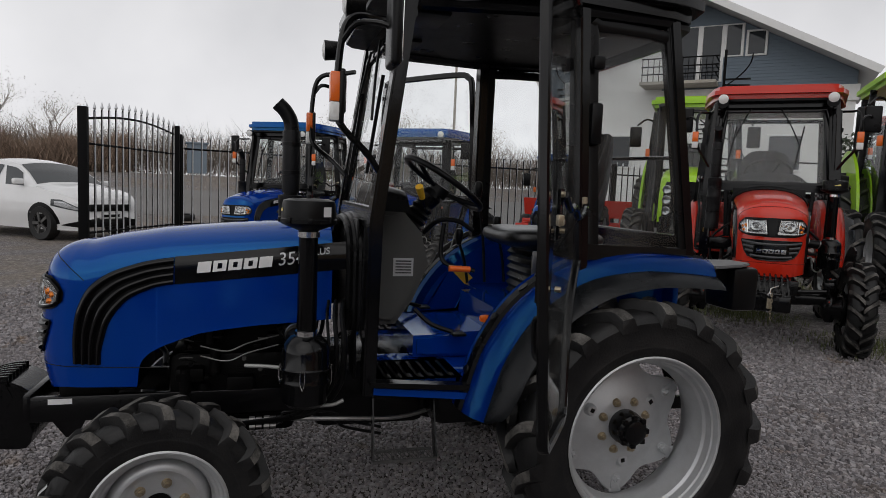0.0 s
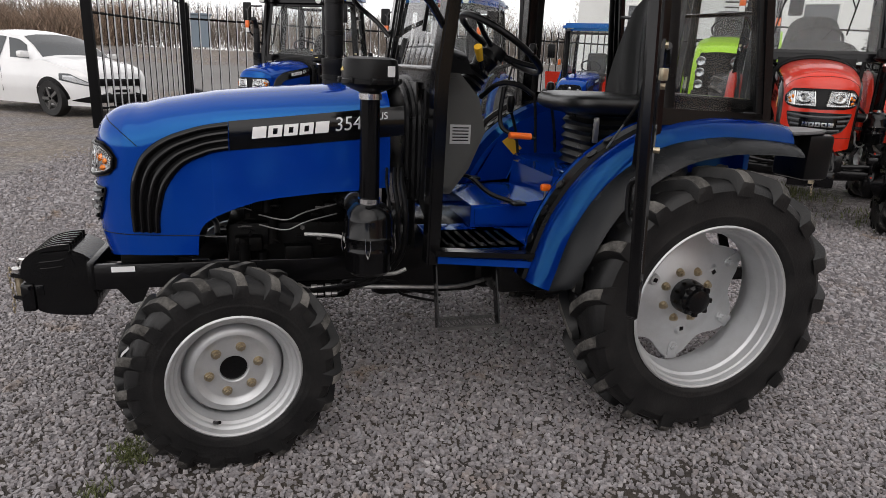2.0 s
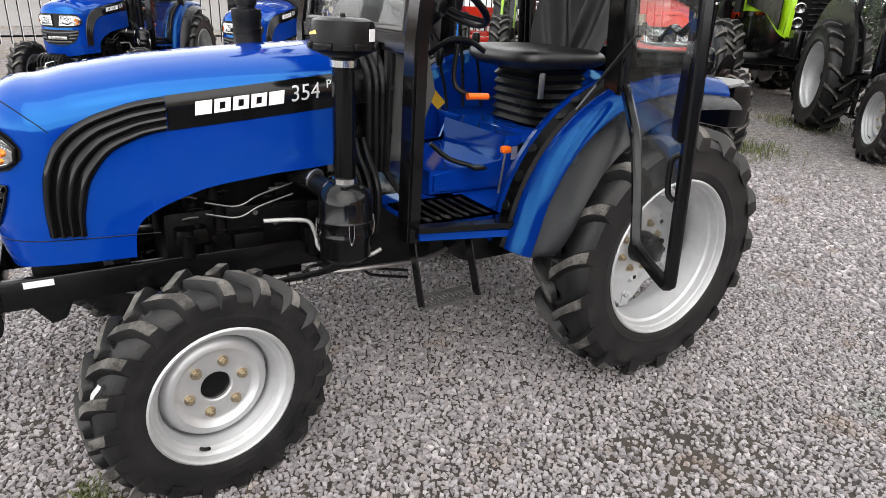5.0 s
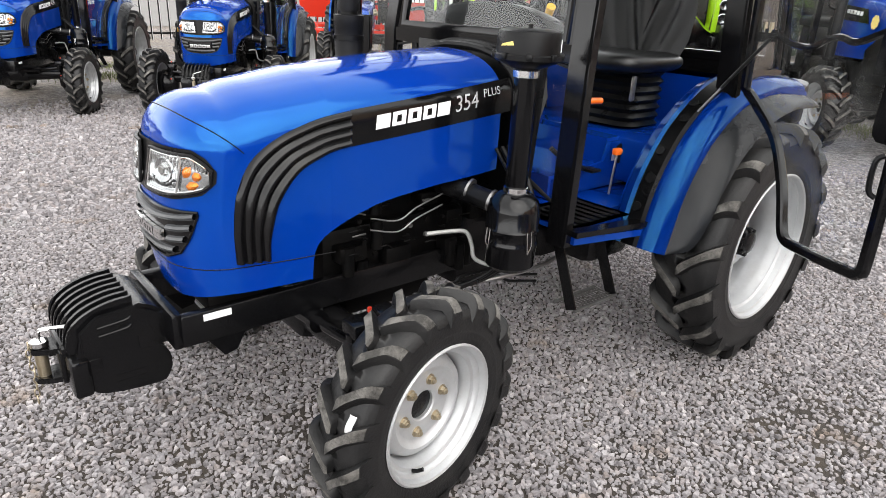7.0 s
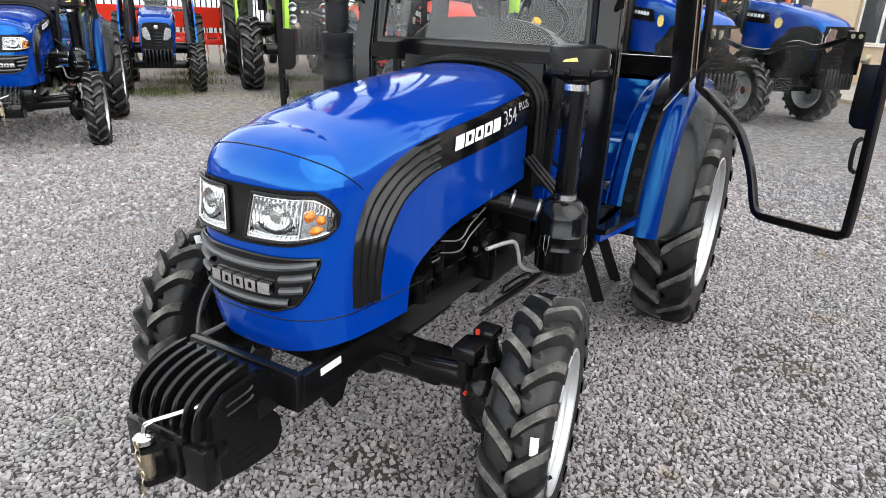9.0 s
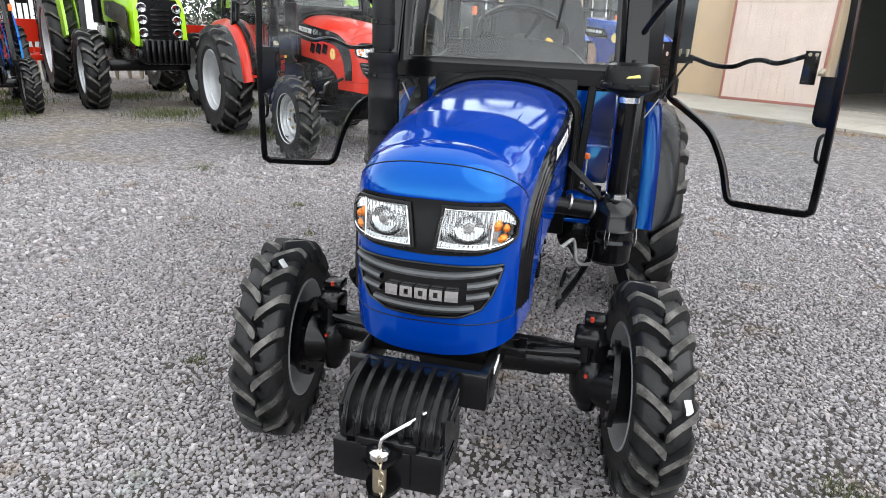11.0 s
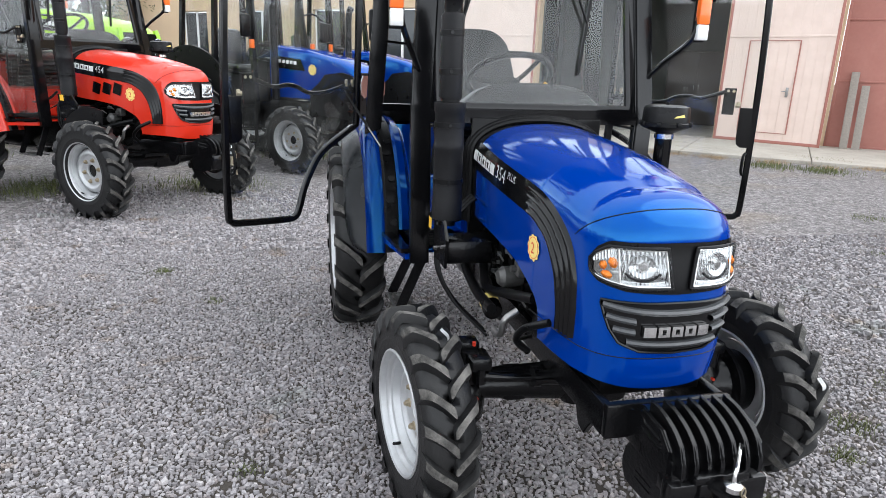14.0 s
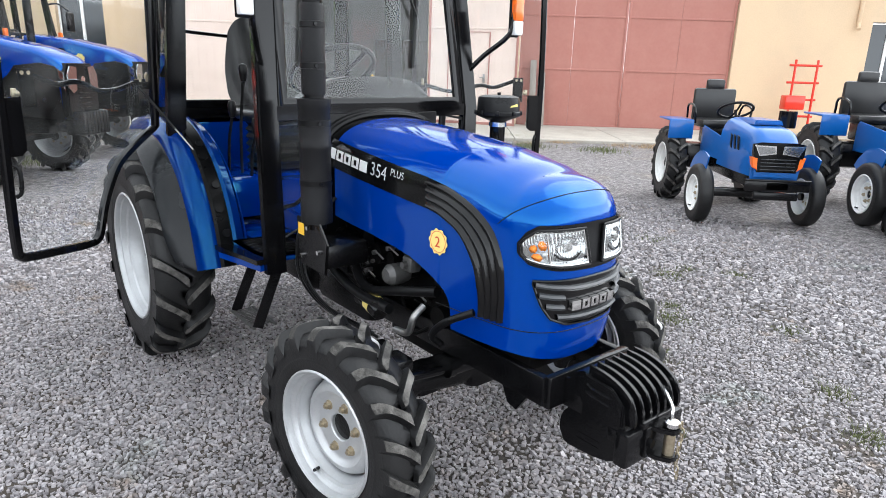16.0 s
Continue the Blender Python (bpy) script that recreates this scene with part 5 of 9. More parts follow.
def chassis(t, weights=True):
    """Engine, rails, axles, hoses and the front weight block."""
    for s in (-1, 1):
        bm = bmesh.new()
        box(bm, (0.075, s * 0.185, 0.545), (1.13, 0.03, 0.10), 0.006)
        slab(bm, [(-0.42, 0.50), (-0.30, 0.50), (-0.33, 0.44), (-0.37, 0.43)], 0.02, Matrix.Translation((0, s * 0.185, 0)) @ Matrix.Rotation(radians(90), 4, "X"), 0.003)
        part("frame_rail", bm, M["dark_iron"], t)
        if s < 0:
            sticker(t, "label", [(-0.428, s * 0.203, 0.566), (-0.345, s * 0.203, 0.566), (-0.345, s * 0.203, 0.587), (-0.428, s * 0.203, 0.587)], "white", "small white paper label")
    for name, c, size, bev in (("engine_block", (0.30, 0, 0.60), (0.62, 0.30, 0.28), 0.03), ("cylinder_head", (0.32, 0, 0.80), (0.52, 0.24, 0.20), 0.02), ("rocker_cover", (0.30, 0, 0.95), (0.48, 0.18, 0.14), 0.03),
                               ("radiator", (-0.16, 0, 0.80), (0.10, 0.40, 0.38), 0.02), ("radiator_tray", (-0.30, 0, 0.60), (0.2, 0.34, 0.06), 0.01), ("oil_pan", (0.30, 0, 0.43), (0.40, 0.22, 0.12), 0.04)):
        bm = bmesh.new()
        box(bm, c, size, bev)
        part(name, bm, M["engine_shaded"], t)
    rnd = random.Random(5)
    for k in range(34):
        bm = bmesh.new()
        s = -1 if k % 2 else 1
        x, z = 0.02 + 0.62 * rnd.random(), 0.56 + 0.30 * rnd.random()
        kind = k % 4
        yy = s * (0.15 + 0.05 * rnd.random())
        if kind == 0:
            cyl(bm, (x, yy, z), (x, yy + s * 0.05, z), 0.02 + 0.025 * rnd.random(), n=14)
        elif kind == 1:
            box(bm, (x, yy, z), (0.05 + 0.06 * rnd.random(), 0.06, 0.04 + 0.05 * rnd.random()), 0.008)
        elif kind == 2:
            tube(bm, [(x, yy, z), (x + 0.06, yy + s * 0.03, z - 0.04), (x + 0.13, yy, z - 0.02), (x + 0.2, yy - s * 0.01, z + 0.06)], 0.006 + 0.006 * rnd.random(), 8, 4)
        else:
            cyl(bm, (x, yy + s * 0.02, z - 0.06), (x, yy + s * 0.02, z + 0.04), 0.022, n=14)
        part("engine_fitting", bm, M["engine_shaded"], t)
    for s, z0 in ((-1, 0.74), (-1, 0.70)):
        bm = bmesh.new()
        tube(bm, [(0.12, -0.24, z0 + 0.05), (0.22, -0.255, z0 + 0.03), (0.30, -0.25, z0 + 0.06), (0.42, -0.245, z0 + 0.09)], 0.003, 6, 5)
        part("fuel_line", bm, M["steel"], t)
    # steel hose that loops under the air cleaner
    bm = bmesh.new()
    tube(bm, [(0.29, -0.32, 0.728), (0.38, -0.345, 0.728), (0.435, -0.36, 0.718), (0.455, -0.37, 0.67), (0.465, -0.38, 0.62), (0.52, -0.42, 0.595), (0.61, -0.46, 0.60), (0.66, -0.47, 0.62)], 0.0075, 10, 5)
    part("braided_hose", bm, M["hose"], t, "braided steel hose")
    for s in (-1, 1):
        for k in range(3):
            bm = bmesh.new()
            x = 0.60 + 0.03 * k
            tube(bm, [(x + 0.01, s * 0.30, 0.98), (x, s * 0.36, 0.93), (x, s * 0.43, 0.86), (x, s * 0.45, 0.78), (x - 0.02, s * 0.45, 0.66), (x - 0.12, s * 0.40, 0.55), (x - 0.35, s * 0.33, 0.50)], (0.006, 0.009, 0.011)[k], 8, 5)
            part("hose", bm, M["satin"], t)
    bm = bmesh.new()
    tube(bm, [(0.26, -0.30, 0.50), (0.36, -0.33, 0.505), (0.44, -0.36, 0.52), (0.62, -0.40, 0.525), (0.9, -0.36, 0.50), (1.1, -0.3, 0.52)], 0.009, 8, 5)
    part("hydraulic_pipe", bm, M["steel"], t)
    # right-hand pump and its hoses
    bm = bmesh.new()
    lathe(bm, [(0, -0.05), (0.036, -0.045), (0.042, -0.01), (0.042, 0.03), (0.026, 0.05), (0, 0.052)], 18, "Y", at=(0.24, 0.25, 0.745))
    part("alternator", bm, M["cast"], t, "grey cast alternator")
    bm = bmesh.new()
    box(bm, (0.17, 0.23, 0.80), (0.06, 0.05, 0.06), 0.01)
    cyl(bm, (0.17, 0.25, 0.80), (0.17, 0.275, 0.80), 0.014, n=6)
    part("injection_pump", bm, M["cast"], t)
    bm = bmesh.new()
    lathe(bm, [(0, -0.07), (0.034, -0.068), (0.038, -0.06), (0.038, 0.05), (0.03, 0.06), (0.02, 0.075)], 20, at=(0, 0, 0))
    oil = part("oil_filter", bm, M["black"], t, "black oil filter", m=pose(0.33, 0.30, 0.61, 0, 72, 0))
    bm = bmesh.new()
    lathe(bm, [(0.0385, -0.02), (0.0395, -0.018), (0.0395, 0.016), (0.0385, 0.018)], 20)
    part("label_band", bm, M["pale_yellow"], oil, "pale paper label band")
    for k, (x, z) in enumerate(((0.05, 0.85), (0.30, 0.83), (0.40, 0.79), (0.12, 0.70), (0.46, 0.70), (0.22, 0.86))):
        bm = bmesh.new()
        cyl(bm, (x, 0.22, z), (x, 0.255, z), 0.010, n=6)
        tube(bm, [(x, 0.25, z), (x - 0.03, 0.262, z + 0.015), (x - 0.07, 0.25, z - 0.01)], 0.004, 6, 4)
        part("engine_fitting", bm, M["steel"], t)
    for k, pts in enumerate(([(0.60, 0.34, 0.80), (0.56, 0.35, 0.71), (0.36, 0.35, 0.655), (0.14, 0.35, 0.655)], [(0.52, 0.28, 0.76), (0.38, 0.30, 0.66), (0.18, 0.28, 0.70), (0.0, 0.24, 0.74)], [(-0.24, 0.28, 0.75), (-0.16, 0.33, 0.70), (-0.09, 0.33, 0.63), (-0.08, 0.28, 0.58)])):
        bm = bmesh.new()
        tube(bm, pts, 0.02 if k < 2 else 0.013, 10, 5)
        part("coolant_hose", bm, M["satin"], t)
    bm = bmesh.new()
    tube(bm, [(0.0, 0.30, 0.70), (-0.004, 0.345, 0.67), (0.01, 0.35, 0.62), (0.035, 0.35, 0.598), (0.10, 0.35, 0.590)], 0.0125, 10, 5)
    part("steel_elbow", bm, M["steel"], t)
    # bright unions and pipes under the engine, and small fittings on it
    for z in (0.513, 0.484):
        bm = bmesh.new()
        tube(bm, [(0.40, -0.33, z), (0.43, -0.33, z + 0.01), (0.455, -0.33, z + 0.024), (0.63, -0.34, z + 0.016), (0.68, -0.35, z - 0.015), (0.83, -0.36, z - 0.05)], 0.006, 8, 4)
        pipe = part("oil_pipe", bm, M["satin"], t)
        bm = bmesh.new()
        for x, q in ((0.31, 0.012), (0.335, 0.009), (0.365, 0.013), (0.39, 0.010)):
            cyl(bm, (x, -0.33, z), (x + 0.022, -0.33, z), q, n=8)
        part("union", bm, M["steel"], pipe)
    rnd2 = random.Random(9)
    for k in range(46):
        s = -1 if k < 30 else 1
        x, z, yy = 0.03 + 0.55 * rnd2.random(), 0.66 + 0.20 * rnd2.random(), s * (0.225 + 0.03 * rnd2.random())
        bm = bmesh.new()
        if k % 3 == 0:
            cyl(bm, (x, yy, z), (x, yy + s * 0.012, z), 0.006 + 0.004 * rnd2.random(), n=6)
        elif k % 3 == 1:
            tube(bm, [(x, yy, z), (x + 0.02, yy + s * 0.01, z + 0.006), (x + 0.05, yy, z + 0.004 - 0.02 * rnd2.random())], 0.0028, 6, 3)
        else:
            box(bm, (x, yy, z), (0.02 + 0.02 * rnd2.random(), 0.01, 0.008), 0.002)
        part("engine_fitting", bm, M["cast" if k % 5 == 0 else "engine_shaded"], t)
    bm = bmesh.new()
    box(bm, (0.722, 0, 0.98), (0.012, 0.60, 0.66), 0.004)
    part("firewall", bm, M["satin"], t)
    # transmission and rear end
    bm = bmesh.new()
    box(bm, (1.35, 0, 0.58), (0.65, 0.36, 0.36), 0.06)
    part("transmission", bm, M["dark_iron"], t)
    bm = bmesh.new()
    box(bm, (0.82, 0, 0.56), (0.5, 0.34, 0.34), 0.05)
    part("clutch_housing", bm, M["dark_iron"], t)
    bm = bmesh.new()
    box(bm, (1.78, 0, 0.60), (0.40, 0.42, 0.44), 0.06)
    part("differential", bm, M["dark_iron"], t)
    bm = bmesh.new()
    cyl(bm, (1.76, -0.50, 0.545), (1.76, 0.50, 0.545), 0.085, n=20)
    part("rear_axle", bm, M["dark_iron"], t)
    for s in (-1, 1):
        bm = bmesh.new()
        cyl(bm, (1.76, s * 0.2, 0.545), (1.76, s * 0.34, 0.545), 0.14, 0.10, 20)
        part("axle_trumpet", bm, M["dark_iron"], t)
    bm = bmesh.new()
    box(bm, (1.17, -0.36, 0.57), (0.30, 0.20, 0.18), 0.05)
    part("fuel_tank", bm, M["dark_iron"], t)
    bm = bmesh.new()
    for s in (-1, 1):
        flat_bar(bm, [(1.9, s * 0.2, 0.5), (2.2, s * 0.3, 0.48), (2.46, s * 0.36, 0.50)], 0.02, 0.06)
        cyl(bm, (2.46, s * 0.34, 0.50), (2.46, s * 0.39, 0.50), 0.04, n=14)
        flat_bar(bm, [(2.0, s * 0.2, 0.8), (2.15, s * 0.25, 0.82), (2.25, s * 0.29, 0.56)], 0.02, 0.04)
    box(bm, (2.1, 0, 0.42), (0.4, 0.06, 0.03), 0.004)
    part("three_point_hitch", bm, M["dark_iron"], t)
    # front axle
    bm = bmesh.new()
    box(bm, (0, 0, 0.42), (0.16, 0.26, 0.16), 0.04)
    for s in (-1, 1):
        tube(bm, [(0, s * 0.1, 0.42), (0, s * 0.28, 0.425), (0, s * 0.44, 0.43)], lambda q: 0.072 - 0.020 * q, 14, 4)
        box(bm, (0.0, s * 0.30, 0.425), (0.10, 0.10, 0.11), 0.02)
        cyl(bm, (-0.055, s * 0.20, 0.455), (-0.065, s * 0.20, 0.455), 0.012, n=6)
    part("front_axle", bm, M["dark_iron"], t)
    for s in (-1, 1):
        bm = bmesh.new()
        lathe(bm, [(0.0, 0.57), (0.036, 0.565), (0.042, 0.53), (0.055, 0.515), (0.055, 0.49), (0.048, 0.48), (0.048, 0.45), (0.066, 0.43), (0.07, 0.37), (0.064, 0.31), (0.042, 0.28), (0.03, 0.25), (0, 0.245)], 18, at=(0.0, s * 0.475, 0))
        cyl(bm, (0.0, s * 0.47, 0.36), (0.0, s * 0.545, 0.36), 0.07, 0.10, 20)
        cyl(bm, (0.0, s * 0.545, 0.36), (0.0, s * 0.565, 0.36), 0.148, 0.148, 28)
        cyl(bm, (0.0, s * 0.565, 0.36), (0.0, s * 0.63, 0.36), 0.135, 0.12, 28)
        box(bm, (-0.05, s * 0.45, 0.545), (0.10, 0.08, 0.05), 0.012)
        box(bm, (0.02, s * 0.47, 0.58), (0.07, 0.07, 0.03), 0.008)
        part("steering_knuckle", bm, M["dark_iron"], t)
        bm = bmesh.new()
        for k in range(10):
            a = k * math.tau / 10
            cyl(bm, (0.132 * math.cos(a), s * 0.548, 0.36 + 0.132 * math.sin(a)), (0.132 * math.cos(a), s * 0.535, 0.36 + 0.132 * math.sin(a)), 0.008, n=6)
        part("flange_bolt", bm, M["dark_iron"], t)
        bm = bmesh.new()
        cyl(bm, (-0.03, s * 0.46, 0.59), (-0.03, s * 0.46, 0.604), 0.007, n=8)
        cyl(bm, (-0.085, s * 0.46, 0.42), (-0.096, s * 0.46, 0.42), 0.006, n=8)
        part("grease_cap", bm, M["grease_red"], t, "small red grease cap")
        bm = bmesh.new()
        tube(bm, [(-0.075, s * 0.07, 0.47), (-0.085, s * 0.3, 0.485), (-0.08, s * 0.45, 0.50)], 0.018, 10, 3)
        cyl(bm, (-0.08, s * 0.45, 0.475), (-0.08, s * 0.45, 0.53), 0.024, n=14)
        part("tie_rod", bm, M["black"], t)
        bm = bmesh.new()
        cyl(bm, (-0.082, s * 0.05, 0.468), (-0.086, s * 0.24, 0.482), 0.031, 0.029, 16)
        cyl(bm, (-0.086, s * 0.235, 0.482), (-0.086, s * 0.26, 0.484), 0.036, n=16)
        part("steering_cylinder", bm, M["black"], t)
    # step below the door on both sides
    for s in (-1, 1):
        bm = bmesh.new()
        flat_bar(bm, [(0.765, s * 0.50, 0.66), (0.76, s * 0.60, 0.425)], 0.045, 0.006, axis=(1, 0, 0), curved=False)
        step = part("step", bm, M["dark_iron"], t, "black steel step below the door")
        bm = bmesh.new()
        flat_bar(bm, [(1.005, s * 0.50, 0.64), (1.0, s * 0.60, 0.425)], 0.045, 0.006, axis=(1, 0, 0), curved=False)
        part("leg", bm, M["dark_iron"], step)
        # expanded-metal tread: two rims and thin cross wires
        bm = bmesh.new()
        for y in (0.52, 0.615):
            flat_bar(bm, [(0.757, s * y, 0.425), (1.003, s * y, 0.425)], 0.010, 0.010, curved=False)
        for q in range(13):
            x = 0.775 + 0.0175 * q
            tube(bm, [(x, s * 0.52, 0.427), (x + 0.017, s * 0.615, 0.427)], 0.0018, 4, 1, curved=False)
            tube(bm, [(x + 0.017, s * 0.52, 0.427), (x, s * 0.615, 0.427)], 0.0018, 4, 1, curved=False)
        part("tread", bm, M["cast"], step, "wire mesh tread")
    if not weights:
        return
    # front carrier and weights
    bm = bmesh.new()
    box(bm, (-0.50, 0, 0.55), (0.03, 0.40, 0.11), 0.008)
    for s in (-1, 1):
        box(bm, (-0.54, s * 0.118, 0.545), (0.10, 0.03, 0.10), 0.006)
    slab(bm, [(-0.60, 0.630), (-0.575, 0.634), (-0.54, 0.618), (-0.50, 0.585), (-0.49, 0.54), (-0.60, 0.54)], 0.268, Matrix.Rotation(radians(90), 4, "X"), 0.012)
    part("weight_carrier", bm, M["dark_iron"], t)
    wt = [(-0.60, 0.640), (-0.66, 0.632), (-0.708, 0.612), (-0.740, 0.58), (-0.752, 0.54), (-0.762, 0.48), (-0.755, 0.46), (-0.745, 0.40), (-0.70, 0.352), (-0.56, 0.335), (-0.535, 0.345), (-0.52, 0.38), (-0.52, 0.44), (-0.555, 0.50), (-0.585, 0.56)]
    wt = [(p.x, p.y) for p in smooth_path([(x, z, 0) for x, z in wt], 3)]
    rib = [(-0.60, 0.682), (-0.66, 0.676), (-0.722, 0.651), (-0.766, 0.606), (-0.777, 0.55), (-0.775, 0.52), (-0.74, 0.52), (-0.60, 0.60)]
    rib = [(p.x, p.y) for p in smooth_path([(x, z, 0) for x, z in rib[:6]], 3)] + rib[6:]
    squash = Matrix.Translation((0.012, 0, 0.37)) @ Matrix.Diagonal((1, 1, 0.83, 1)) @ Matrix.Translation((0, 0, -0.335))
    for k in range(7):
        yy = (k - 3) * 0.037
        bm = bmesh.new()
        slab(bm, wt, 0.0355, Matrix.Translation((0, yy, 0)) @ Matrix.Rotation(radians(90), 4, "X"), 0.003)
        slab(bm, rib, 0.012, Matrix.Translation((0, yy, 0)) @ Matrix.Rotation(radians(90), 4, "X"), 0.004)
        if abs(k - 3) == 3:
            s = 1 if k > 3 else -1
            slab(bm, [(-0.745, 0.515), (-0.60, 0.535), (-0.575, 0.585), (-0.60, 0.655), (-0.70, 0.645), (-0.745, 0.60)], 0.012, Matrix.Translation((0, yy + s * 0.02, 0)) @ Matrix.Rotation(radians(90), 4, "X"), 0.004)
            for z in (0.575, 0.605):
                tube(bm, [(-0.70, yy + s * 0.027, z), (-0.63, yy + s * 0.027, z + 0.008), (-0.615, yy + s * 0.027, z + 0.018)], 0.004, 6, 3)
            for z in (0.41, 0.385):
                box(bm, (-0.63, yy + s * 0.0185, z), (0.08, 0.003, 0.003))
            box(bm, (-0.72, yy + s * 0.018, 0.47), (0.04, 0.006, 0.05), 0.002)
        part("weight_plate", bm, M["dark_iron"], t, m=squash)
    bm = bmesh.new()
    for z in (0.51, 0.42):
        slab(bm, [(-0.75, -0.05), (-0.80, -0.04), (-0.835, -0.02), (-0.84, 0.0), (-0.835, 0.02), (-0.80, 0.04), (-0.75, 0.05)], 0.016, Matrix.Translation((0, 0, z)), 0.003)
    box(bm, (-0.768, 0, 0.465), (0.02, 0.13, 0.10), 0.004)
    cyl(bm, (-0.775, 0.05, 0.465), (-0.79, 0.05, 0.465), 0.014, n=6)
    hitch = part("tow_hitch", bm, M["dark_iron"], t)
    bm = bmesh.new()
    box(bm, (-0.742, 0, 0.455), (0.05, 0.285, 0.115), 0.012)
    box(bm, (-0.745, 0, 0.522), (0.06, 0.16, 0.03), 0.01)
    part("hitch_beam", bm, M["black"], t)
    bm = bmesh.new()
    cyl(bm, (-0.812, 0, 0.40), (-0.812, 0, 0.535), 0.015, n=16)
    lathe(bm, [(0.015, 0.52), (0.024, 0.522), (0.024, 0.535), (0.016, 0.54), (0, 0.541)], 18, at=(-0.812, 0, 0))
    tube(bm, [(-0.812, 0, 0.538), (-0.808, -0.002, 0.56), (-0.80, -0.012, 0.572), (-0.75, -0.055, 0.585), (-0.715, -0.085, 0.595)], 0.0055, 8, 4)
    part("hitch_pin", bm, M["chrome"], hitch, "bright steel hitch pin with bent handle")
    bm = bmesh.new()
    cyl(bm, (-0.812, 0, 0.425), (-0.812, 0, 0.505), 0.0165, n=16)
    part("pin_sleeve", bm, M["zinc"], hitch)
    bm = bmesh.new()
    for k in range(9):
        z = 0.53 - 0.021 * k
        c = Vector((-0.838 - 0.003 * math.sin(k), -0.012 + 0.003 * math.cos(2 * k), z))
        ax = Vector((1, 0, 0)) if k % 2 else Vector((0, 1, 0))
        ring = [c + Vector((0, 0, 0.013 * math.cos(a))) + ax * 0.006 * math.sin(a) for a in [j * math.tau / 10 for j in range(11)]]
        tube(bm, ring, 0.0022, 5, 1, curved=False)
    part("chain", bm, M["zinc"], hitch)


def lower_cab(t, k, foot=1.35):
    """Shorten all that stands above the windscreen's foot by the factor k."""

    def walk_down(ob, m):
        for c in ob.children:
            mc = m @ c.matrix_local
            if c.type == "MESH" and c.data.users == 1:
                back = mc.inverted()
                for v in c.data.vertices:
                    p = mc @ v.co
                    if p.z > foot:
                        p.z = foot + (p.z - foot) * k
                        v.co = back @ p
            walk_down(c, mc)

    walk_down(t, Matrix())


TYRES = {}


def tyres(kind, way, **kw):
    key = (kind, way, *sorted(kw.items()))
    if key not in TYRES:
        TYRES[key] = tyre_mesh(way=way, **kw)
    return TYRES[key]


def tractor(name, label, paint, number, doors, steer=0.0, m=None, group="", front=None, rear=None, tail=True, roof_paint="black", weights=True, fine=True, cab_height=1.0):
    t = thing(name, label, "tractor", group, m)
    fr = dict(R=0.367, w=0.174, rim_r=0.217, lugs=19, lug_h=0.027) | (front or {})
    re = dict(R=0.530, w=0.262, rim_r=0.323, lugs=17, lug_h=0.034) | (rear or {})
    part("bonnet", bonnet_mesh(M[paint]), None, t)
    for s in (-1, 1):
        part("vent_panel", stripe_mesh(s), None, t, "ribbed glossy black vent panel")
        side_prints(t, s, number, tail=tail)
        fender(t, s, paint)
        turn = pose(0, 0, 0, 0, 0, 0 if s < 0 else 180)
        front_wheel(t, pose(0, s * 0.475, fr["R"] - (0.02 if s < 0 else 0.006), 0, 0, steer) @ pose(0, s * 0.177, 0) @ turn, -s, R=fr["R"], w=fr["w"], tyre=tyres("f", 1 if s < 0 else -1, **fr))
        rear_wheel(t, pose(1.76, s * 0.728, re["R"] + 0.002) @ turn, -s, R=re["R"], w=re["w"], rim_r=re["rim_r"], tyre=tyres("r", 1 if s < 0 else -1, **re))
    nose_parts(t, fine=fine)
    # rubber seal and cowl behind the bonnet
    for x, g, wd in ((0.690, 0.006, 0.02), (0.714, 0.012, 0.022), (0.735, 0.018, 0.02)):
        bm = bmesh.new()
        pts = []
        for k in range(41):
            q = -1 + 2 * k / 40
            zt = lerp_table(ZTOP, 0.69)
            if abs(q) > 0.62:
                z = 0.86 + (zt - 0.15 - 0.86) * (1 - abs(q)) / 0.38
                pts.append(Vector((x, math.copysign(0.299 + g, q), z)))
            else:
                a = q / 0.62 * radians(90)
                ca, sa = abs(math.cos(a)) ** (2 / 2.3), math.copysign(abs(math.sin(a)) ** (2 / 2.3), a)
                pts.append(Vector((x, sa * (0.299 + g), zt - 0.15 + ca * (0.15 + g))))
        tube(bm, pts, wd / 2 + 0.004, 8, 1)
        part("bonnet_seal", bm, M["satin"], t)
    cab(t, paint, doors, roof_paint)
    interior(t, paint)
    chassis(t, weights)
    air_intake(t)
    exhaust(t)
    if cab_height != 1.0:
        lower_cab(t, cab_height)
    return t


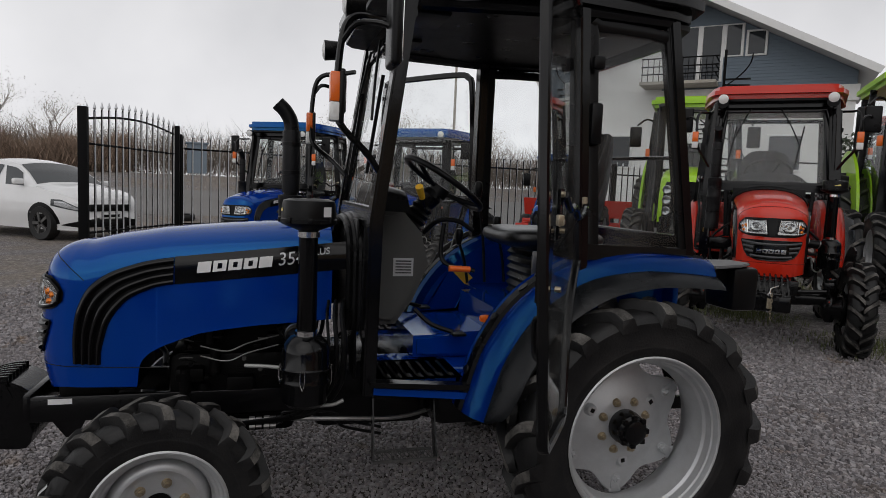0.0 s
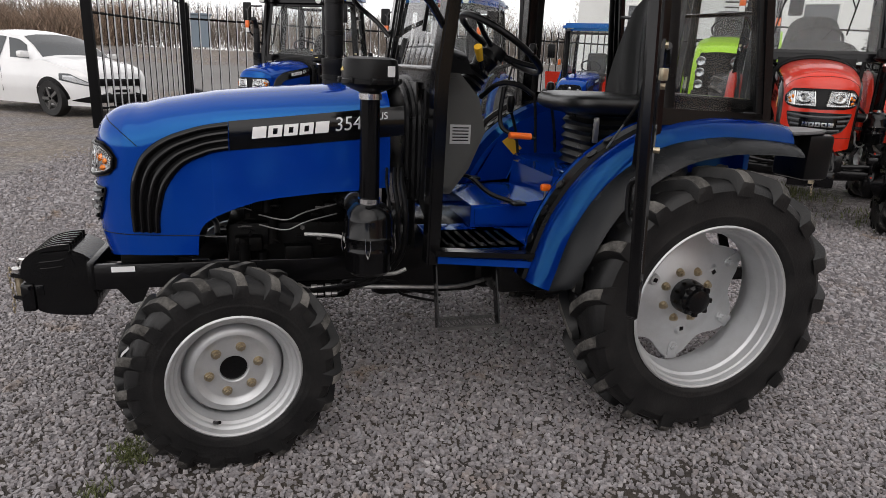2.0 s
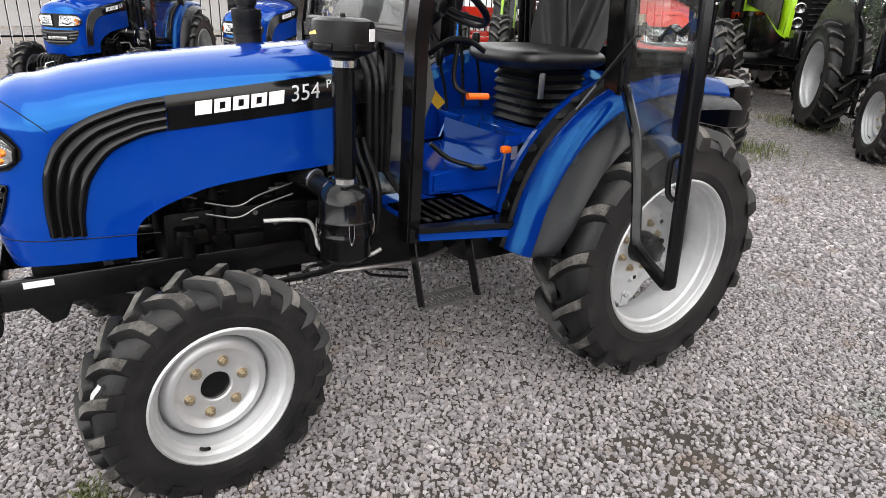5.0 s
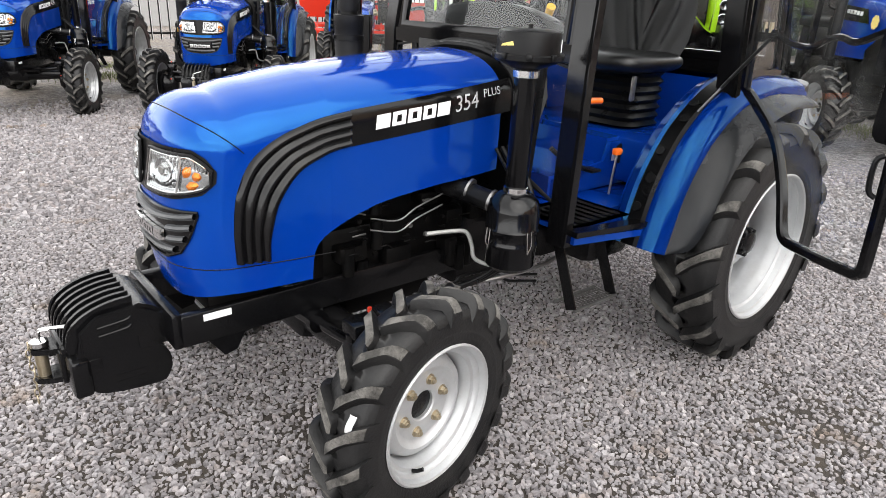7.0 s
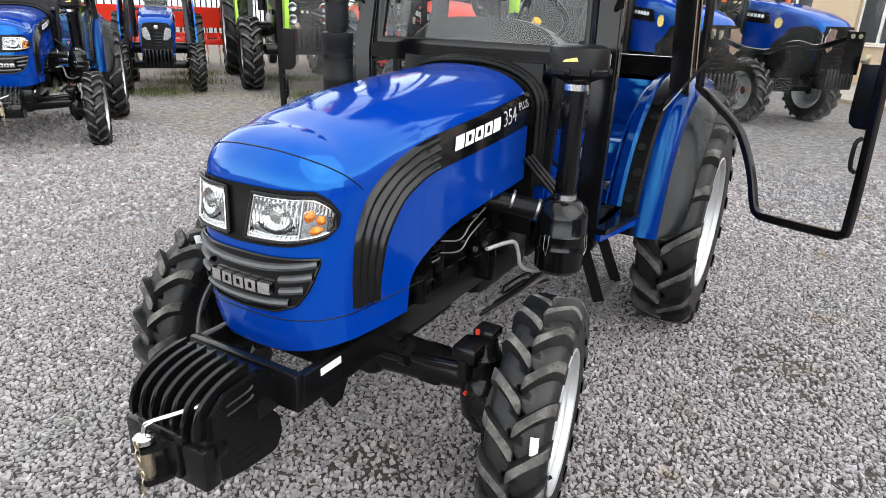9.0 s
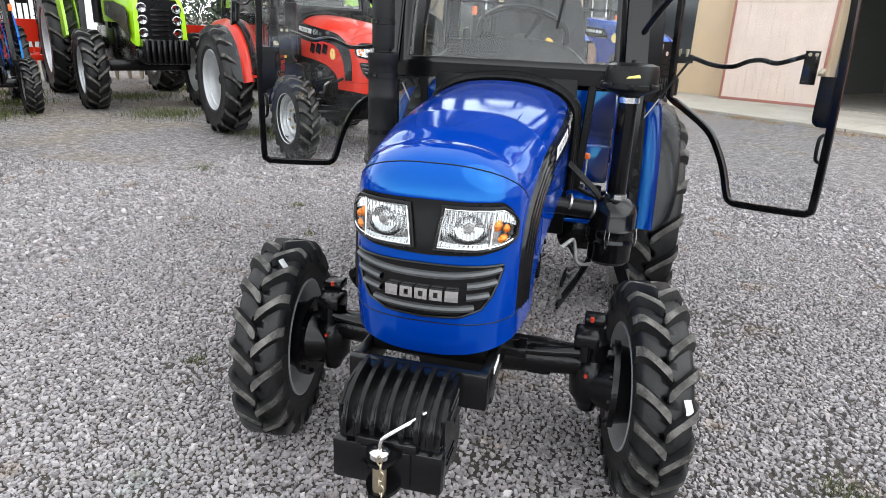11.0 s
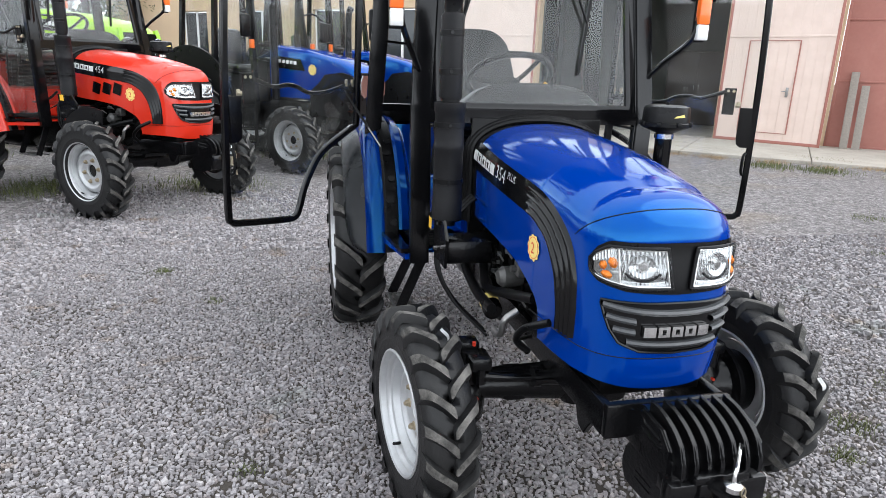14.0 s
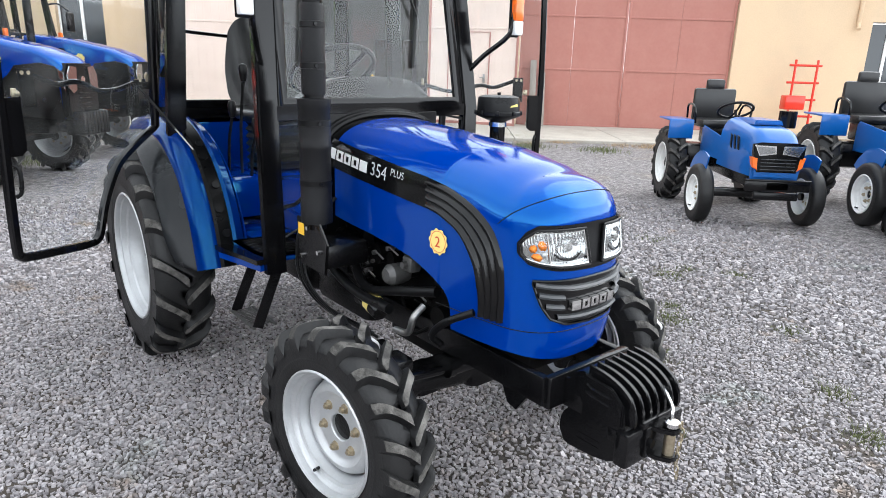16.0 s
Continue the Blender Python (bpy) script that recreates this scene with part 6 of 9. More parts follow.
# ---- ground ----
def gravel_material():
    m = bpy.data.materials.new("gravel")
    m.use_nodes = True
    n, l = m.node_tree.nodes, m.node_tree.links
    b = n["Principled BSDF"]
    b.inputs["Roughness"].default_value = 0.85
    co = n.new("ShaderNodeTexCoord")
    v1, v2, no, br = n.new("ShaderNodeTexVoronoi"), n.new("ShaderNodeTexVoronoi"), n.new("ShaderNodeTexNoise"), n.new("ShaderNodeTexNoise")
    v1.inputs["Scale"].default_value, v2.inputs["Scale"].default_value = 52, 80
    no.inputs["Scale"].default_value, no.inputs["Detail"].default_value = 220, 4
    br.inputs["Scale"].default_value, br.inputs["Detail"].default_value = 0.9, 6
    md = n.new("ShaderNodeTexNoise")
    md.inputs["Scale"].default_value, md.inputs["Detail"].default_value = 11, 8
    for t in (v1, v2, no, br, md):
        l.new(co.outputs["Object"], t.inputs["Vector"])
    r = n.new("ShaderNodeValToRGB")
    e = r.color_ramp.elements
    e[0].position, e[0].color = 0.0, (0.17, 0.158, 0.160, 1)
    e[1].position, e[1].color = 1.0, (0.38, 0.354, 0.352, 1)
    k = e.new(0.5)
    k.color = (0.265, 0.246, 0.248, 1)
    sep = n.new("ShaderNodeSeparateColor")
    l.new(v1.outputs["Color"], sep.inputs["Color"])
    l.new(sep.outputs["Red"], r.inputs["Fac"])
    # darker towards each stone's rim, brown patches where the gravel is thin
    dk = n.new("ShaderNodeMapRange")
    dk.inputs["From Min"].default_value, dk.inputs["From Max"].default_value = 0.25, 0.75
    dk.inputs["To Min"].default_value, dk.inputs["To Max"].default_value = 0.0, 0.65
    l.new(v1.outputs["Distance"], dk.inputs["Value"])
    mx, mb = n.new("ShaderNodeMix"), n.new("ShaderNodeMix")
    mx.data_type = mb.data_type = "RGBA"
    mx.inputs["B"].default_value = (0.05, 0.047, 0.045, 1)
    mb.inputs["B"].default_value = (0.21, 0.170, 0.125, 1)
    l.new(dk.outputs["Result"], mx.inputs["Factor"])
    l.new(r.outputs["Color"], mx.inputs["A"])
    bf = n.new("ShaderNodeMapRange")
    bf.inputs["From Min"].default_value, bf.inputs["From Max"].default_value, bf.inputs["To Max"].default_value = 0.54, 0.76, 0.6
    sy, ry, ay = n.new("ShaderNodeSeparateXYZ"), n.new("ShaderNodeMapRange"), n.new("ShaderNodeMath")
    ry.inputs["From Min"].default_value, ry.inputs["From Max"].default_value = 4.4, 7.4
    ry.inputs["To Min"].default_value, ry.inputs["To Max"].default_value = 0.0, 0.17
    ay.operation = "ADD"
    l.new(co.outputs["Object"], sy.inputs["Vector"])
    l.new(sy.outputs["Y"], ry.inputs["Value"])
    l.new(br.outputs["Fac"], ay.inputs[0])
    l.new(ry.outputs["Result"], ay.inputs[1])
    l.new(ay.outputs["Value"], bf.inputs["Value"])
    l.new(bf.outputs["Result"], mb.inputs["Factor"])
    l.new(mx.outputs["Result"], mb.inputs["A"])
    # uneven spread seen from afar: lighter and darker hand-sized patches
    mr, mm = n.new("ShaderNodeMapRange"), n.new("ShaderNodeVectorMath")
    mr.inputs["From Min"].default_value, mr.inputs["From Max"].default_value = 0.32, 0.68
    mr.inputs["To Min"].default_value, mr.inputs["To Max"].default_value = 0.65, 1.32
    mm.operation = "SCALE"
    v3, s3, r3, m3 = n.new("ShaderNodeTexVoronoi"), n.new("ShaderNodeSeparateColor"), n.new("ShaderNodeMapRange"), n.new("ShaderNodeVectorMath")
    v3.inputs["Scale"].default_value = 21
    r3.inputs["To Min"].default_value, r3.inputs["To Max"].default_value = 0.75, 1.25
    m3.operation = "SCALE"
    l.new(co.outputs["Object"], v3.inputs["Vector"])
    l.new(v3.outputs["Color"], s3.inputs["Color"])
    l.new(s3.outputs["Green"], r3.inputs["Value"])
    l.new(mb.outputs["Result"], m3.inputs[0])
    l.new(r3.outputs["Result"], m3.inputs["Scale"])
    l.new(md.outputs["Fac"], mr.inputs["Value"])
    l.new(m3.outputs["Vector"], mm.inputs[0])
    l.new(mr.outputs["Result"], mm.inputs["Scale"])
    l.new(mm.outputs["Vector"], b.inputs["Base Color"])
    bp, bp2 = n.new("ShaderNodeBump"), n.new("ShaderNodeBump")
    bp.invert = True
    bp.inputs["Strength"].default_value, bp.inputs["Distance"].default_value = 1.0, 0.014
    bp2.inputs["Strength"].default_value, bp2.inputs["Distance"].default_value = 0.4, 0.003
    l.new(v1.outputs["Distance"], bp.inputs["Height"])
    l.new(no.outputs["Fac"], bp2.inputs["Height"])
    l.new(bp.outputs["Normal"], bp2.inputs["Normal"])
    l.new(bp2.outputs["Normal"], b.inputs["Normal"])
    return m


def stone_material():
    m = bpy.data.materials.new("crushed_stone")
    m.use_nodes = True
    n, l = m.node_tree.nodes, m.node_tree.links
    b = n["Principled BSDF"]
    b.inputs["Roughness"].default_value = 0.82
    g, r = n.new("ShaderNodeNewGeometry"), n.new("ShaderNodeValToRGB")
    e = r.color_ramp.elements
    e[0].position, e[0].color = 0.0, (0.17, 0.157, 0.162, 1)
    e[1].position, e[1].color = 1.0, (0.50, 0.466, 0.468, 1)
    for p, c in ((0.08, (0.245, 0.226, 0.234, 1)), (0.30, (0.285, 0.262, 0.270, 1)), (0.38, (0.315, 0.275, 0.268, 1)), (0.45, (0.300, 0.286, 0.300, 1)), (0.62, (0.335, 0.309, 0.317, 1)), (0.74, (0.365, 0.325, 0.322, 1)), (0.80, (0.352, 0.334, 0.346, 1)), (0.95, (0.40, 0.371, 0.379, 1))):
        k = e.new(p)
        k.color = c
    l.new(g.outputs["Random Per Island"], r.inputs["Fac"])
    co, no = n.new("ShaderNodeTexCoord"), n.new("ShaderNodeTexNoise")
    no.inputs["Scale"].default_value, no.inputs["Detail"].default_value = 160, 4
    l.new(co.outputs["Object"], no.inputs["Vector"])
    mx = n.new("ShaderNodeMix")
    mx.data_type, mx.blend_type = "RGBA", "MULTIPLY"
    mx.inputs["Factor"].default_value = 0.5
    l.new(r.outputs["Color"], mx.inputs["A"])
    l.new(no.outputs["Fac"], mx.inputs["B"])
    hs = n.new("ShaderNodeHueSaturation")
    hs.inputs["Saturation"].default_value, hs.inputs["Value"].default_value = 0.85, 1.15
    l.new(mx.outputs["Result"], hs.inputs["Color"])
    # here and there rusty or green-grey patches, a hand across
    last = hs.outputs["Color"]
    for seed, scale, edge, tint in ((0.0, 2.6, 0.60, (0.80, 0.66, 0.50, 1)), (7.3, 1.7, 0.62, (0.82, 0.92, 0.86, 1)), (15.1, 4.5, 0.66, (0.50, 0.43, 0.36, 1))):
        mp, pn, pr, pm = n.new("ShaderNodeMapping"), n.new("ShaderNodeTexNoise"), n.new("ShaderNodeMapRange"), n.new("ShaderNodeMix")
        mp.inputs["Location"].default_value = (seed, seed * 0.7, 0)
        pn.inputs["Scale"].default_value, pn.inputs["Detail"].default_value, pn.inputs["Roughness"].default_value = scale, 5, 0.65
        pr.inputs["From Min"].default_value, pr.inputs["From Max"].default_value, pr.inputs["To Max"].default_value = edge, edge + 0.10, 0.85
        pm.data_type, pm.blend_type = "RGBA", "MULTIPLY"
        pm.inputs["B"].default_value = tint
        l.new(co.outputs["Object"], mp.inputs["Vector"])
        l.new(mp.outputs["Vector"], pn.inputs["Vector"])
        l.new(pn.outputs["Fac"], pr.inputs["Value"])
        l.new(pr.outputs["Result"], pm.inputs["Factor"])
        l.new(last, pm.inputs["A"])
        last = pm.outputs["Result"]
    l.new(last, b.inputs["Base Color"])
    return m


def ground_height(x, y):
    """Flat yard; beyond the fence the land climbs to a low bank."""
    q = min(1.0, max(0.0, (y - 17.0) / 16.0))
    return 1.7 * q * q * (3 - 2 * q)


GRAVEL, STONE = gravel_material(), stone_material()
bm = bmesh.new()
steps = [-600, -200, -80, -40, -20, -10, 0, 10, 17, 19, 21, 23, 25, 27, 29, 31, 33, 40, 80, 200, 600]
gv = [[bm.verts.new((x, y, ground_height(x, y))) for y in steps] for x in steps]
for i in range(len(steps) - 1):
    for j in range(len(steps) - 1):
        bm.faces.new((gv[i][j], gv[i + 1][j], gv[i + 1][j + 1], gv[i][j + 1]))
ground = one_mesh("ground", bm, GRAVEL, "wide grey crushed-stone yard", "ground", kind="structure")


# places where the gravel is thin and the soil shows: x, y, radius
BARE = [(0.88, -2.73, 0.28), (0.26, -1.88, 0.30), (0.59, -3.3, 0.25), (-0.01, -2.59, 0.30), (-0.88, -1.38, 0.26), (0.21, -3.74, 0.35), (0.13, -1.40, 0.28), (0.49, -1.97, 0.25), (0.2, 1.26, 0.13), (0.79, 1.53, 0.12), (2.04, 2.47, 0.20), (2.81, 2.08, 0.16), (-0.09, -0.10, 0.12), (-0.44, -0.04, 0.10), (0.16, 4.41, 0.6), (-0.25, 3.6, 0.4), (1.5, -1.25, 0.35), (-0.3, -0.75, 0.2)]


def stones(name, x0, x1, y0, y1, pitch, seed, label, fade=()):
    """Loose angular stones lying over the yard, as one mesh."""
    sides = 4
    rng = np.random.default_rng(seed)
    nx, ny = int((x1 - x0) / pitch), int((y1 - y0) / pitch)
    gx, gy = np.meshgrid(np.arange(nx), np.arange(ny), indexing="ij")
    n = nx * ny
    px = x0 + (gx.ravel() + 0.5 * (gy.ravel() % 2) + rng.uniform(-0.15, 0.65, n)) * pitch
    py = y0 + (gy.ravel() + rng.uniform(-0.15, 0.65, n)) * pitch
    for axis, edge, width in fade:
        # thinning out towards the outer edge
        keep = np.abs((px, py)[axis] - edge) > width * rng.uniform(0, 1, n) ** 1.4
        px, py, n = px[keep], py[keep], int(keep.sum())
    gone = 0.07 * np.clip((-0.3 - py) / 1.2, 0, 1)
    for bx, by, br in BARE:
        gone = np.maximum(gone, 0.36 * np.exp(-((px - bx) ** 2 + (py - by) ** 2) / br ** 2))
    keep = rng.random(n) > gone
    px, py, n = px[keep], py[keep], int(keep.sum())
    size = pitch * rng.uniform(0.50, 0.80, n) * np.where(rng.random(n) > 0.985, 1.4, 1.0)
    # an uneven polygon below, a smaller one above
    ring = (np.arange(sides)[None] + rng.uniform(-0.3, 0.3, (n, sides))) * (2 * math.pi / sides)
    reach = rng.uniform(0.78, 1.15, (n, sides))
    lid = rng.uniform(0.68, 0.98, (n, sides))
    bx, by = np.cos(ring) * reach, np.sin(ring) * reach
    v = np.stack([np.concatenate([bx, bx * lid], 1), np.concatenate([by, by * lid], 1), np.concatenate([np.full((n, sides), -0.7), rng.uniform(0.32, 0.78, (n, sides))], 1)], -1)
    a, tx, ty = rng.uniform(0, 6.283, n), rng.normal(0, 0.26, n), rng.normal(0, 0.26, n)
    ca, sa = np.cos(a)[:, None], np.sin(a)[:, None]
    stretch = rng.uniform(0.8, 1.4, n)[:, None]
    x, y = v[:, :, 0] * stretch, v[:, :, 1]
    X, Y = ca * x - sa * y, sa * x + ca * y
    Z = v[:, :, 2] + tx[:, None] * X + ty[:, None] * Y
    co = np.stack([px[:, None] + X * size[:, None], py[:, None] + Y * size[:, None], Z * size[:, None] + size[:, None] * 0.25 + rng.uniform(-0.34, 0.42, n)[:, None] * pitch], -1)
    # sides and top, no underside
    loops = [k for q in range(sides) for k in (q, (q + 1) % sides, sides + (q + 1) % sides, sides + q)] + list(range(sides, 2 * sides))
    starts = [4 * q for q in range(sides)] + [4 * sides]
    faces = (np.arange(n)[:, None] * 2 * sides + np.array(loops)[None]).reshape(-1)
    me = bpy.data.meshes.new(name)
    me.vertices.add(n * 2 * sides)
    me.vertices.foreach_set("co", co.ravel().astype(np.float32))
    nf = n * (sides + 1)
    me.loops.add(len(faces))
    me.loops.foreach_set("vertex_index", faces.astype(np.int32))
    me.polygons.add(nf)
    me.polygons.foreach_set("loop_start", (np.arange(n)[:, None] * len(loops) + np.array(starts)[None]).reshape(-1).astype(np.int32))
    me.polygons.foreach_set("use_smooth", np.zeros(nf, bool))
    me.materials.append(STONE)
    me.update()
    me.validate()
    return tagged(new(name, me), label, "gravel", kind="stuff")


# brownish fines between the stones, coloured dark to paint the shade in the gaps
GAP_SHADE = mat("gap_shade_fines", (0.040, 0.034, 0.030), 0.9, 0, 0.4, 140, 0.6, 200, (0.085, 0.066, 0.046), 0.6, 5)
bm = bmesh.new()


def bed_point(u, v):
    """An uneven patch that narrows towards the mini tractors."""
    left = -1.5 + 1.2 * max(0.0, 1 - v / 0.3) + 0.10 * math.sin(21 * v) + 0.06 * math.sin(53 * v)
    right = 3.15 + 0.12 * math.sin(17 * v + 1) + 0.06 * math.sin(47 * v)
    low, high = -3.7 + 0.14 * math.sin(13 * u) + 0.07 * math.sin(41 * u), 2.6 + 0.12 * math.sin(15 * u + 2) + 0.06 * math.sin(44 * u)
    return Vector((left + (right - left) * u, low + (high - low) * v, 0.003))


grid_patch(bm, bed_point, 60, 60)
one_mesh("gravel_bed", bm, GAP_SHADE, "stone dust under the loose gravel, darkened as shade between stones", "ground", kind="structure")
stones("gravel_stones", -2.15, 3.3, -2.3, 2.8, 0.0165, 3, "loose grey crushed stones covering the yard", ((0, -2.15, 0.9),))
stones("gravel_stones", 3.3, 6.4, -3.5, 3.8, 0.0275, 4, "loose grey crushed stones farther off", ((0, 6.4, 1.8), (1, -3.5, 0.9), (1, 3.8, 0.9)))
stones("gravel_stones", -2.7, 3.5, 2.8, 7.8, 0.0285, 5, "loose grey crushed stones farther off", ((1, 7.8, 3.4), (0, -2.7, 0.9)))
stones("gravel_stones", -1.5, 3.3, -5.2, -2.3, 0.0258, 6, "loose grey crushed stones farther off", ((1, -5.2, 1.7), (0, -1.5, 0.9)))



# ---- the tractor that the walk goes round ----
main = tractor("compact_tractor", "blue compact cab tractor with both glass doors open, on gravel", "blue", "354", 65.0, steer=9.0)


def gear_badge(t, x, z, side, r):
    """A yellow gear-shaped sticker with a red 2."""
    pts = []
    for k in range(40):
        a = k * math.tau / 40
        q = r * (1.0 if k % 4 in (0, 1) else 0.9)
        pts.append((q * math.cos(a), q * math.sin(a)))
    bm = bmesh.new()
    c = bm.verts.new(flank(x, z, side, 0.004))
    ring = [bm.verts.new(flank(x + a, z + b, side, 0.004)) for a, b in pts]
    for k in range(40):
        bm.faces.new((c, ring[k], ring[(k + 1) % 40]))
    badge = part("badge", bm, M["pale_yellow"], t, "yellow gear-shaped sticker with a red 2")
    bm = bmesh.new()
    tube(bm, [flank(x + 0.78 * r * math.cos(k * math.tau / 30), z + 0.78 * r * math.sin(k * math.tau / 30), side, 0.004) for k in range(31)], 0.0012, 5, 1, curved=False)
    part("ring", bm, M["red_print"], badge)
    me = text_mesh("2", r * 1.15)
    for v in me.vertices:
        v.co = flank(x + side * -1 * (v.co.x - 0.3 * r) , z + v.co.y - 0.40 * r, side, 0.006)
    me.materials.append(M["red_print"])
    part("figure", me, None, badge)


gear_badge(main, -0.035, 0.938, 1, 0.047)
for name, spot, turn in (("tyre_tag", (-0.285, -0.755, 0.478), 20), ("tyre_tag", (-0.14, 0.59, 0.69), 70)):
    bm = bmesh.new()
    grid_patch(bm, lambda u, v: Vector((0.045 * (u - 0.5), 0.022 * (v - 0.5), 0.004 * math.sin(u * 5) + 0.003 * math.sin(v * 4))), 6, 3)
    bmesh.ops.solidify(bm, geom=list(bm.faces), thickness=0.0008)
    part(name, bm, M["white"], main, "torn white paper tag on the tyre", m=pose(*spot, 0, -60, turn))


# ---- other machines in the yard ----
def utility_tractor(name, label, paint, style, m=None, group="", hub_paint="silver"):
    """A larger cab tractor with a boxy bonnet. style: 'round' has six round lamps, 'mask' a dark mask with upright lamps, 'sleek' slanted lamps."""
    t = thing(name, label, "tractor", group, m)
    P = M[paint]
    trim = M["satin"] if style == "sleek" else P
    roof_z = 2.80 if style == "sleek" else 2.44
    sleek = style == "sleek"
    nose = -0.84 if sleek else -0.70
    top = [(-0.84, 1.40), (-0.76, 1.48), (-0.5, 1.58), (0.1, 1.70), (0.72, 1.76)] if sleek else [(-0.70, 1.30), (-0.62, 1.37), (-0.4, 1.43), (0.1, 1.50), (0.72, 1.55)]
    bm = bmesh.new()

    def skin_at(u, v):
        x = nose + (0.74 - nose) * u
        w = 0.29 + 0.03 * u - 0.05 * max(0, 1 - u * 9) ** 2
        zt = lerp_table(top, x)
        zb = 1.02 - 0.26 * max(0, 1 - u * 2.2)
        a = (v - 0.5) * 2
        k = min(1, abs(a) * 1.0)
        if k < 0.55:
            q = k / 0.55 * radians(90)
            yy, z = w * math.sin(q) ** 0.75, zt - 0.10 * (1 - math.cos(q) ** 0.6)
        else:
            yy, z = w + 0.01 * math.sin((k - 0.55) / 0.45 * math.pi), (zt - 0.10) + (zb - zt + 0.10) * (k - 0.55) / 0.45
        return Vector((x, math.copysign(yy, a), z))

    grid_patch(bm, skin_at, 26, 40)
    part("bonnet", bm, P, t)
    bm = bmesh.new()
    mask = [(-0.27, 0.80), (-0.25, 1.20), (-0.20, 1.29), (0.20, 1.29), (0.25, 1.20), (0.27, 0.80), (0.2, 0.74), (-0.2, 0.74)]
    if sleek:
        mask = [(-0.29, 0.80), (-0.28, 1.24), (-0.22, 1.40), (0.22, 1.40), (0.28, 1.24), (0.29, 0.80), (0.2, 0.72), (-0.2, 0.72)]
    slab(bm, mask, 0.10, Matrix.Translation((nose, 0, 0)) @ Matrix.Rotation(radians(90), 4, "Z") @ Matrix.Rotation(radians(90), 4, "X"), 0.02)
    grille = part("grille", bm, M["satin"], t, "dark front grille with lamps")
    for k in range(7):
        bm = bmesh.new()
        box(bm, (nose - 0.056, 0, 0.84 + 0.055 * k), (0.016, 0.20, 0.018), 0.004)
        part("rib", bm, M["black"], grille)
    if style == "round":
        lamps = [(s * 0.19, z, 0.055) for s in (-1, 1) for z in (0.92, 1.06, 1.19)]
        for y, z, r in lamps:
            bm = bmesh.new()
            lathe(bm, [(r, 0.0), (r, 0.03), (r * 0.85, 0.035), (r * 0.8, 0.02), (0, 0.012)], 20, "X")
            part("round_lamp", bm, M["reflector"], grille, m=pose(-0.748, y, z, 0, 0, 180))
        bm = bmesh.new()
        for s in (-1, 1):
            flat_bar(bm, [(-0.765, s * 0.265, 0.78), (-0.765, s * 0.262, 0.95), (-0.75, s * 0.255, 1.15), (-0.70, s * 0.23, 1.33)], 0.05, 0.03, axis=(1, 0, 0))
        part("mask_trim", bm, P, grille)
    else:
        for s in (-1, 1):
            bm = bmesh.new()
            shape = [(0.10, 1.00), (0.17, 1.0), (0.235, 1.06), (0.24, 1.20), (0.16, 1.22), (0.12, 1.12)] if style == "mask" else [(0.13, 1.10), (0.20, 1.06), (0.27, 1.12), (0.275, 1.27), (0.22, 1.37), (0.10, 1.36)]
            slab(bm, [(s * a, b) for a, b in shape], 0.02, Matrix.Translation((nose - 0.057, 0, 0)) @ Matrix.Rotation(radians(90), 4, "Z") @ Matrix.Rotation(radians(90), 4, "X"), 0.004)
            part("headlight", bm, M["reflector"], grille)
            if sleek:
                # the lamp wraps round onto the side, with a dark bar across it
                bm = bmesh.new()
                slab(bm, [(-0.875, 1.10), (-0.74, 1.20), (-0.66, 1.36), (-0.72, 1.38), (-0.875, 1.30)], 0.02, Matrix.Translation((0, s * 0.297, 0)) @ Matrix.Rotation(radians(90), 4, "X"), 0.006)
                wing = part("side_headlight", bm, M["reflector"], grille)
                bm = bmesh.new()
                flat_bar(bm, [(-0.86, s * 0.309, 1.19), (-0.72, s * 0.309, 1.30)], 0.022, 0.010, axis=(0, 1, 0), curved=False)
                part("lamp_bar", bm, M["satin"], wing)
        bm = bmesh.new()
        lathe(bm, [(0.035, 0.0), (0.035, 0.012), (0.0, 0.014)], 20, "X")
        part("badge", bm, M["chrome"], grille, m=pose(nose - 0.052, 0, 1.22, 0, 0, 180))
        bm = bmesh.new()
        box(bm, (-0.73, 0, 0.74), (0.07, 0.56, 0.07), 0.02)
        part("bumper_trim", bm, P if style == "mask" else M["satin"], t)
    for s in (-1, 1):
        bm = bmesh.new()
        vent = [(-0.84, 0.76), (-0.05, 0.80), (-0.02, 1.12), (-0.22, 1.26), (-0.30, 1.36), (-0.62, 1.40), (-0.80, 1.36)] if sleek else [(-0.66, 0.84), (-0.2, 1.0), (0.30, 1.06), (0.60, 1.10), (0.58, 1.27), (0.0, 1.26), (-0.5, 1.20), (-0.64, 1.14)] if style == "round" else [(-0.55, 1.08), (0.1, 1.12), (0.1, 1.30), (-0.5, 1.24)]
        slab(bm, vent, 0.012, Matrix.Translation((0, s * 0.322, 0)) @ Matrix.Rotation(radians(90), 4, "X"), 0.003)
        part("side_vent", bm, M["satin"], t)
        bm = bmesh.new()
        up = 0.12 if sleek else 0.0
        slab(bm, [(0.06 if sleek else 0.14, 1.28 + up), (0.70, 1.32 + up), (0.70, 1.44 + up * 1.4), (0.14, 1.40 + up * 1.3)], 0.010, Matrix.Translation((0, s * 0.325, 0)) @ Matrix.Rotation(radians(90), 4, "X"), 0.002)
        band = part("name_band", bm, M["black"], t)
        for k in range(5):
            bm = bmesh.new()
            box(bm, (0.24 + 0.075 * k, s * 0.332, 1.367 + up * 1.15 + 0.006 * k), (0.055, 0.004, 0.045), 0.001)
            part("name_block", bm, M["white"], band)
    # frame, engine and weights
    bm = bmesh.new()
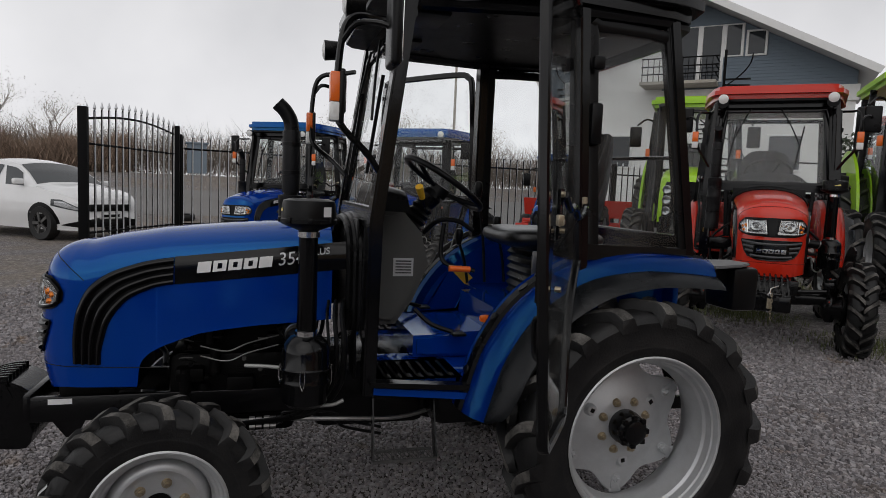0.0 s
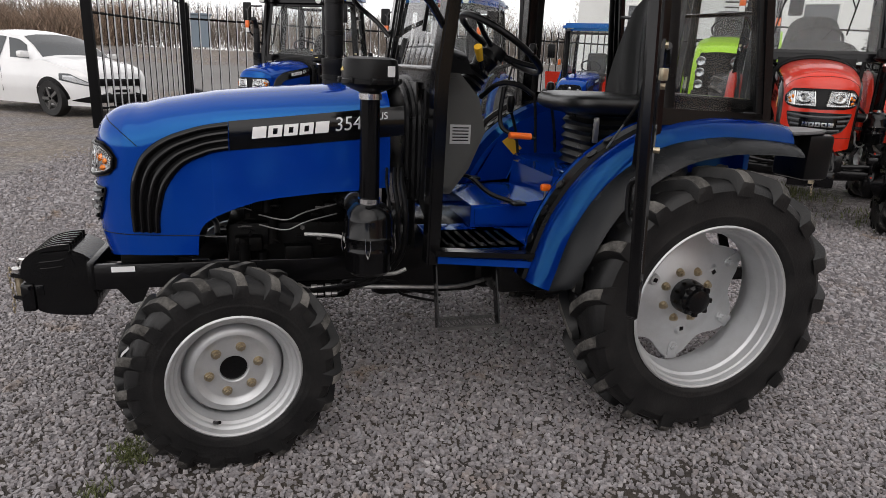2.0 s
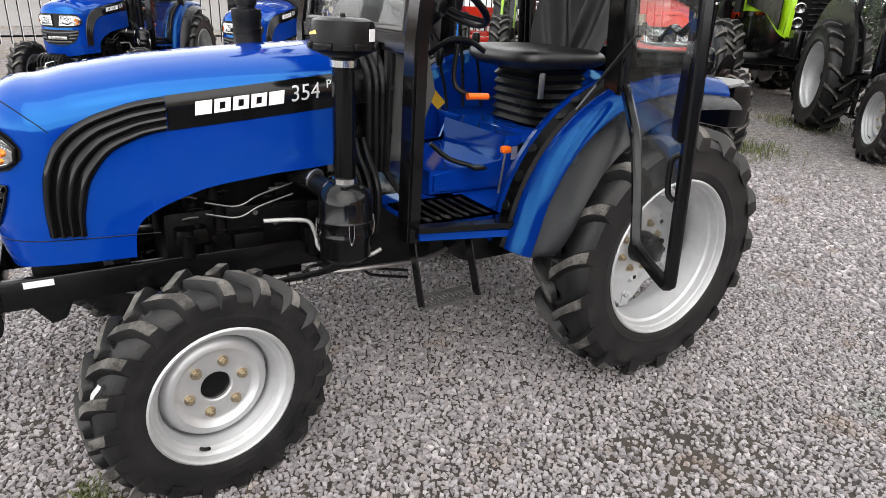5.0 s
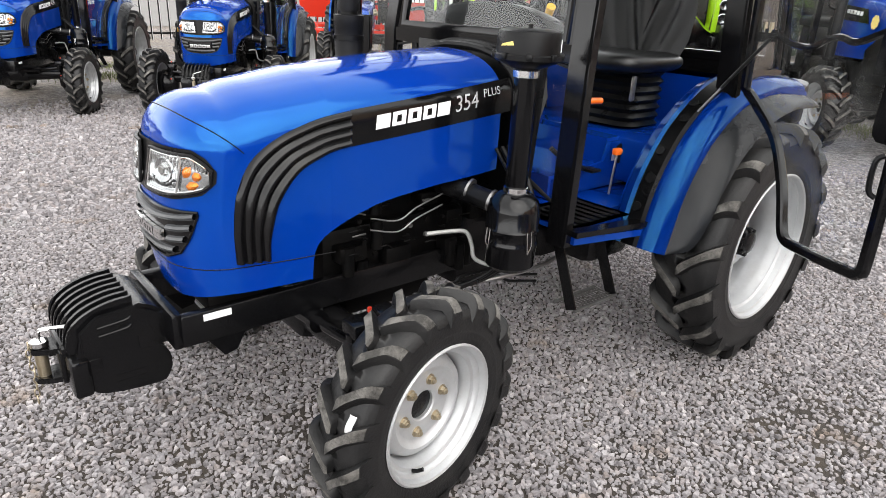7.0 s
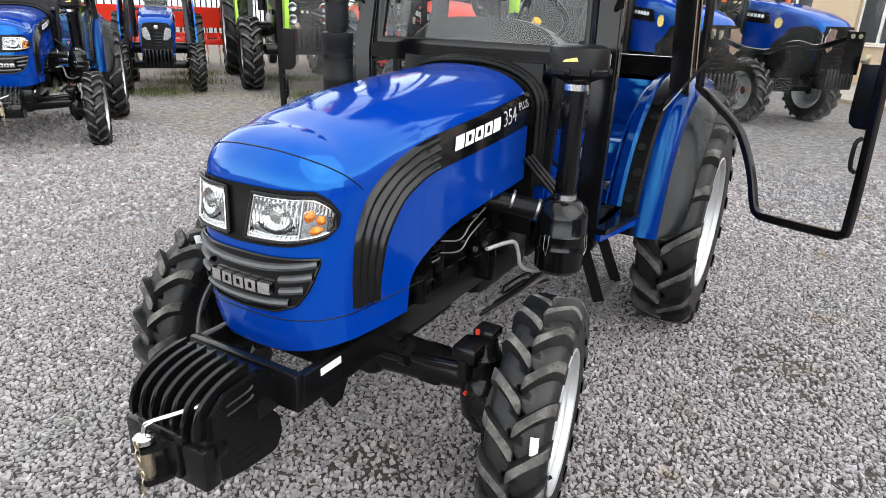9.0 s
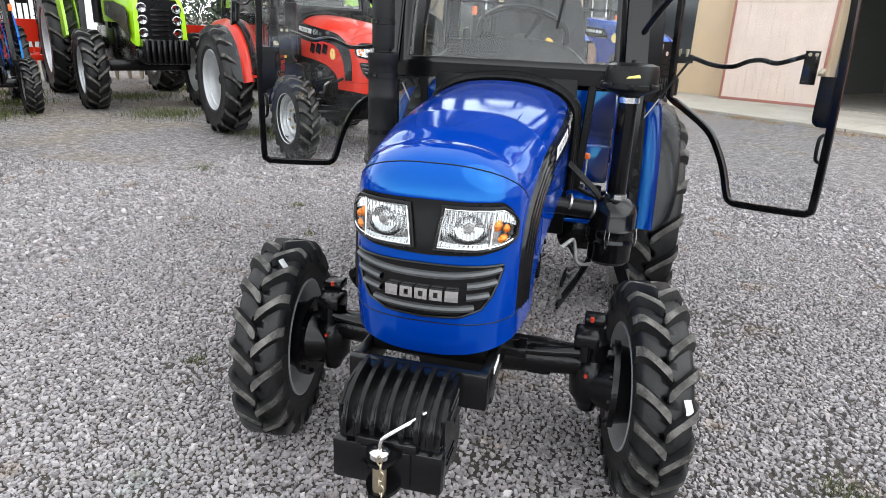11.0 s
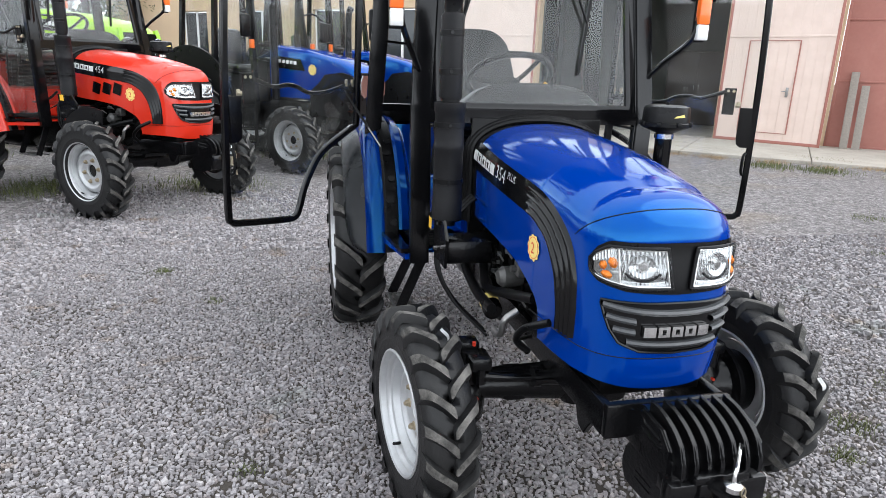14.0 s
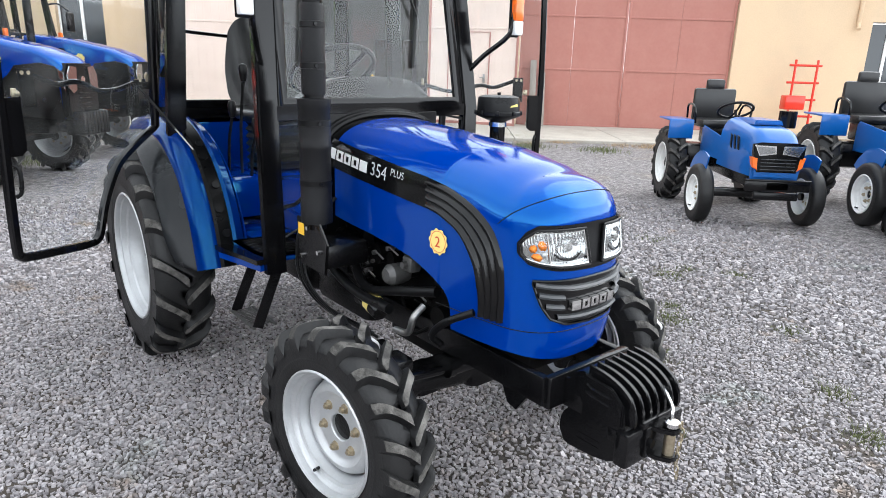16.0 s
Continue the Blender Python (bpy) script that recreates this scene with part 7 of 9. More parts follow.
    box(bm, (0.1, 0, 0.78), (1.3, 0.40, 0.42), 0.05)
    part("engine_block", bm, M["dark_iron"], t)
    bm = bmesh.new()
    box(bm, (1.3, 0, 0.75), (1.2, 0.46, 0.46), 0.06)
    part("transmission", bm, M["dark_iron"], t)
    bm = bmesh.new()
    box(bm, (0.0, 0, 0.52), (0.24, 1.0, 0.14), 0.04)
    part("front_axle", bm, M["dark_iron"], t)
    bm = bmesh.new()
    cyl(bm, (2.05, -0.6, 0.70), (2.05, 0.6, 0.70), 0.12, n=18)
    part("rear_axle", bm, M["dark_iron"], t)
    for k in range(8):
        bm = bmesh.new()
        box(bm, (-0.90, (k - 3.5) * 0.062, 0.72), (0.26, 0.055, 0.28), 0.03)
        part("weight_plate", bm, M["dark_iron"], t)
    bm = bmesh.new()
    box(bm, (-0.74, 0, 0.68), (0.16, 0.56, 0.12), 0.02)
    part("weight_carrier", bm, M["dark_iron"], t)
    fr, re = dict(R=0.47, w=0.26, rim_r=0.285, lugs=18, lug_h=0.034), dict(R=0.72, w=0.37, rim_r=0.43, lugs=18, lug_h=0.042)
    for s in (-1, 1):
        turn = pose(0, 0, 0, 0, 0, 0 if s < 0 else 180)
        front_wheel(t, pose(0, s * 0.66, 0.46) @ turn, -s, hub_paint, R=0.47, w=0.26, tyre=tyres("uf", 1 if s < 0 else -1, **fr))
        rear_wheel(t, pose(2.05, s * 0.70, 0.71) @ turn, -s, hub_paint, R=0.72, w=0.37, rim_r=0.43, tyre=tyres("ur", 1 if s < 0 else -1, **re))
        bm = bmesh.new()
        arc = [(2.05 - 0.80 * math.cos(radians(a)), s * 0.72, 0.72 + 0.80 * math.sin(radians(a))) for a in range(5, 150, 12)]
        flat_bar(bm, arc, 0.40, 0.035, axis=(0, s, 0), per=2)
        part("fender", bm, trim, t)
        bm = bmesh.new()
        slab(bm, [(1.28, 0.72), (1.36, 1.05), (1.55, 1.33), (1.80, 1.48), (2.3, 1.48), (2.3, 0.9), (1.6, 0.72)], 0.02, Matrix.Translation((0, s * 0.53, 0)) @ Matrix.Rotation(radians(90), 4, "X"))
        part("inner_wall", bm, trim, t)
        # cab side
        A, B, C = [(0.80, 0.56, 0.85), (0.95, 0.50, roof_z)], [(1.52, 0.70, 1.15), (1.50, 0.60, roof_z)], [(2.36, 0.62, 1.35), (2.25, 0.56, roof_z)]
        for q in (A, B, C):
            bm = bmesh.new()
            flat_bar(bm, [(x, s * y, z) for x, y, z in q], 0.06, 0.07, axis=(0, 1, 0), curved=False)
            part("cab_post", bm, M["black"], t)
        pane("door_pane", [(0.84, s * 0.57, 0.9), (1.28, s * 0.64, 0.9), (1.5, s * 0.68, 1.3), (1.48, s * 0.60, roof_z - 0.06), (0.97, s * 0.51, roof_z - 0.08)], M["tint_glass"], t)
        pane("quarter_pane", [(1.55, s * 0.69, 1.5), (2.33, s * 0.62, 1.5), (2.24, s * 0.565, roof_z - 0.06), (1.53, s * 0.60, roof_z - 0.06)], M["tint_glass"], t)
        bm = bmesh.new()
        flat_bar(bm, [(0.80, s * 0.56, 0.82), (1.30, s * 0.65, 0.80)], 0.06, 0.08, curved=False)
        box(bm, (0.95, s * 0.58, 0.55), (0.32, 0.2, 0.03), 0.01)
        box(bm, (0.95, s * 0.60, 0.35), (0.30, 0.16, 0.03), 0.01)
        box(bm, (0.80, s * 0.59, 0.55), (0.03, 0.05, 0.5), 0.005)
        box(bm, (1.10, s * 0.59, 0.55), (0.03, 0.05, 0.5), 0.005)
        part("step", bm, M["dark_iron"], t)
        bm = bmesh.new()
        tube(bm, [(0.95, s * 0.52, 2.2), (0.80, s * 0.66, 2.25), (0.70, s * 0.78, 2.15)], 0.014, 8, 3)
        arm = part("mirror_arm", bm, M["black"], t)
        bm = bmesh.new()
        box(bm, (0.70, s * 0.80, 1.98), (0.05, 0.17, 0.30), 0.03)
        part("mirror", bm, M["satin"], arm)
        bm = bmesh.new()
        box(bm, (0.78, s * 0.62, 1.75), (0.05, 0.06, 0.12), 0.01)
        part("turn_signal", bm, M["orange"], t, "orange turn signal lamp")
        bm = bmesh.new()
        box(bm, (0.85, s * 0.45, roof_z + 0.06), (0.06, 0.14, 0.08), 0.015)
        part("roof_lamp", bm, M["clear_lens"], t)
    bm = bmesh.new()
    loop_bar(bm, [Vector(p) for p in ((0.80, -0.52, 1.74 if sleek else 1.50), (0.80, 0.52, 1.74 if sleek else 1.50), (0.93, 0.47, roof_z - 0.06), (0.93, -0.47, roof_z - 0.06))], 0.06, 0.04, (1, 0, -0.15))
    part("windscreen_frame", bm, M["black"], t)
    pane("windscreen", [(0.80, -0.52, 1.74 if sleek else 1.50), (0.80, 0.52, 1.74 if sleek else 1.50), (0.93, 0.47, roof_z - 0.06), (0.93, -0.47, roof_z - 0.06)], M["glass"], t)
    pane("rear_pane", [(2.36, -0.58, 1.4), (2.36, 0.58, 1.4), (2.25, 0.53, roof_z - 0.06), (2.25, -0.53, roof_z - 0.06)], M["glass"], t)
    bm = bmesh.new()
    slab(bm, [(0.78, -0.5), (0.86, -0.62), (2.3, -0.66), (2.42, -0.55), (2.42, 0.55), (2.3, 0.66), (0.86, 0.62), (0.78, 0.5)], 0.16, Matrix.Translation((0, 0, roof_z + 0.07)), 0.05)
    part("roof", bm, P, t)
    bm = bmesh.new()
    box(bm, (1.75, 0, 1.40), (0.5, 0.5, 0.14), 0.05)
    box(bm, (2.0, 0, 1.72), (0.14, 0.46, 0.56), 0.06)
    box(bm, (1.75, 0, 1.1), (0.4, 0.4, 0.5), 0.03)
    part("seat", bm, M["seat"], t)
    bm = bmesh.new()
    slab(bm, [(0.85, 0.9), (0.85, 1.55), (1.0, 1.58), (1.15, 1.45), (1.1, 0.9)], 0.5, Matrix.Rotation(radians(90), 4, "X"), 0.04)
    part("dash", bm, M["satin"], t)
    bm = bmesh.new()
    tube(bm, [(0.22 * math.cos(k * math.tau / 24), 0.22 * math.sin(k * math.tau / 24), 0) for k in range(25)], 0.016, 8, 1, curved=False)
    tube(bm, [(-0.2, 0, 0), (0, 0, -0.04), (0.2, 0, 0)], 0.014, 8, 3)
    part("steering_wheel", bm, M["satin"], t, m=pose(1.28, 0, 1.68, 0, 35, 0))
    bm = bmesh.new()
    tube(bm, [(0.55, 0.42, 1.0), (0.55, 0.42, 1.9), (0.54, 0.42, 2.3), (0.48, 0.42, 2.42)], 0.055, 14, 5)
    part("exhaust_pipe", bm, M["satin"], t)
    return t


def mini_tractor(name, label, m=None, group=""):
    """A small open tractor with a bench seat, white rims and a stepped bonnet."""
    t = thing(name, label, "tractor", group, m)
    P = M["sky_blue"]
    low = pose(0, 0, -0.085)

    def shell(u, v):
        x = -0.40 + 0.80 * u
        w = 0.235 * (1 - 0.16 * (1 - u) ** 3)
        zt = 1.0 + 0.07 * u - 0.13 * max(0, 1 - u * 4.5) ** 2
        a = (v - 0.5) * radians(180)
        return Vector((x - 0.03 * math.cos(a), w * math.copysign(abs(math.sin(a)) ** 0.42, a), 0.60 + (zt - 0.60) * abs(math.cos(a)) ** 0.42))

    bm = bmesh.new()
    grid_patch(bm, shell, 20, 32)
    slab(bm, [(-0.20, 0.58), (0.20, 0.58), (0.215, 0.70), (0.20, 0.88), (-0.20, 0.88), (-0.215, 0.70)], 0.06, Matrix.Translation((-0.39, 0, 0)) @ Matrix.Rotation(radians(90), 4, "Z") @ Matrix.Rotation(radians(90), 4, "X"), 0.02)
    part("bonnet", bm, P, t, m=low)
    bm = bmesh.new()
    slab(bm, [(-0.13, 1.035), (0.13, 1.035), (0.11, 1.075), (-0.11, 1.075)], 0.46, Matrix.Translation((0.10, 0, 0)) @ Matrix.Rotation(radians(90), 4, "Z") @ Matrix.Rotation(radians(90), 4, "X"), 0.012)
    part("bonnet_panel", bm, P, t, m=low)
    bm = bmesh.new()
    slab(bm, [(-0.17, 0.645), (0.17, 0.645), (0.215, 0.80), (0.225, 0.89), (0.15, 0.905), (-0.15, 0.905), (-0.225, 0.89), (-0.215, 0.80)], 0.05, Matrix.Translation((-0.412, 0, 0)) @ Matrix.Rotation(radians(90), 4, "Z") @ Matrix.Rotation(radians(90), 4, "X"), 0.012)
    grille = part("grille", bm, M["black"], t, "black grille with two lamps", m=low)
    for k in range(4):
        bm = bmesh.new()
        box(bm, (-0.44, 0, 0.67 + 0.03 * k), (0.012, 0.30, 0.010), 0.003)
        part("rib", bm, M["grey_flare"], grille)
    for s in (-1, 1):
        bm = bmesh.new()
        slab(bm, [(s * 0.035, 0.815), (s * 0.165, 0.795), (s * 0.208, 0.875), (s * 0.045, 0.87)], 0.012, Matrix.Translation((-0.436, 0, 0)) @ Matrix.Rotation(radians(90), 4, "Z") @ Matrix.Rotation(radians(90), 4, "X"), 0.004)
        part("headlight", bm, M["reflector"], grille)
        bm = bmesh.new()
        slab(bm, [(s * 0.02, 0.805), (s * 0.17, 0.783), (s * 0.22, 0.885), (s * 0.03, 0.882)], 0.012, Matrix.Translation((-0.434, 0, 0)) @ Matrix.Rotation(radians(90), 4, "Z") @ Matrix.Rotation(radians(90), 4, "X"), 0.004)
        part("lamp_frame", bm, M["chrome"], grille)
        bm = bmesh.new()
        slab(bm, [(s * 0.165, 0.66), (s * 0.212, 0.69), (s * 0.232, 0.78), (s * 0.175, 0.775)], 0.06, Matrix.Translation((-0.41, 0, 0)) @ Matrix.Rotation(radians(90), 4, "Z") @ Matrix.Rotation(radians(90), 4, "X"), 0.006)
        part("turn_signal", bm, M["orange"], grille)
        for k in range(3):
            bm = bmesh.new()
            slab(bm, [(-0.12 + 0.09 * k, 0.80), (-0.085 + 0.09 * k, 0.81), (-0.055 + 0.09 * k, 0.93), (-0.09 + 0.09 * k, 0.92)], 0.008, Matrix.Translation((0, s * 0.233, 0)) @ Matrix.Rotation(radians(90), 4, "X"))
            part("vent", bm, M["satin"], t, m=low)
        bm = bmesh.new()
        slab(bm, [(0.38, 0.55), (0.45, 0.78), (1.05, 0.85), (1.05, 0.55)], 0.02, Matrix.Translation((0, s * 0.2, 0)) @ Matrix.Rotation(radians(90), 4, "X"), 0.004)
        part("side_panel", bm, P, t)
        bm = bmesh.new()
        box(bm, (1.2, s * 0.46, 0.895), (0.46, 0.26, 0.02), 0.008)
        box(bm, (0.975, s * 0.46, 0.80), (0.02, 0.26, 0.20), 0.008)
        part("fender", bm, P, t)
        bm = bmesh.new()
        flat_bar(bm, [(-0.33 * math.cos(radians(q)), s * 0.50, 0.282 + 0.33 * math.sin(radians(q))) for q in range(65, 160, 12)], 0.14, 0.012, axis=(0, 1, 0))
        part("front_fender", bm, P, t)
        turn = pose(0, 0, 0, 0, 0, 0 if s < 0 else 180)
        front_wheel(t, pose(0, s * 0.50, 0.282) @ turn, -s, "white_rim", R=0.287, w=0.13, tyre=tyres("mf", 1 if s < 0 else -1, R=0.287, w=0.13, rim_r=0.170, lugs=0, lug_h=0.008))
        rear_wheel(t, pose(1.25, s * 0.47, 0.40) @ turn, -s, "white_rim", R=0.41, w=0.20, rim_r=0.225, tyre=tyres("mr", 1 if s < 0 else -1, R=0.41, w=0.20, rim_r=0.225, lugs=16, lug_h=0.03))
        bm = bmesh.new()
        tube(bm, [(1.1, s * 0.28, 0.86), (1.1, s * 0.30, 1.03), (1.35, s * 0.30, 1.05), (1.42, s * 0.28, 0.9)], 0.012, 8, 3)
        part("arm_rail", bm, M["black"], t)
    bm = bmesh.new()
    box(bm, (1.22, 0, 0.86), (0.42, 0.46, 0.09), 0.03)
    seat = part("seat", bm, M["seat"], t)
    bm = bmesh.new()
    box(bm, (1.44, 0, 1.05), (0.08, 0.46, 0.36), 0.03, m=None)
    part("backrest", bm, M["seat"], t)
    bm = bmesh.new()
    box(bm, (1.46, 0, 1.27), (0.07, 0.2, 0.12), 0.025)
    part("headrest", bm, M["seat"], t)
    bm = bmesh.new()
    box(bm, (1.2, 0, 0.74), (0.3, 0.3, 0.2), 0.02)
    part("seat_stand", bm, M["dark_iron"], t)
    bm = bmesh.new()
    box(bm, (0.45, 0, 0.48), (1.3, 0.26, 0.22), 0.04)
    box(bm, (1.25, 0, 0.50), (0.4, 0.7, 0.26), 0.05)
    box(bm, (0, 0, 0.30), (0.1, 0.8, 0.08), 0.02)
    box(bm, (-0.50, 0, 0.50), (0.03, 0.56, 0.02), 0.006)
    box(bm, (-0.49, 0, 0.45), (0.02, 0.56, 0.09), 0.006)
    box(bm, (-0.48, 0, 0.36), (0.05, 0.38, 0.07), 0.012)
    box(bm, (-0.3, 0, 0.45), (0.4, 0.2, 0.08), 0.01)
    part("chassis", bm, M["dark_iron"], t)
    bm = bmesh.new()
    tube(bm, [(0.17 * math.cos(k * math.tau / 20), 0.17 * math.sin(k * math.tau / 20), 0) for k in range(21)], 0.013, 8, 1, curved=False)
    cyl(bm, (0, 0, -0.35), (0, 0, 0.0), 0.015, n=8)
    tube(bm, [(-0.16, 0, 0), (0, 0, -0.02), (0.16, 0, 0)], 0.010, 8, 2)
    part("steering_wheel", bm, M["satin"], t, m=pose(0.74, 0, 1.03, 0, 30, 0))
    bm = bmesh.new()
    cyl(bm, (0.3, -0.34, 0.9), (0.3, -0.34, 1.06), 0.08, n=16)
    part("air_cleaner", bm, M["black"], t)
    return t


HEAD = 51.0
GROUP = "tractors parked in the yard"


def parked(x, y, rz, s):
    return pose(x, y, 0, 0, 0, rz) @ Matrix.Scale(s, 4)


# blue tractors of the same make in the row by the fence
tractor("compact_tractor", "blue compact cab tractor with shut doors, parked in a row", "blue", "404", 0.0, m=parked(1.99, 5.80, 53.5, 1.06), group=GROUP, tail=False, roof_paint="blue", fine=False, cab_height=0.89)
tractor("compact_tractor", "blue compact cab tractor with taller cab, parked by the gate", "blue", "404", 0.0, m=parked(0.16, 7.0, 59.8, 1.05), group=GROUP, tail=False, roof_paint="blue", fine=False, cab_height=1.0)
utility_tractor("utility_tractor", "light blue cab tractor with dark grille mask by the fence", "blue", "mask", parked(5.75, 8.55, 52.0, 0.88), GROUP)
# the red one beside it
red_tractor = tractor("compact_tractor", "red cab tractor with black grille and front weights, on gravel", "red", "454", 0.0, m=parked(5.285, 2.456, 50.0, 1.235), group=GROUP, front=dict(R=0.385, w=0.19), rear=dict(R=0.575, w=0.30), tail=False, roof_paint="red", fine=False, cab_height=0.92)
for s in (-1, 1):
    bm = bmesh.new()
    arc = [(0.02 - 0.415 * math.cos(radians(a)), s * 0.60, 0.37 + 0.415 * math.sin(radians(a))) for a in range(72, 184, 10)]
    flat_bar(bm, arc, 0.15, 0.012, axis=(0, s, 0), per=2)
    part("front_fender", bm, M["satin"], red_tractor, "black plastic front fender")
    for x0 in (0.06, 0.18, 0.30):
        bm = bmesh.new()
        grid_patch(bm, lambda u, v: flank(x0 + 0.085 * u + 0.03 * (1 - v), 0.935 + 0.02 * u + 0.085 * v, s, 0.006), 4, 4)
        bmesh.ops.solidify(bm, geom=bm.faces[:], thickness=0.004)
        part("vent_slot", bm, M["black"], red_tractor)
lime = utility_tractor("utility_tractor", "large lime green tractor with six round lamps, on grass", "green", "round", parked(7.86, 7.34, HEAD, 1.36), GROUP)
copy_thing(lime, parked(10.6, 4.4, HEAD, 1.1))
blue_sleek = utility_tractor("utility_tractor", "dark blue cab tractor with black front, parked beside the red one", "blue", "sleek", parked(7.95, 0.65, 46.0, 1.02), GROUP)
mini = mini_tractor("mini_tractor", "small open blue tractor with white rims and bench seat", parked(1.44, -5.12, -43.0, 1.1), GROUP)
for s in (-1, 1):
    gear_badge(red_tractor, -0.02, 0.95, s, 0.052)
copy_thing(red_tractor, parked(11.5, 5.4, 52.0, 1.15))
bm = bmesh.new()
for k in range(24):
    a0, a1, q = k * math.tau / 24, (k + 1) * math.tau / 24, 0.075 if k % 3 else 0.062
    bm.faces.new([bm.verts.new((-0.10 + r * math.cos(a), 0.345, 1.42 + r * math.sin(a))) for r, a in ((0.0, a0), (q, a0), (q, a1))])
bmesh.ops.remove_doubles(bm, verts=bm.verts, dist=0.0005)
bmesh.ops.solidify(bm, geom=bm.faces[:], thickness=0.003)
part("badge", bm, M["pale_yellow"], blue_sleek, "yellow gear-shaped sticker")
copy_thing(blue_sleek, parked(10.1, -0.6, 48.0, 1.02))
copy_thing(mini, parked(0.25, -6.55, -46.0, 1.1))
copy_thing(mini, parked(-1.05, -4.75, -60.0, 1.15))

# red seed drill behind the row
def seed_drill(m):
    t = thing("seed_drill", "red seed drill with long hopper and yellow discs", "farm implement", m=m)
    bm = bmesh.new()
    slab(bm, [(-0.35, 1.35), (0.35, 1.35), (0.2, 0.9), (-0.2, 0.9)], 3.2, Matrix.Rotation(radians(90), 4, "X"), 0.02)
    part("hopper", bm, M["red"], t)
    bm = bmesh.new()
    box(bm, (0, 0, 0.72), (0.12, 3.4, 0.12), 0.01)
    box(bm, (-0.6, 0, 0.60), (0.12, 3.4, 0.12), 0.01)
    for k in range(5):
        box(bm, (-0.3, -1.5 + 0.75 * k, 0.66), (0.7, 0.07, 0.07), 0.01)
    part("frame", bm, M["red"], t)
    for k in range(12):
        bm = bmesh.new()
        cyl(bm, (-0.35, -1.5 + 0.27 * k, 0.26), (-0.35, -1.48 + 0.27 * k, 0.26), 0.2, n=20)
        part("disc", bm, M["zinc"], t)
        bm = bmesh.new()
        tube(bm, [(0, -1.49 + 0.27 * k, 0.9), (-0.1, -1.49 + 0.27 * k, 0.6), (-0.33, -1.49 + 0.27 * k, 0.3)], 0.02, 8, 3)
        part("seed_tube", bm, M["red"], t)
    for s in (-1, 1):
        bm = bmesh.new()
        lathe(bm, [(0.2, -0.09), (0.42, -0.1), (0.45, -0.06), (0.45, 0.06), (0.42, 0.1), (0.2, 0.09)], 28, "Y", at=(0.5, s * 1.75, 0.45), closed=True)
        part("wheel", bm, M["rubber"], t)
    return t


drill = seed_drill(pose(8.6, 12.6, 0, 0, 0, 50))
copy_thing(drill, pose(12.6, 10.2, 0, 0, 0, 50))


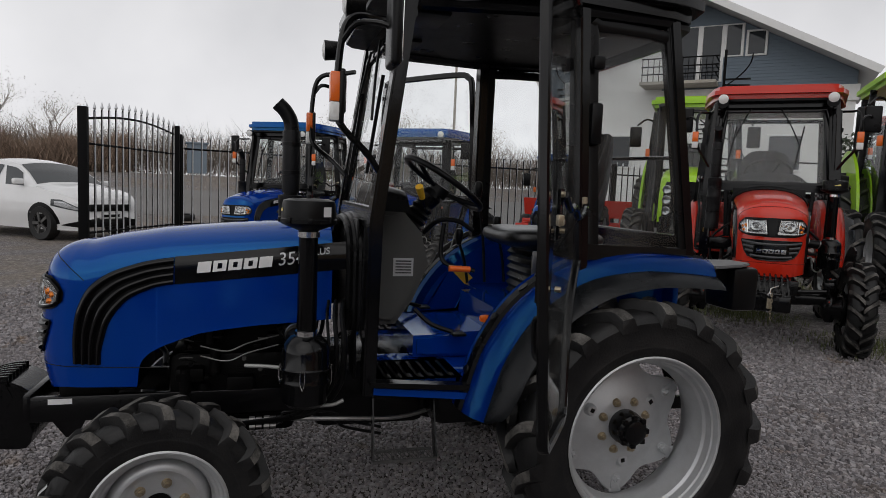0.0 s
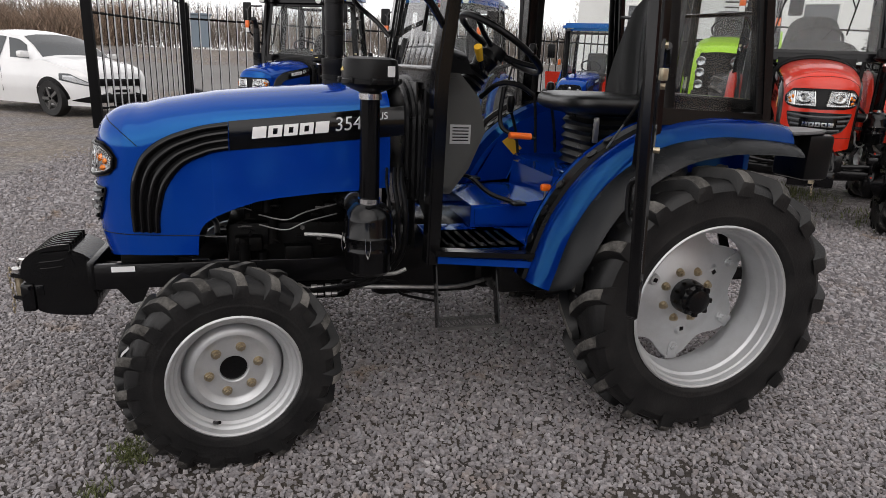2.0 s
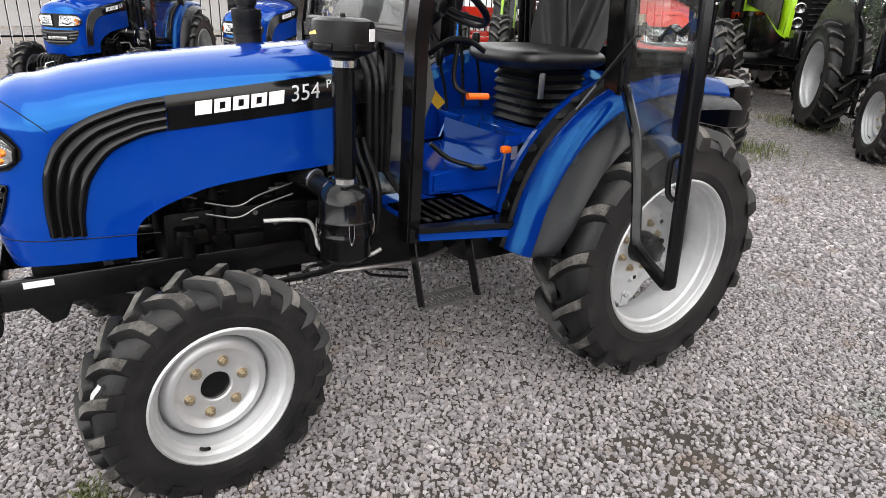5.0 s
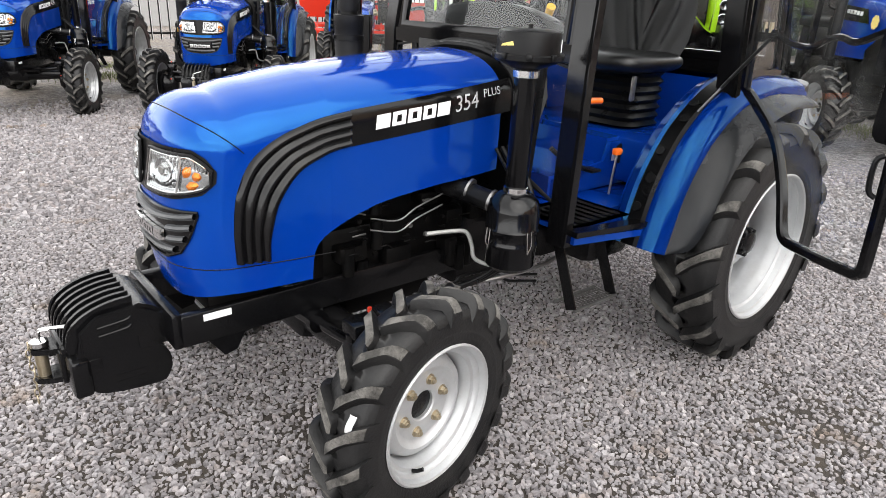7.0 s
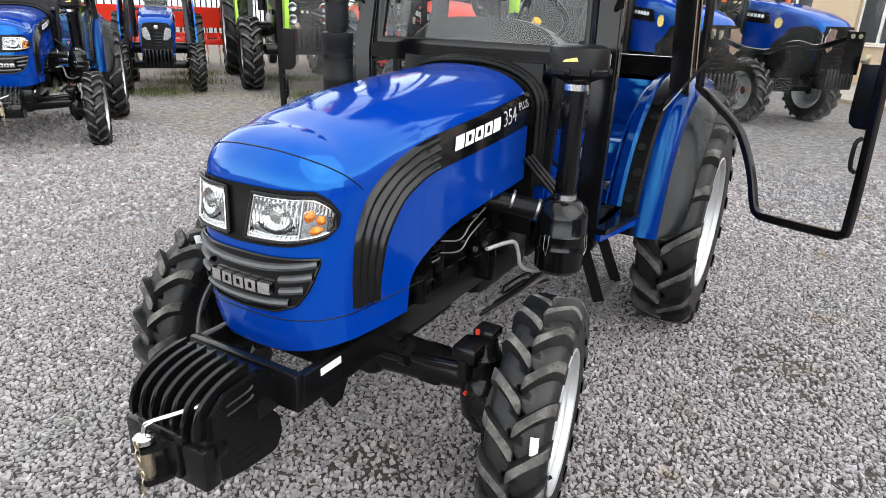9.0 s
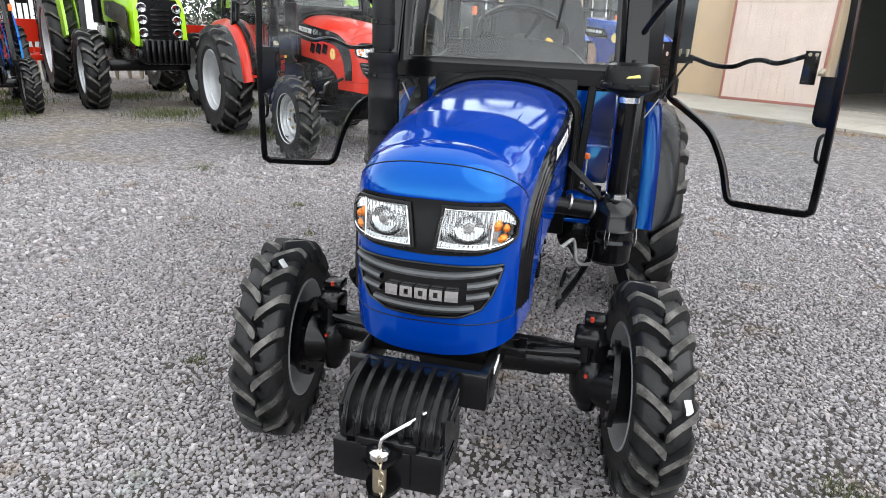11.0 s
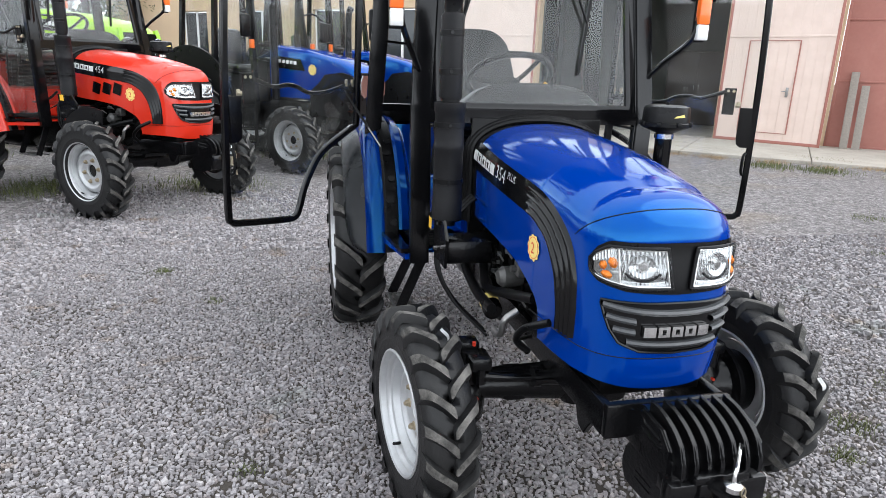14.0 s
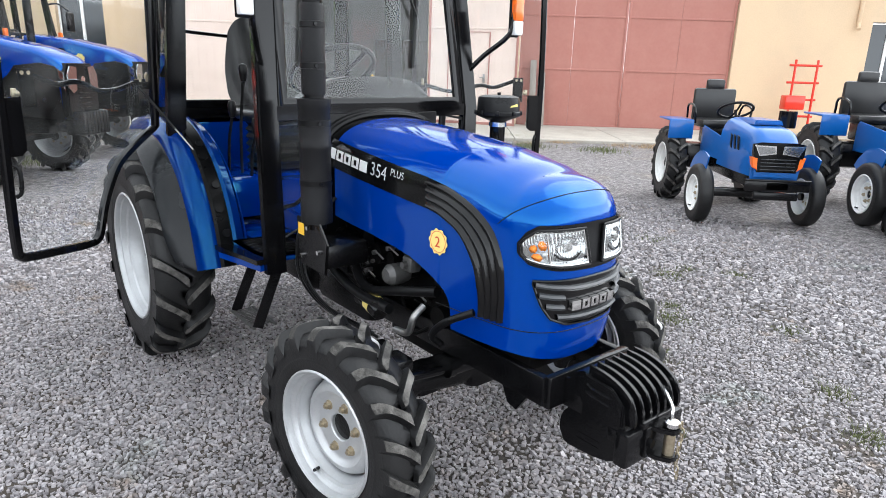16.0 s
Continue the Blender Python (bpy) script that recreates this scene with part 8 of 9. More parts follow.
# ---- white car by the gate ----
def hatchback(m):
    t = thing("car", "white hatchback car parked behind the gate", "car", m=m)
    white = mat("white_car_paint", (0.84, 0.845, 0.85), 0.25, 0, 0.02, 100, 0.0, None, DUST, 0.06, 4, coat=0.8)
    glassy = mat("dark_car_glass", (0.05, 0.056, 0.06), 0.04, 0, 0.1, 3, ior=1.7)
    # length along x, the front at -x
    top = [(-1.98, 0.42), (-1.96, 0.62), (-1.90, 0.76), (-1.75, 0.85), (-1.4, 0.94), (-0.95, 1.02), (-0.62, 1.24), (-0.3, 1.40), (0.2, 1.47), (0.9, 1.45), (1.4, 1.36), (1.75, 1.12), (1.93, 0.92), (1.99, 0.4)]

    def hull(x, v, off=0.0):
        u = (x + 1.98) / 3.97
        w = 1 - 0.34 * max(0, 1 - u * 5.5) ** 2 - 0.16 * max(0, u * 6 - 5) ** 2
        zt = lerp_table(top, x)
        cab = min(1, max(0, (zt - 1.0) / 0.42))
        ye, belt = 0.76 - 0.16 * cab, min(zt - 0.03, 0.97)
        sec = [(0.0, zt + 0.035), (ye * 0.6, zt + 0.02), (ye, zt - 0.025), (0.83, belt), (0.865, min(belt, 0.72)), (0.87, min(belt, 0.5)), (0.80, 0.2)]
        k = min(5.999, abs(v) * 6)
        q, f = int(k), k - int(k)
        (ya, za), (yb, zb) = sec[q], sec[q + 1]
        y, z = ya + (yb - ya) * f, za + (zb - za) * f
        out = Vector((-0.7 * max(0, 1 - u * 4), math.copysign(1, v) * (0.2 + y), 0.7 if q < 2 else 0.15)).normalized() * off
        return Vector((x, math.copysign(y * w, v), z)) + out

    bm = bmesh.new()
    grid_patch(bm, lambda u, v: hull(-1.98 + 3.97 * u, 2 * v - 1), 56, 48)
    body = part("body", bm, white, t)

    def skin_piece(name, xa, xb, va, vb, material, off=0.008, label="", lean=0.0):
        bm = bmesh.new()
        grid_patch(bm, lambda u, v: hull(xa + (xb - xa) * u + lean * v, va + (vb - va) * v, off), 8, 8)
        part(name, bm, material, t, label)

    skin_piece("windscreen", -0.93, -0.33, -0.31, 0.31, glassy)
    for s in (-1, 1):
        skin_piece("side_window", -0.52, 0.0, s * 0.36, s * 0.49, glassy, lean=-0.22)
        skin_piece("side_window", 0.06, 0.92, s * 0.36, s * 0.49, glassy)
        skin_piece("side_window", 0.99, 1.36, s * 0.36, s * 0.49, glassy, lean=0.2)
        def at_height(x, z, off):
            lo, hi = 0.34, 1.0
            for _ in range(22):
                mid = (lo + hi) / 2
                lo, hi = (mid, hi) if hull(x, mid).z > z else (lo, mid)
            return hull(x, s * lo, off)

        def nose_piece(name, xa, xb, low, high, material, off, parent=t):
            bm = bmesh.new()
            grid_patch(bm, lambda u, v: at_height(xa + (xb - xa) * u, low(u) + (high(u) - low(u)) * v, off), 12, 6)
            return part(name, bm, material, parent)

        housing = nose_piece("lamp_housing", -1.952, -1.46, lambda u: 0.545 + 0.10 * u, lambda u: 0.60 + 0.16 * min(1, u * 1.6), glassy, 0.006)
        nose_piece("headlight", -1.945, -1.53, lambda u: 0.56 + 0.10 * u, lambda u: 0.59 + 0.135 * min(1, u * 1.6), M["reflector"], 0.011, housing)
        nose_piece("bumper_trim", -1.955, -1.62, lambda u: 0.25 + 0.04 * u, lambda u: 0.39 - 0.09 * u, M["satin"], 0.008)
        for x in (-1.22, 1.30):
            bm = bmesh.new()
            grid_patch(bm, lambda u, v: at_height(x + 0.375 * v * math.cos(math.pi * u), 0.215 + (0.105 + 0.375 * math.sin(math.pi * u)) * v, 0.004), 28, 6)
            part("wheel_well", bm, M["satin"], t)
        for x in (-1.22, 1.30):
            bm = bmesh.new()
            lathe(bm, [(0.19, -0.09), (0.30, -0.10), (0.315, -0.06), (0.315, 0.06), (0.30, 0.1), (0.19, 0.09)], 32, "Y", closed=True)
            wheel = part("wheel", bm, M["rubber"], t, m=pose(x, s * 0.785, 0.315))
            bm = bmesh.new()
            for k in range(5):
                a = k * math.tau / 5
                flat_bar(bm, [(0.03 * math.cos(a), s * 0.092, 0.03 * math.sin(a)), (0.20 * math.cos(a), s * 0.086, 0.20 * math.sin(a))], 0.05, 0.02, axis=(0, 1, 0), curved=False)
            lathe(bm, [(0.19, -0.07), (0.2, 0.085), (0.18, 0.08), (0.17, 0.0), (0, 0.0)], 28, "Y")
            part("rim", bm, M["cast"], wheel, "dark grey five-spoke rim")
        bm = bmesh.new()
        box(bm, (-0.72, s * 0.93, 1.06), (0.12, 0.18, 0.11), 0.03)
        part("mirror", bm, white, t)
        for x in (0.03, 1.0):
            bm = bmesh.new()
            box(bm, (x, s * 0.866, 0.70), (0.006, 0.006, 0.62), 0.002)
            part("door_joint", bm, M["satin"], t)
    for z, h, w in ((0.62, 0.13, 0.9), (0.33, 0.14, 1.1)):
        bm = bmesh.new()
        box(bm, (-1.955, 0, z), (0.06, w, h), 0.02)
        part("grille", bm, M["satin"], t)
    bm = bmesh.new()
    box(bm, (-1.99, 0, 0.47), (0.015, 0.52, 0.11), 0.003)
    plate = part("number_plate", bm, M["white"], t)
    bm = bmesh.new()
    box(bm, (-2.0, 0.02, 0.47), (0.006, 0.36, 0.05), 0.001)
    part("bar", bm, M["satin"], plate)
    return t


hatchback(pose(-4.86, 14.47, 0, 0, 0, 142.3) @ Matrix.Scale(1.19, 4))


# ---- long workshop building ----
STUCCO = mat("beige_stucco", (0.62, 0.46, 0.30), 0.85, 0, 0.10, 30, 0.25, 120, (0.40, 0.32, 0.24), 0.30, 0.8)
GATE_RED = mat("faded_red_gate_paint", (0.34, 0.135, 0.105), 0.6, 0, 0.08, 14, 0.1, 40, (0.42, 0.2, 0.16), 0.35, 1.6, rough_var=0.1)
PINK = mat("pale_pink_gate_paint", (0.70, 0.57, 0.50), 0.6, 0, 0.06, 20, 0.1, 60, (0.42, 0.30, 0.24), 0.25, 2.5)
CONCRETE = mat("worn_concrete", (0.42, 0.39, 0.34), 0.9, 0, 0.2, 25, 0.5, 60, (0.2, 0.18, 0.15), 0.5, 1.5)
# plaster darkened, so that its colour carries the garage's dimness
ROOM = mat("darkened_plaster", (0.17, 0.178, 0.16), 0.9, 0, 0.15, 6, 0.2, 20)
WOOD = mat("weathered_plank", (0.26, 0.23, 0.20), 0.85, 0, 0.25, 30, 0.4, 60)
PVC = mat("white_window_plastic", (0.78, 0.78, 0.77), 0.35, 0, 0.03, 50, 0.0, None, DUST, 0.1, 3)
DARKGLASS = mat("window_glass", (0.03, 0.035, 0.04), 0.05, 0, 0.1, 2)
IRON = mat("black_fence_iron", (0.005, 0.005, 0.0055), 0.7, 0.0, 0.3, 60, 0.1, 100, spec=0.1)
SLATE = mat("blue_grey_cladding", (0.17, 0.215, 0.26), 0.7, 0, 0.06, 20, 0.1, 60)
ROOFMAT = mat("pale_roof_sheet", (0.50, 0.50, 0.50), 0.6, 0, 0.08, 12, 0.1, 40)

BLD = Matrix(((0.65, -0.76, 0, 10.7), (0.76, 0.65, 0, -11.3), (0, 0, 1, 0), (0, 0, 0, 1)))
H = 5.6
openings = [(-10.1, -8.75, 0.0, 2.95), (-5.3, 0.3, 0.0, 4.2), (2.75, 7.6, 0.0, 4.3), (11.45, 12.75, 1.05, 3.3), (14.2, 15.5, 1.05, 3.3), (17.2, 18.5, 1.05, 3.3), (20.4, 21.7, 1.05, 3.3)]
bm = bmesh.new()
at = -18.0
for a, b, lo, hi in openings:
    box(bm, ((at + a) / 2, -0.17, H / 2), (a - at, 0.34, H))
    box(bm, ((a + b) / 2, -0.17, (hi + H) / 2), (b - a, 0.34, H - hi))
    if lo > 0:
        box(bm, ((a + b) / 2, -0.17, lo / 2), (b - a, 0.34, lo))
    at = b
box(bm, ((at + 26) / 2, -0.17, H / 2), (26 - at, 0.34, H))
one_mesh("wall_south", bm, STUCCO, "long beige rendered workshop wall with openings", "wall", m=BLD, kind="structure", smooth=False)
bm = bmesh.new()
box(bm, (4, -5.3, 5.72), (45, 11.6, 0.2), 0.02)
one_mesh("workshop_roof", bm, ROOFMAT, "pale sheet roof over the workshop", "roof", m=BLD, kind="structure", smooth=False)
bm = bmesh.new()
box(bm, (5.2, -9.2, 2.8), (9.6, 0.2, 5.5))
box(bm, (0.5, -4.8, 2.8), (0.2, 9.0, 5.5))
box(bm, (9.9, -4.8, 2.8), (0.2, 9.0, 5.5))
one_mesh("wall_inner", bm, ROOM, "plastered garage walls, darkened for the dim room", "wall", m=BLD, kind="structure", smooth=False)
bm = bmesh.new()
box(bm, (5.2, -4.8, 0.02), (9.2, 8.8, 0.06))
one_mesh("floor", bm, CONCRETE, "worn concrete garage floor", "floor", m=BLD, kind="structure", smooth=False)
bm = bmesh.new()
for k in range(12):
    box(bm, (-15 + 2.4 * k, 1.85, 0.03), (2.385, 3.7, 0.07), 0.012)
one_mesh("pavement", bm, CONCRETE, "cracked concrete apron along the workshop", "pavement", m=BLD, kind="structure", smooth=False)


def steel_gate(name, width, height, paint, m, wicket=None, lines=(1.5, 2.87), label="", face=1, seams=0):
    """A sheet steel leaf; its rails, seams and wicket stand on the side that faces the yard."""
    t = thing(name, label, "gate", m=m)
    n = max(1, round(width / 1.3))
    for k in range(n):
        w = width / n
        bm = bmesh.new()
        box(bm, (w * (k + 0.5), 0, height / 2), (w - 0.006, 0.03, height), 0.003)
        part("sheet", bm, paint, t, smooth=False)
    for k in range(seams):
        bm = bmesh.new()
        box(bm, (width * (k + 1) / (seams + 1), face * 0.018, height / 2), (0.014, 0.008, height - 0.1), 0.003)
        part("seam", bm, paint, t)
    for z in lines:
        bm = bmesh.new()
        box(bm, (width / 2, face * 0.026, z), (width, 0.014, 0.05), 0.004)
        part("rail", bm, paint, t)
    for z in (0.04, height - 0.04):
        bm = bmesh.new()
        box(bm, (width / 2, face * 0.024, z), (width, 0.02, 0.07), 0.004)
        part("rail", bm, GATE_RED, t)
    for x in (0.03, width - 0.03):
        bm = bmesh.new()
        box(bm, (x, face * 0.026, height / 2), (0.06, 0.02, height), 0.004)
        part("stile", bm, GATE_RED, t)
    if wicket:
        a, b = wicket
        bm = bmesh.new()
        loop_bar(bm, [Vector((a, face * 0.03, 0.25)), Vector((b, face * 0.03, 0.25)), Vector((b, face * 0.03, 2.35)), Vector((a, face * 0.03, 2.35))], 0.03, 0.018, (0, 1, 0))
        wk = part("wicket_frame", bm, GATE_RED, t, "thin rusty frame of the wicket door")
        bm = bmesh.new()
        box(bm, (b - 0.12, face * 0.05, 1.2), (0.06, 0.02, 0.22), 0.006)
        cyl(bm, (b - 0.12, face * 0.05, 1.22), (b - 0.12, face * 0.10, 1.22), 0.012, n=8)
        box(bm, (b - 0.16, face * 0.10, 1.22), (0.12, 0.02, 0.02), 0.005)
        part("handle", bm, M["steel"], wk)
    for z in (0.5, height - 0.8):
        bm = bmesh.new()
        cyl(bm, (0, face * 0.03, z - 0.08), (0, face * 0.03, z + 0.08), 0.02, n=10)
        part("hinge", bm, GATE_RED, t)
    return t


steel_gate("garage_gate", 2.78, 4.15, GATE_RED, BLD @ pose(-5.28, -0.12, 0.03), None, (1.52, 2.87), "faded red sheet steel gate leaf, shut")
steel_gate("garage_gate", 2.78, 4.15, GATE_RED, BLD @ pose(-2.49, -0.12, 0.03), None, (1.52, 2.87), "faded red sheet steel gate leaf, shut")
steel_gate("garage_gate", 2.40, 4.2, PINK, BLD @ pose(2.72, 0.06, 0.06, 0, 0, 166), (0.55, 1.65), (2.45,), "pale pink steel gate leaf with wicket door, standing open", -1, 11)
steel_gate("garage_gate", 2.40, 4.2, PINK, BLD @ pose(7.65, 0.06, 0.06, 0, 0, 12), None, (2.45,), "pale pink steel gate leaf, folded open", 1, 11)
for k, (x, h) in enumerate(((0.42, 1.75), (0.18, 1.45))):
    bm = bmesh.new()
    box(bm, (0, 0, h / 2), (0.16, 0.04, h), 0.006)
    one_mesh("plank", bm, WOOD, "weathered grey plank leaning on the gate", "plank", "planks", BLD @ pose(x - 0.5, 0.42, 0.06, 14, 0, 0))


def pvc_window(name, w, h, m, split=0.5, label="white plastic window in the workshop wall", category="window"):
    t = thing(name, label, category, m=m, kind="structure")
    bm = bmesh.new()
    loop_bar(bm, [Vector((0, 0, 0)), Vector((w, 0, 0)), Vector((w, 0, h)), Vector((0, 0, h))], 0.10, 0.07, (0, 1, 0))
    box(bm, (w * split, 0, h / 2), (0.08, 0.07, h), 0.004)
    part("window_frame", bm, PVC, t)
    bm = bmesh.new()
    box(bm, (w * split / 2, -0.005, h / 2), (w * split - 0.08, 0.02, h - 0.08))
    part("pane", bm, DARKGLASS, t, smooth=False)
    bm = bmesh.new()
    box(bm, (w * (1 + split) / 2, -0.005, h / 2), (w * (1 - split) - 0.08, 0.02, h - 0.08))
    part("pane", bm, DARKGLASS, t, smooth=False)
    bm = bmesh.new()
    box(bm, (w / 2, 0.16, -0.04), (w + 0.1, 0.24, 0.03), 0.006)
    part("window_sill", bm, PVC, t)
    return t


for k, (a, b, lo, hi) in enumerate(openings[3:]):
    pvc_window(f"window_{k + 1}", b - a, hi - lo, BLD @ pose(a, -0.16, lo), 0.5)
pvc_window("door_1", 1.35, 2.9, BLD @ pose(-10.1, -0.14, 0.04), 0.62, "white plastic glazed door in the beige wall", "door")
bm = bmesh.new()
tube(bm, [(-8.35, 0.07, 5.5), (-8.35, 0.07, 3.2), (-8.35, 0.07, 2.9), (-8.3, 0.2, 2.75)], 0.05, 10, 3)
one_mesh("drainpipe", bm, STUCCO, "beige drainpipe on the wall", "pipe", m=BLD)


# red harrow frame standing at the wall
def harrow(m):
    t = thing("harrow", "red tubular harrow frame leaning at the wall", "farm implement", m=m)
    for k in range(4):
        bm = bmesh.new()
        tube(bm, [(-0.35, 0.02 * k, 0.5 + 0.42 * k), (0.45, 0.02 * k, 0.5 + 0.42 * k)], 0.03, 8, 2)
        part("bar", bm, M["red"], t)
    for x in (-0.25, 0.3):
        bm = bmesh.new()
        tube(bm, [(x, 0.05, 0.05), (x, 0.05, 1.9)], 0.03, 8, 2)
        part("upright", bm, M["red"], t)
    bm = bmesh.new()
    box(bm, (0.3, 0.2, 0.85), (0.5, 0.3, 0.35), 0.03)
    part("seed_box", bm, M["red"], t)
    return t


harrow(BLD @ pose(-6.9, 0.7, 0.05))

# ---- house with the blue gable ----
def house():
    m = pose(20.27, 24.23, 0, 0, 0, -44)
    t = thing("house", "white house with blue-grey gable and steel balcony stairs", "house", m=m)
    white = mat("white_render", (0.82, 0.82, 0.80), 0.85, 0, 0.06, 10, 0.1, 60, (0.45, 0.44, 0.42), 0.25, 0.7)
    flat = Matrix.Translation((0, 4, 0)) @ Matrix.Rotation(radians(90), 4, "X")
    bm = bmesh.new()
    box(bm, (0, 4, 3.4), (13.4, 8, 6.8))
    part("wall", bm, white, t, smooth=False)
    bm = bmesh.new()
    box(bm, (3.2, -0.06, 6.45), (7.2, 0.2, 0.7), 0.02)
    part("ledge", bm, white, t, smooth=False)
    bm = bmesh.new()
    slab(bm, [(-1.5, 6.8), (6.7, 6.8), (6.7, 7.4), (0.0, 10.9), (-1.5, 10.1)], 8.0, flat)
    part("gable", bm, SLATE, t, "blue-grey clad gable", smooth=False)
    bm = bmesh.new()
    slab(bm, [(-6.7, 6.8), (-1.5, 6.8), (-1.5, 10.1), (-6.7, 7.4)], 8.02, flat)
    part("gable_wall", bm, white, t, smooth=False)
    for sx in (-1, 1):
        bm = bmesh.new()
        flat_bar(bm, [(0, 3.4, 11.05), (sx * 7.4, 3.4, 7.15)], 10.0, 0.2, axis=(0, 0, 1), curved=False)
        part("roof", bm, ROOFMAT, t)
        bm = bmesh.new()
        flat_bar(bm, [(0, -1.62, 10.98), (sx * 7.42, -1.62, 7.08)], 0.05, 0.3, axis=(0, 0, 1), curved=False)
        part("barge_board", bm, PVC, t)
    for k in range(26):  # lapped boards on the blue gable
        z = 6.9 + 0.15 * k
        x1 = min(6.68, (10.85 - z) / 0.527)
        if x1 < 0.4:
            break
        bm = bmesh.new()
        box(bm, ((x1 - max(-1.48, -x1)) / 2 + max(-1.48, -x1), -0.012, z), (x1 - max(-1.48, -x1), 0.025, 0.135), 0.004)
        part("board", bm, SLATE, t, smooth=False)
    for x, z, w, h in ((-0.85, 7.15, 0.95, 2.6), (0.2, 7.15, 0.95, 2.6), (1.25, 8.3, 0.75, 1.45), (2.2, 8.3, 0.8, 1.1), (3.4, 3.0, 1.4, 1.6), (-4.2, 3.0, 1.4, 1.6)):
        bm = bmesh.new()
        loop_bar(bm, [Vector((x, -0.06, z)), Vector((x + w, -0.06, z)), Vector((x + w, -0.06, z + h)), Vector((x, -0.06, z + h))], 0.14, 0.1, (0, 1, 0))
        win = part("window", bm, PVC, t)
        bm = bmesh.new()
        box(bm, (x + w / 2, -0.04, z + h / 2), (w, 0.04, h))
        part("pane", bm, DARKGLASS, win, smooth=False)
    bm = bmesh.new()
    box(bm, (-0.6, -0.75, 6.95), (3.4, 1.5, 0.14))
    part("balcony", bm, CONCRETE, t, smooth=False)
    for k in range(13):
        bm = bmesh.new()
        cyl(bm, (-2.2 + 0.26 * k, -1.45, 7.0), (-2.2 + 0.26 * k, -1.45, 8.05), 0.02, n=6)
        part("baluster", bm, IRON, t)
    for z in (7.35, 7.7, 8.08):
        bm = bmesh.new()
        tube(bm, [(-2.25, -1.45, z), (0.95, -1.45, z), (1.05, -1.35, z), (1.05, -0.1, z)], 0.03, 8, 2)
        part("rail", bm, IRON, t)
    cx, cy = 1.5, -1.9
    bm = bmesh.new()
    tube(bm, [(cx + 1.1 * math.cos(a), cy + 1.1 * math.sin(a), 8.0 - 0.75 * a) for a in [0.4 * j for j in range(20)]], 0.03, 8, 2)
    part("stair_rail", bm, IRON, t)
    for j in range(24):
        a = 0.32 * j
        bm = bmesh.new()
        box(bm, (0, 0, 0), (1.05, 0.26, 0.04), m=Matrix.Translation((cx, cy, 6.9 - 0.24 * j)) @ Matrix.Rotation(a, 4, "Z") @ Matrix.Translation((0.55, 0, 0)))
        part("stair_tread", bm, IRON, t)
    bm = bmesh.new()
    cyl(bm, (cx, cy, 0), (cx, cy, 8.2), 0.06, n=10)
    part("stair_post", bm, IRON, t)


house()

# ---- iron fence and open gate leaf ----
def picket(bm, p, h):
    x, y = p
    cyl(bm, (x, y, 0.08), (x, y, h), 0.023, n=6)
    n = len(bm.faces)
    lathe(bm, [(0.012, h - 0.005), (0.024, h + 0.004), (0.013, h + 0.012), (0.032, h + 0.026), (0.012, h + 0.055), (0.0, h + 0.068)], 6, at=(x, y, 0))
    bm.faces.ensure_lookup_table()
    for f in bm.faces[n:]:
        f.material_index = 1


picket_mesh = bmesh.new()
picket(picket_mesh, (0, 0), 1.0)
SPIKE = finish(picket_mesh, "picket", [IRON, M["silver_print"]])


def fence_run(name, a, b, height, rails, n, arch=0.0, posts=True, label="black wrought-iron fence with spear tips"):
    a, b = Vector((*a, 0)), Vector((*b, 0))
    t = thing(name, label, "fence", m=Matrix.Translation(a))
    d = b - a
    for k in range(n):
        q = (k + 0.5) / n
        h = height + arch * math.sin(q * math.pi)
        part("picket", SPIKE, None, t, m=Matrix.Translation(d * q) @ Matrix.Diagonal((1, 1, h, 1)))
    for r in rails:
        bm = bmesh.new()
        bow = arch if r > height * 0.85 else 0.0
        tube(bm, [d * (k / 12) + Vector((0, 0, r + bow * math.sin(k / 12 * math.pi))) for k in range(13)], 0.024, 6, 1)
        part("rail", bm, IRON, t)
    if posts:
        for p in (Vector(), d):
            bm = bmesh.new()
            box(bm, p + Vector((0, 0, height * 0.52)), (0.16, 0.16, height * 1.04), 0.01)
            part("post", bm, IRON, t)
    return t


fence_run("gate_leaf", (-2.95, 10.55), (-1.755, 13.89), 2.62, (0.35, 2.05, 2.5), 15, 0.16, label="black wrought-iron gate leaf with arched top, open")
fence_run("iron_fence", (-1.72, 14.1), (1.8, 15.2), 2.45, (0.35, 2.2), 17)
fence_run("iron_fence", (1.8, 15.2), (6.6, 15.6), 2.45, (0.35, 2.2), 21)
fence_run("iron_fence", (6.6, 15.6), (11.4, 16.0), 2.45, (0.35, 2.2), 21)
fence_run("iron_fence", (11.4, 16.0), (16.2, 16.4), 2.45, (0.35, 2.2), 21)

# road beyond the gate, low blue hut, lamp post and wires
ASPHALT = mat("pale_road", (0.20, 0.195, 0.19), 0.9, 0, 0.15, 20, 0.2, 60, (0.12, 0.11, 0.1), 0.4, 0.4)
bm = bmesh.new()
rows = [[bm.verts.new((x, y, ground_height(x, y) + 0.02)) for y in (20.5, 21, 22, 23, 24, 25, 26)] for x in (-60, -20, 0, 20, 60)]
for a, b in zip(rows, rows[1:]):
    for k in range(6):
        bm.faces.new((a[k], b[k], b[k + 1], a[k + 1]))
one_mesh("road", bm, ASPHALT, "pale concrete road rising beyond the fence", "road", kind="structure", smooth=False)
bm = bmesh.new()
lathe(bm, [(0.18, -0.08), (0.30, -0.1), (0.33, -0.06), (0.33, 0.06), (0.30, 0.1), (0.18, 0.08)], 24, closed=True)
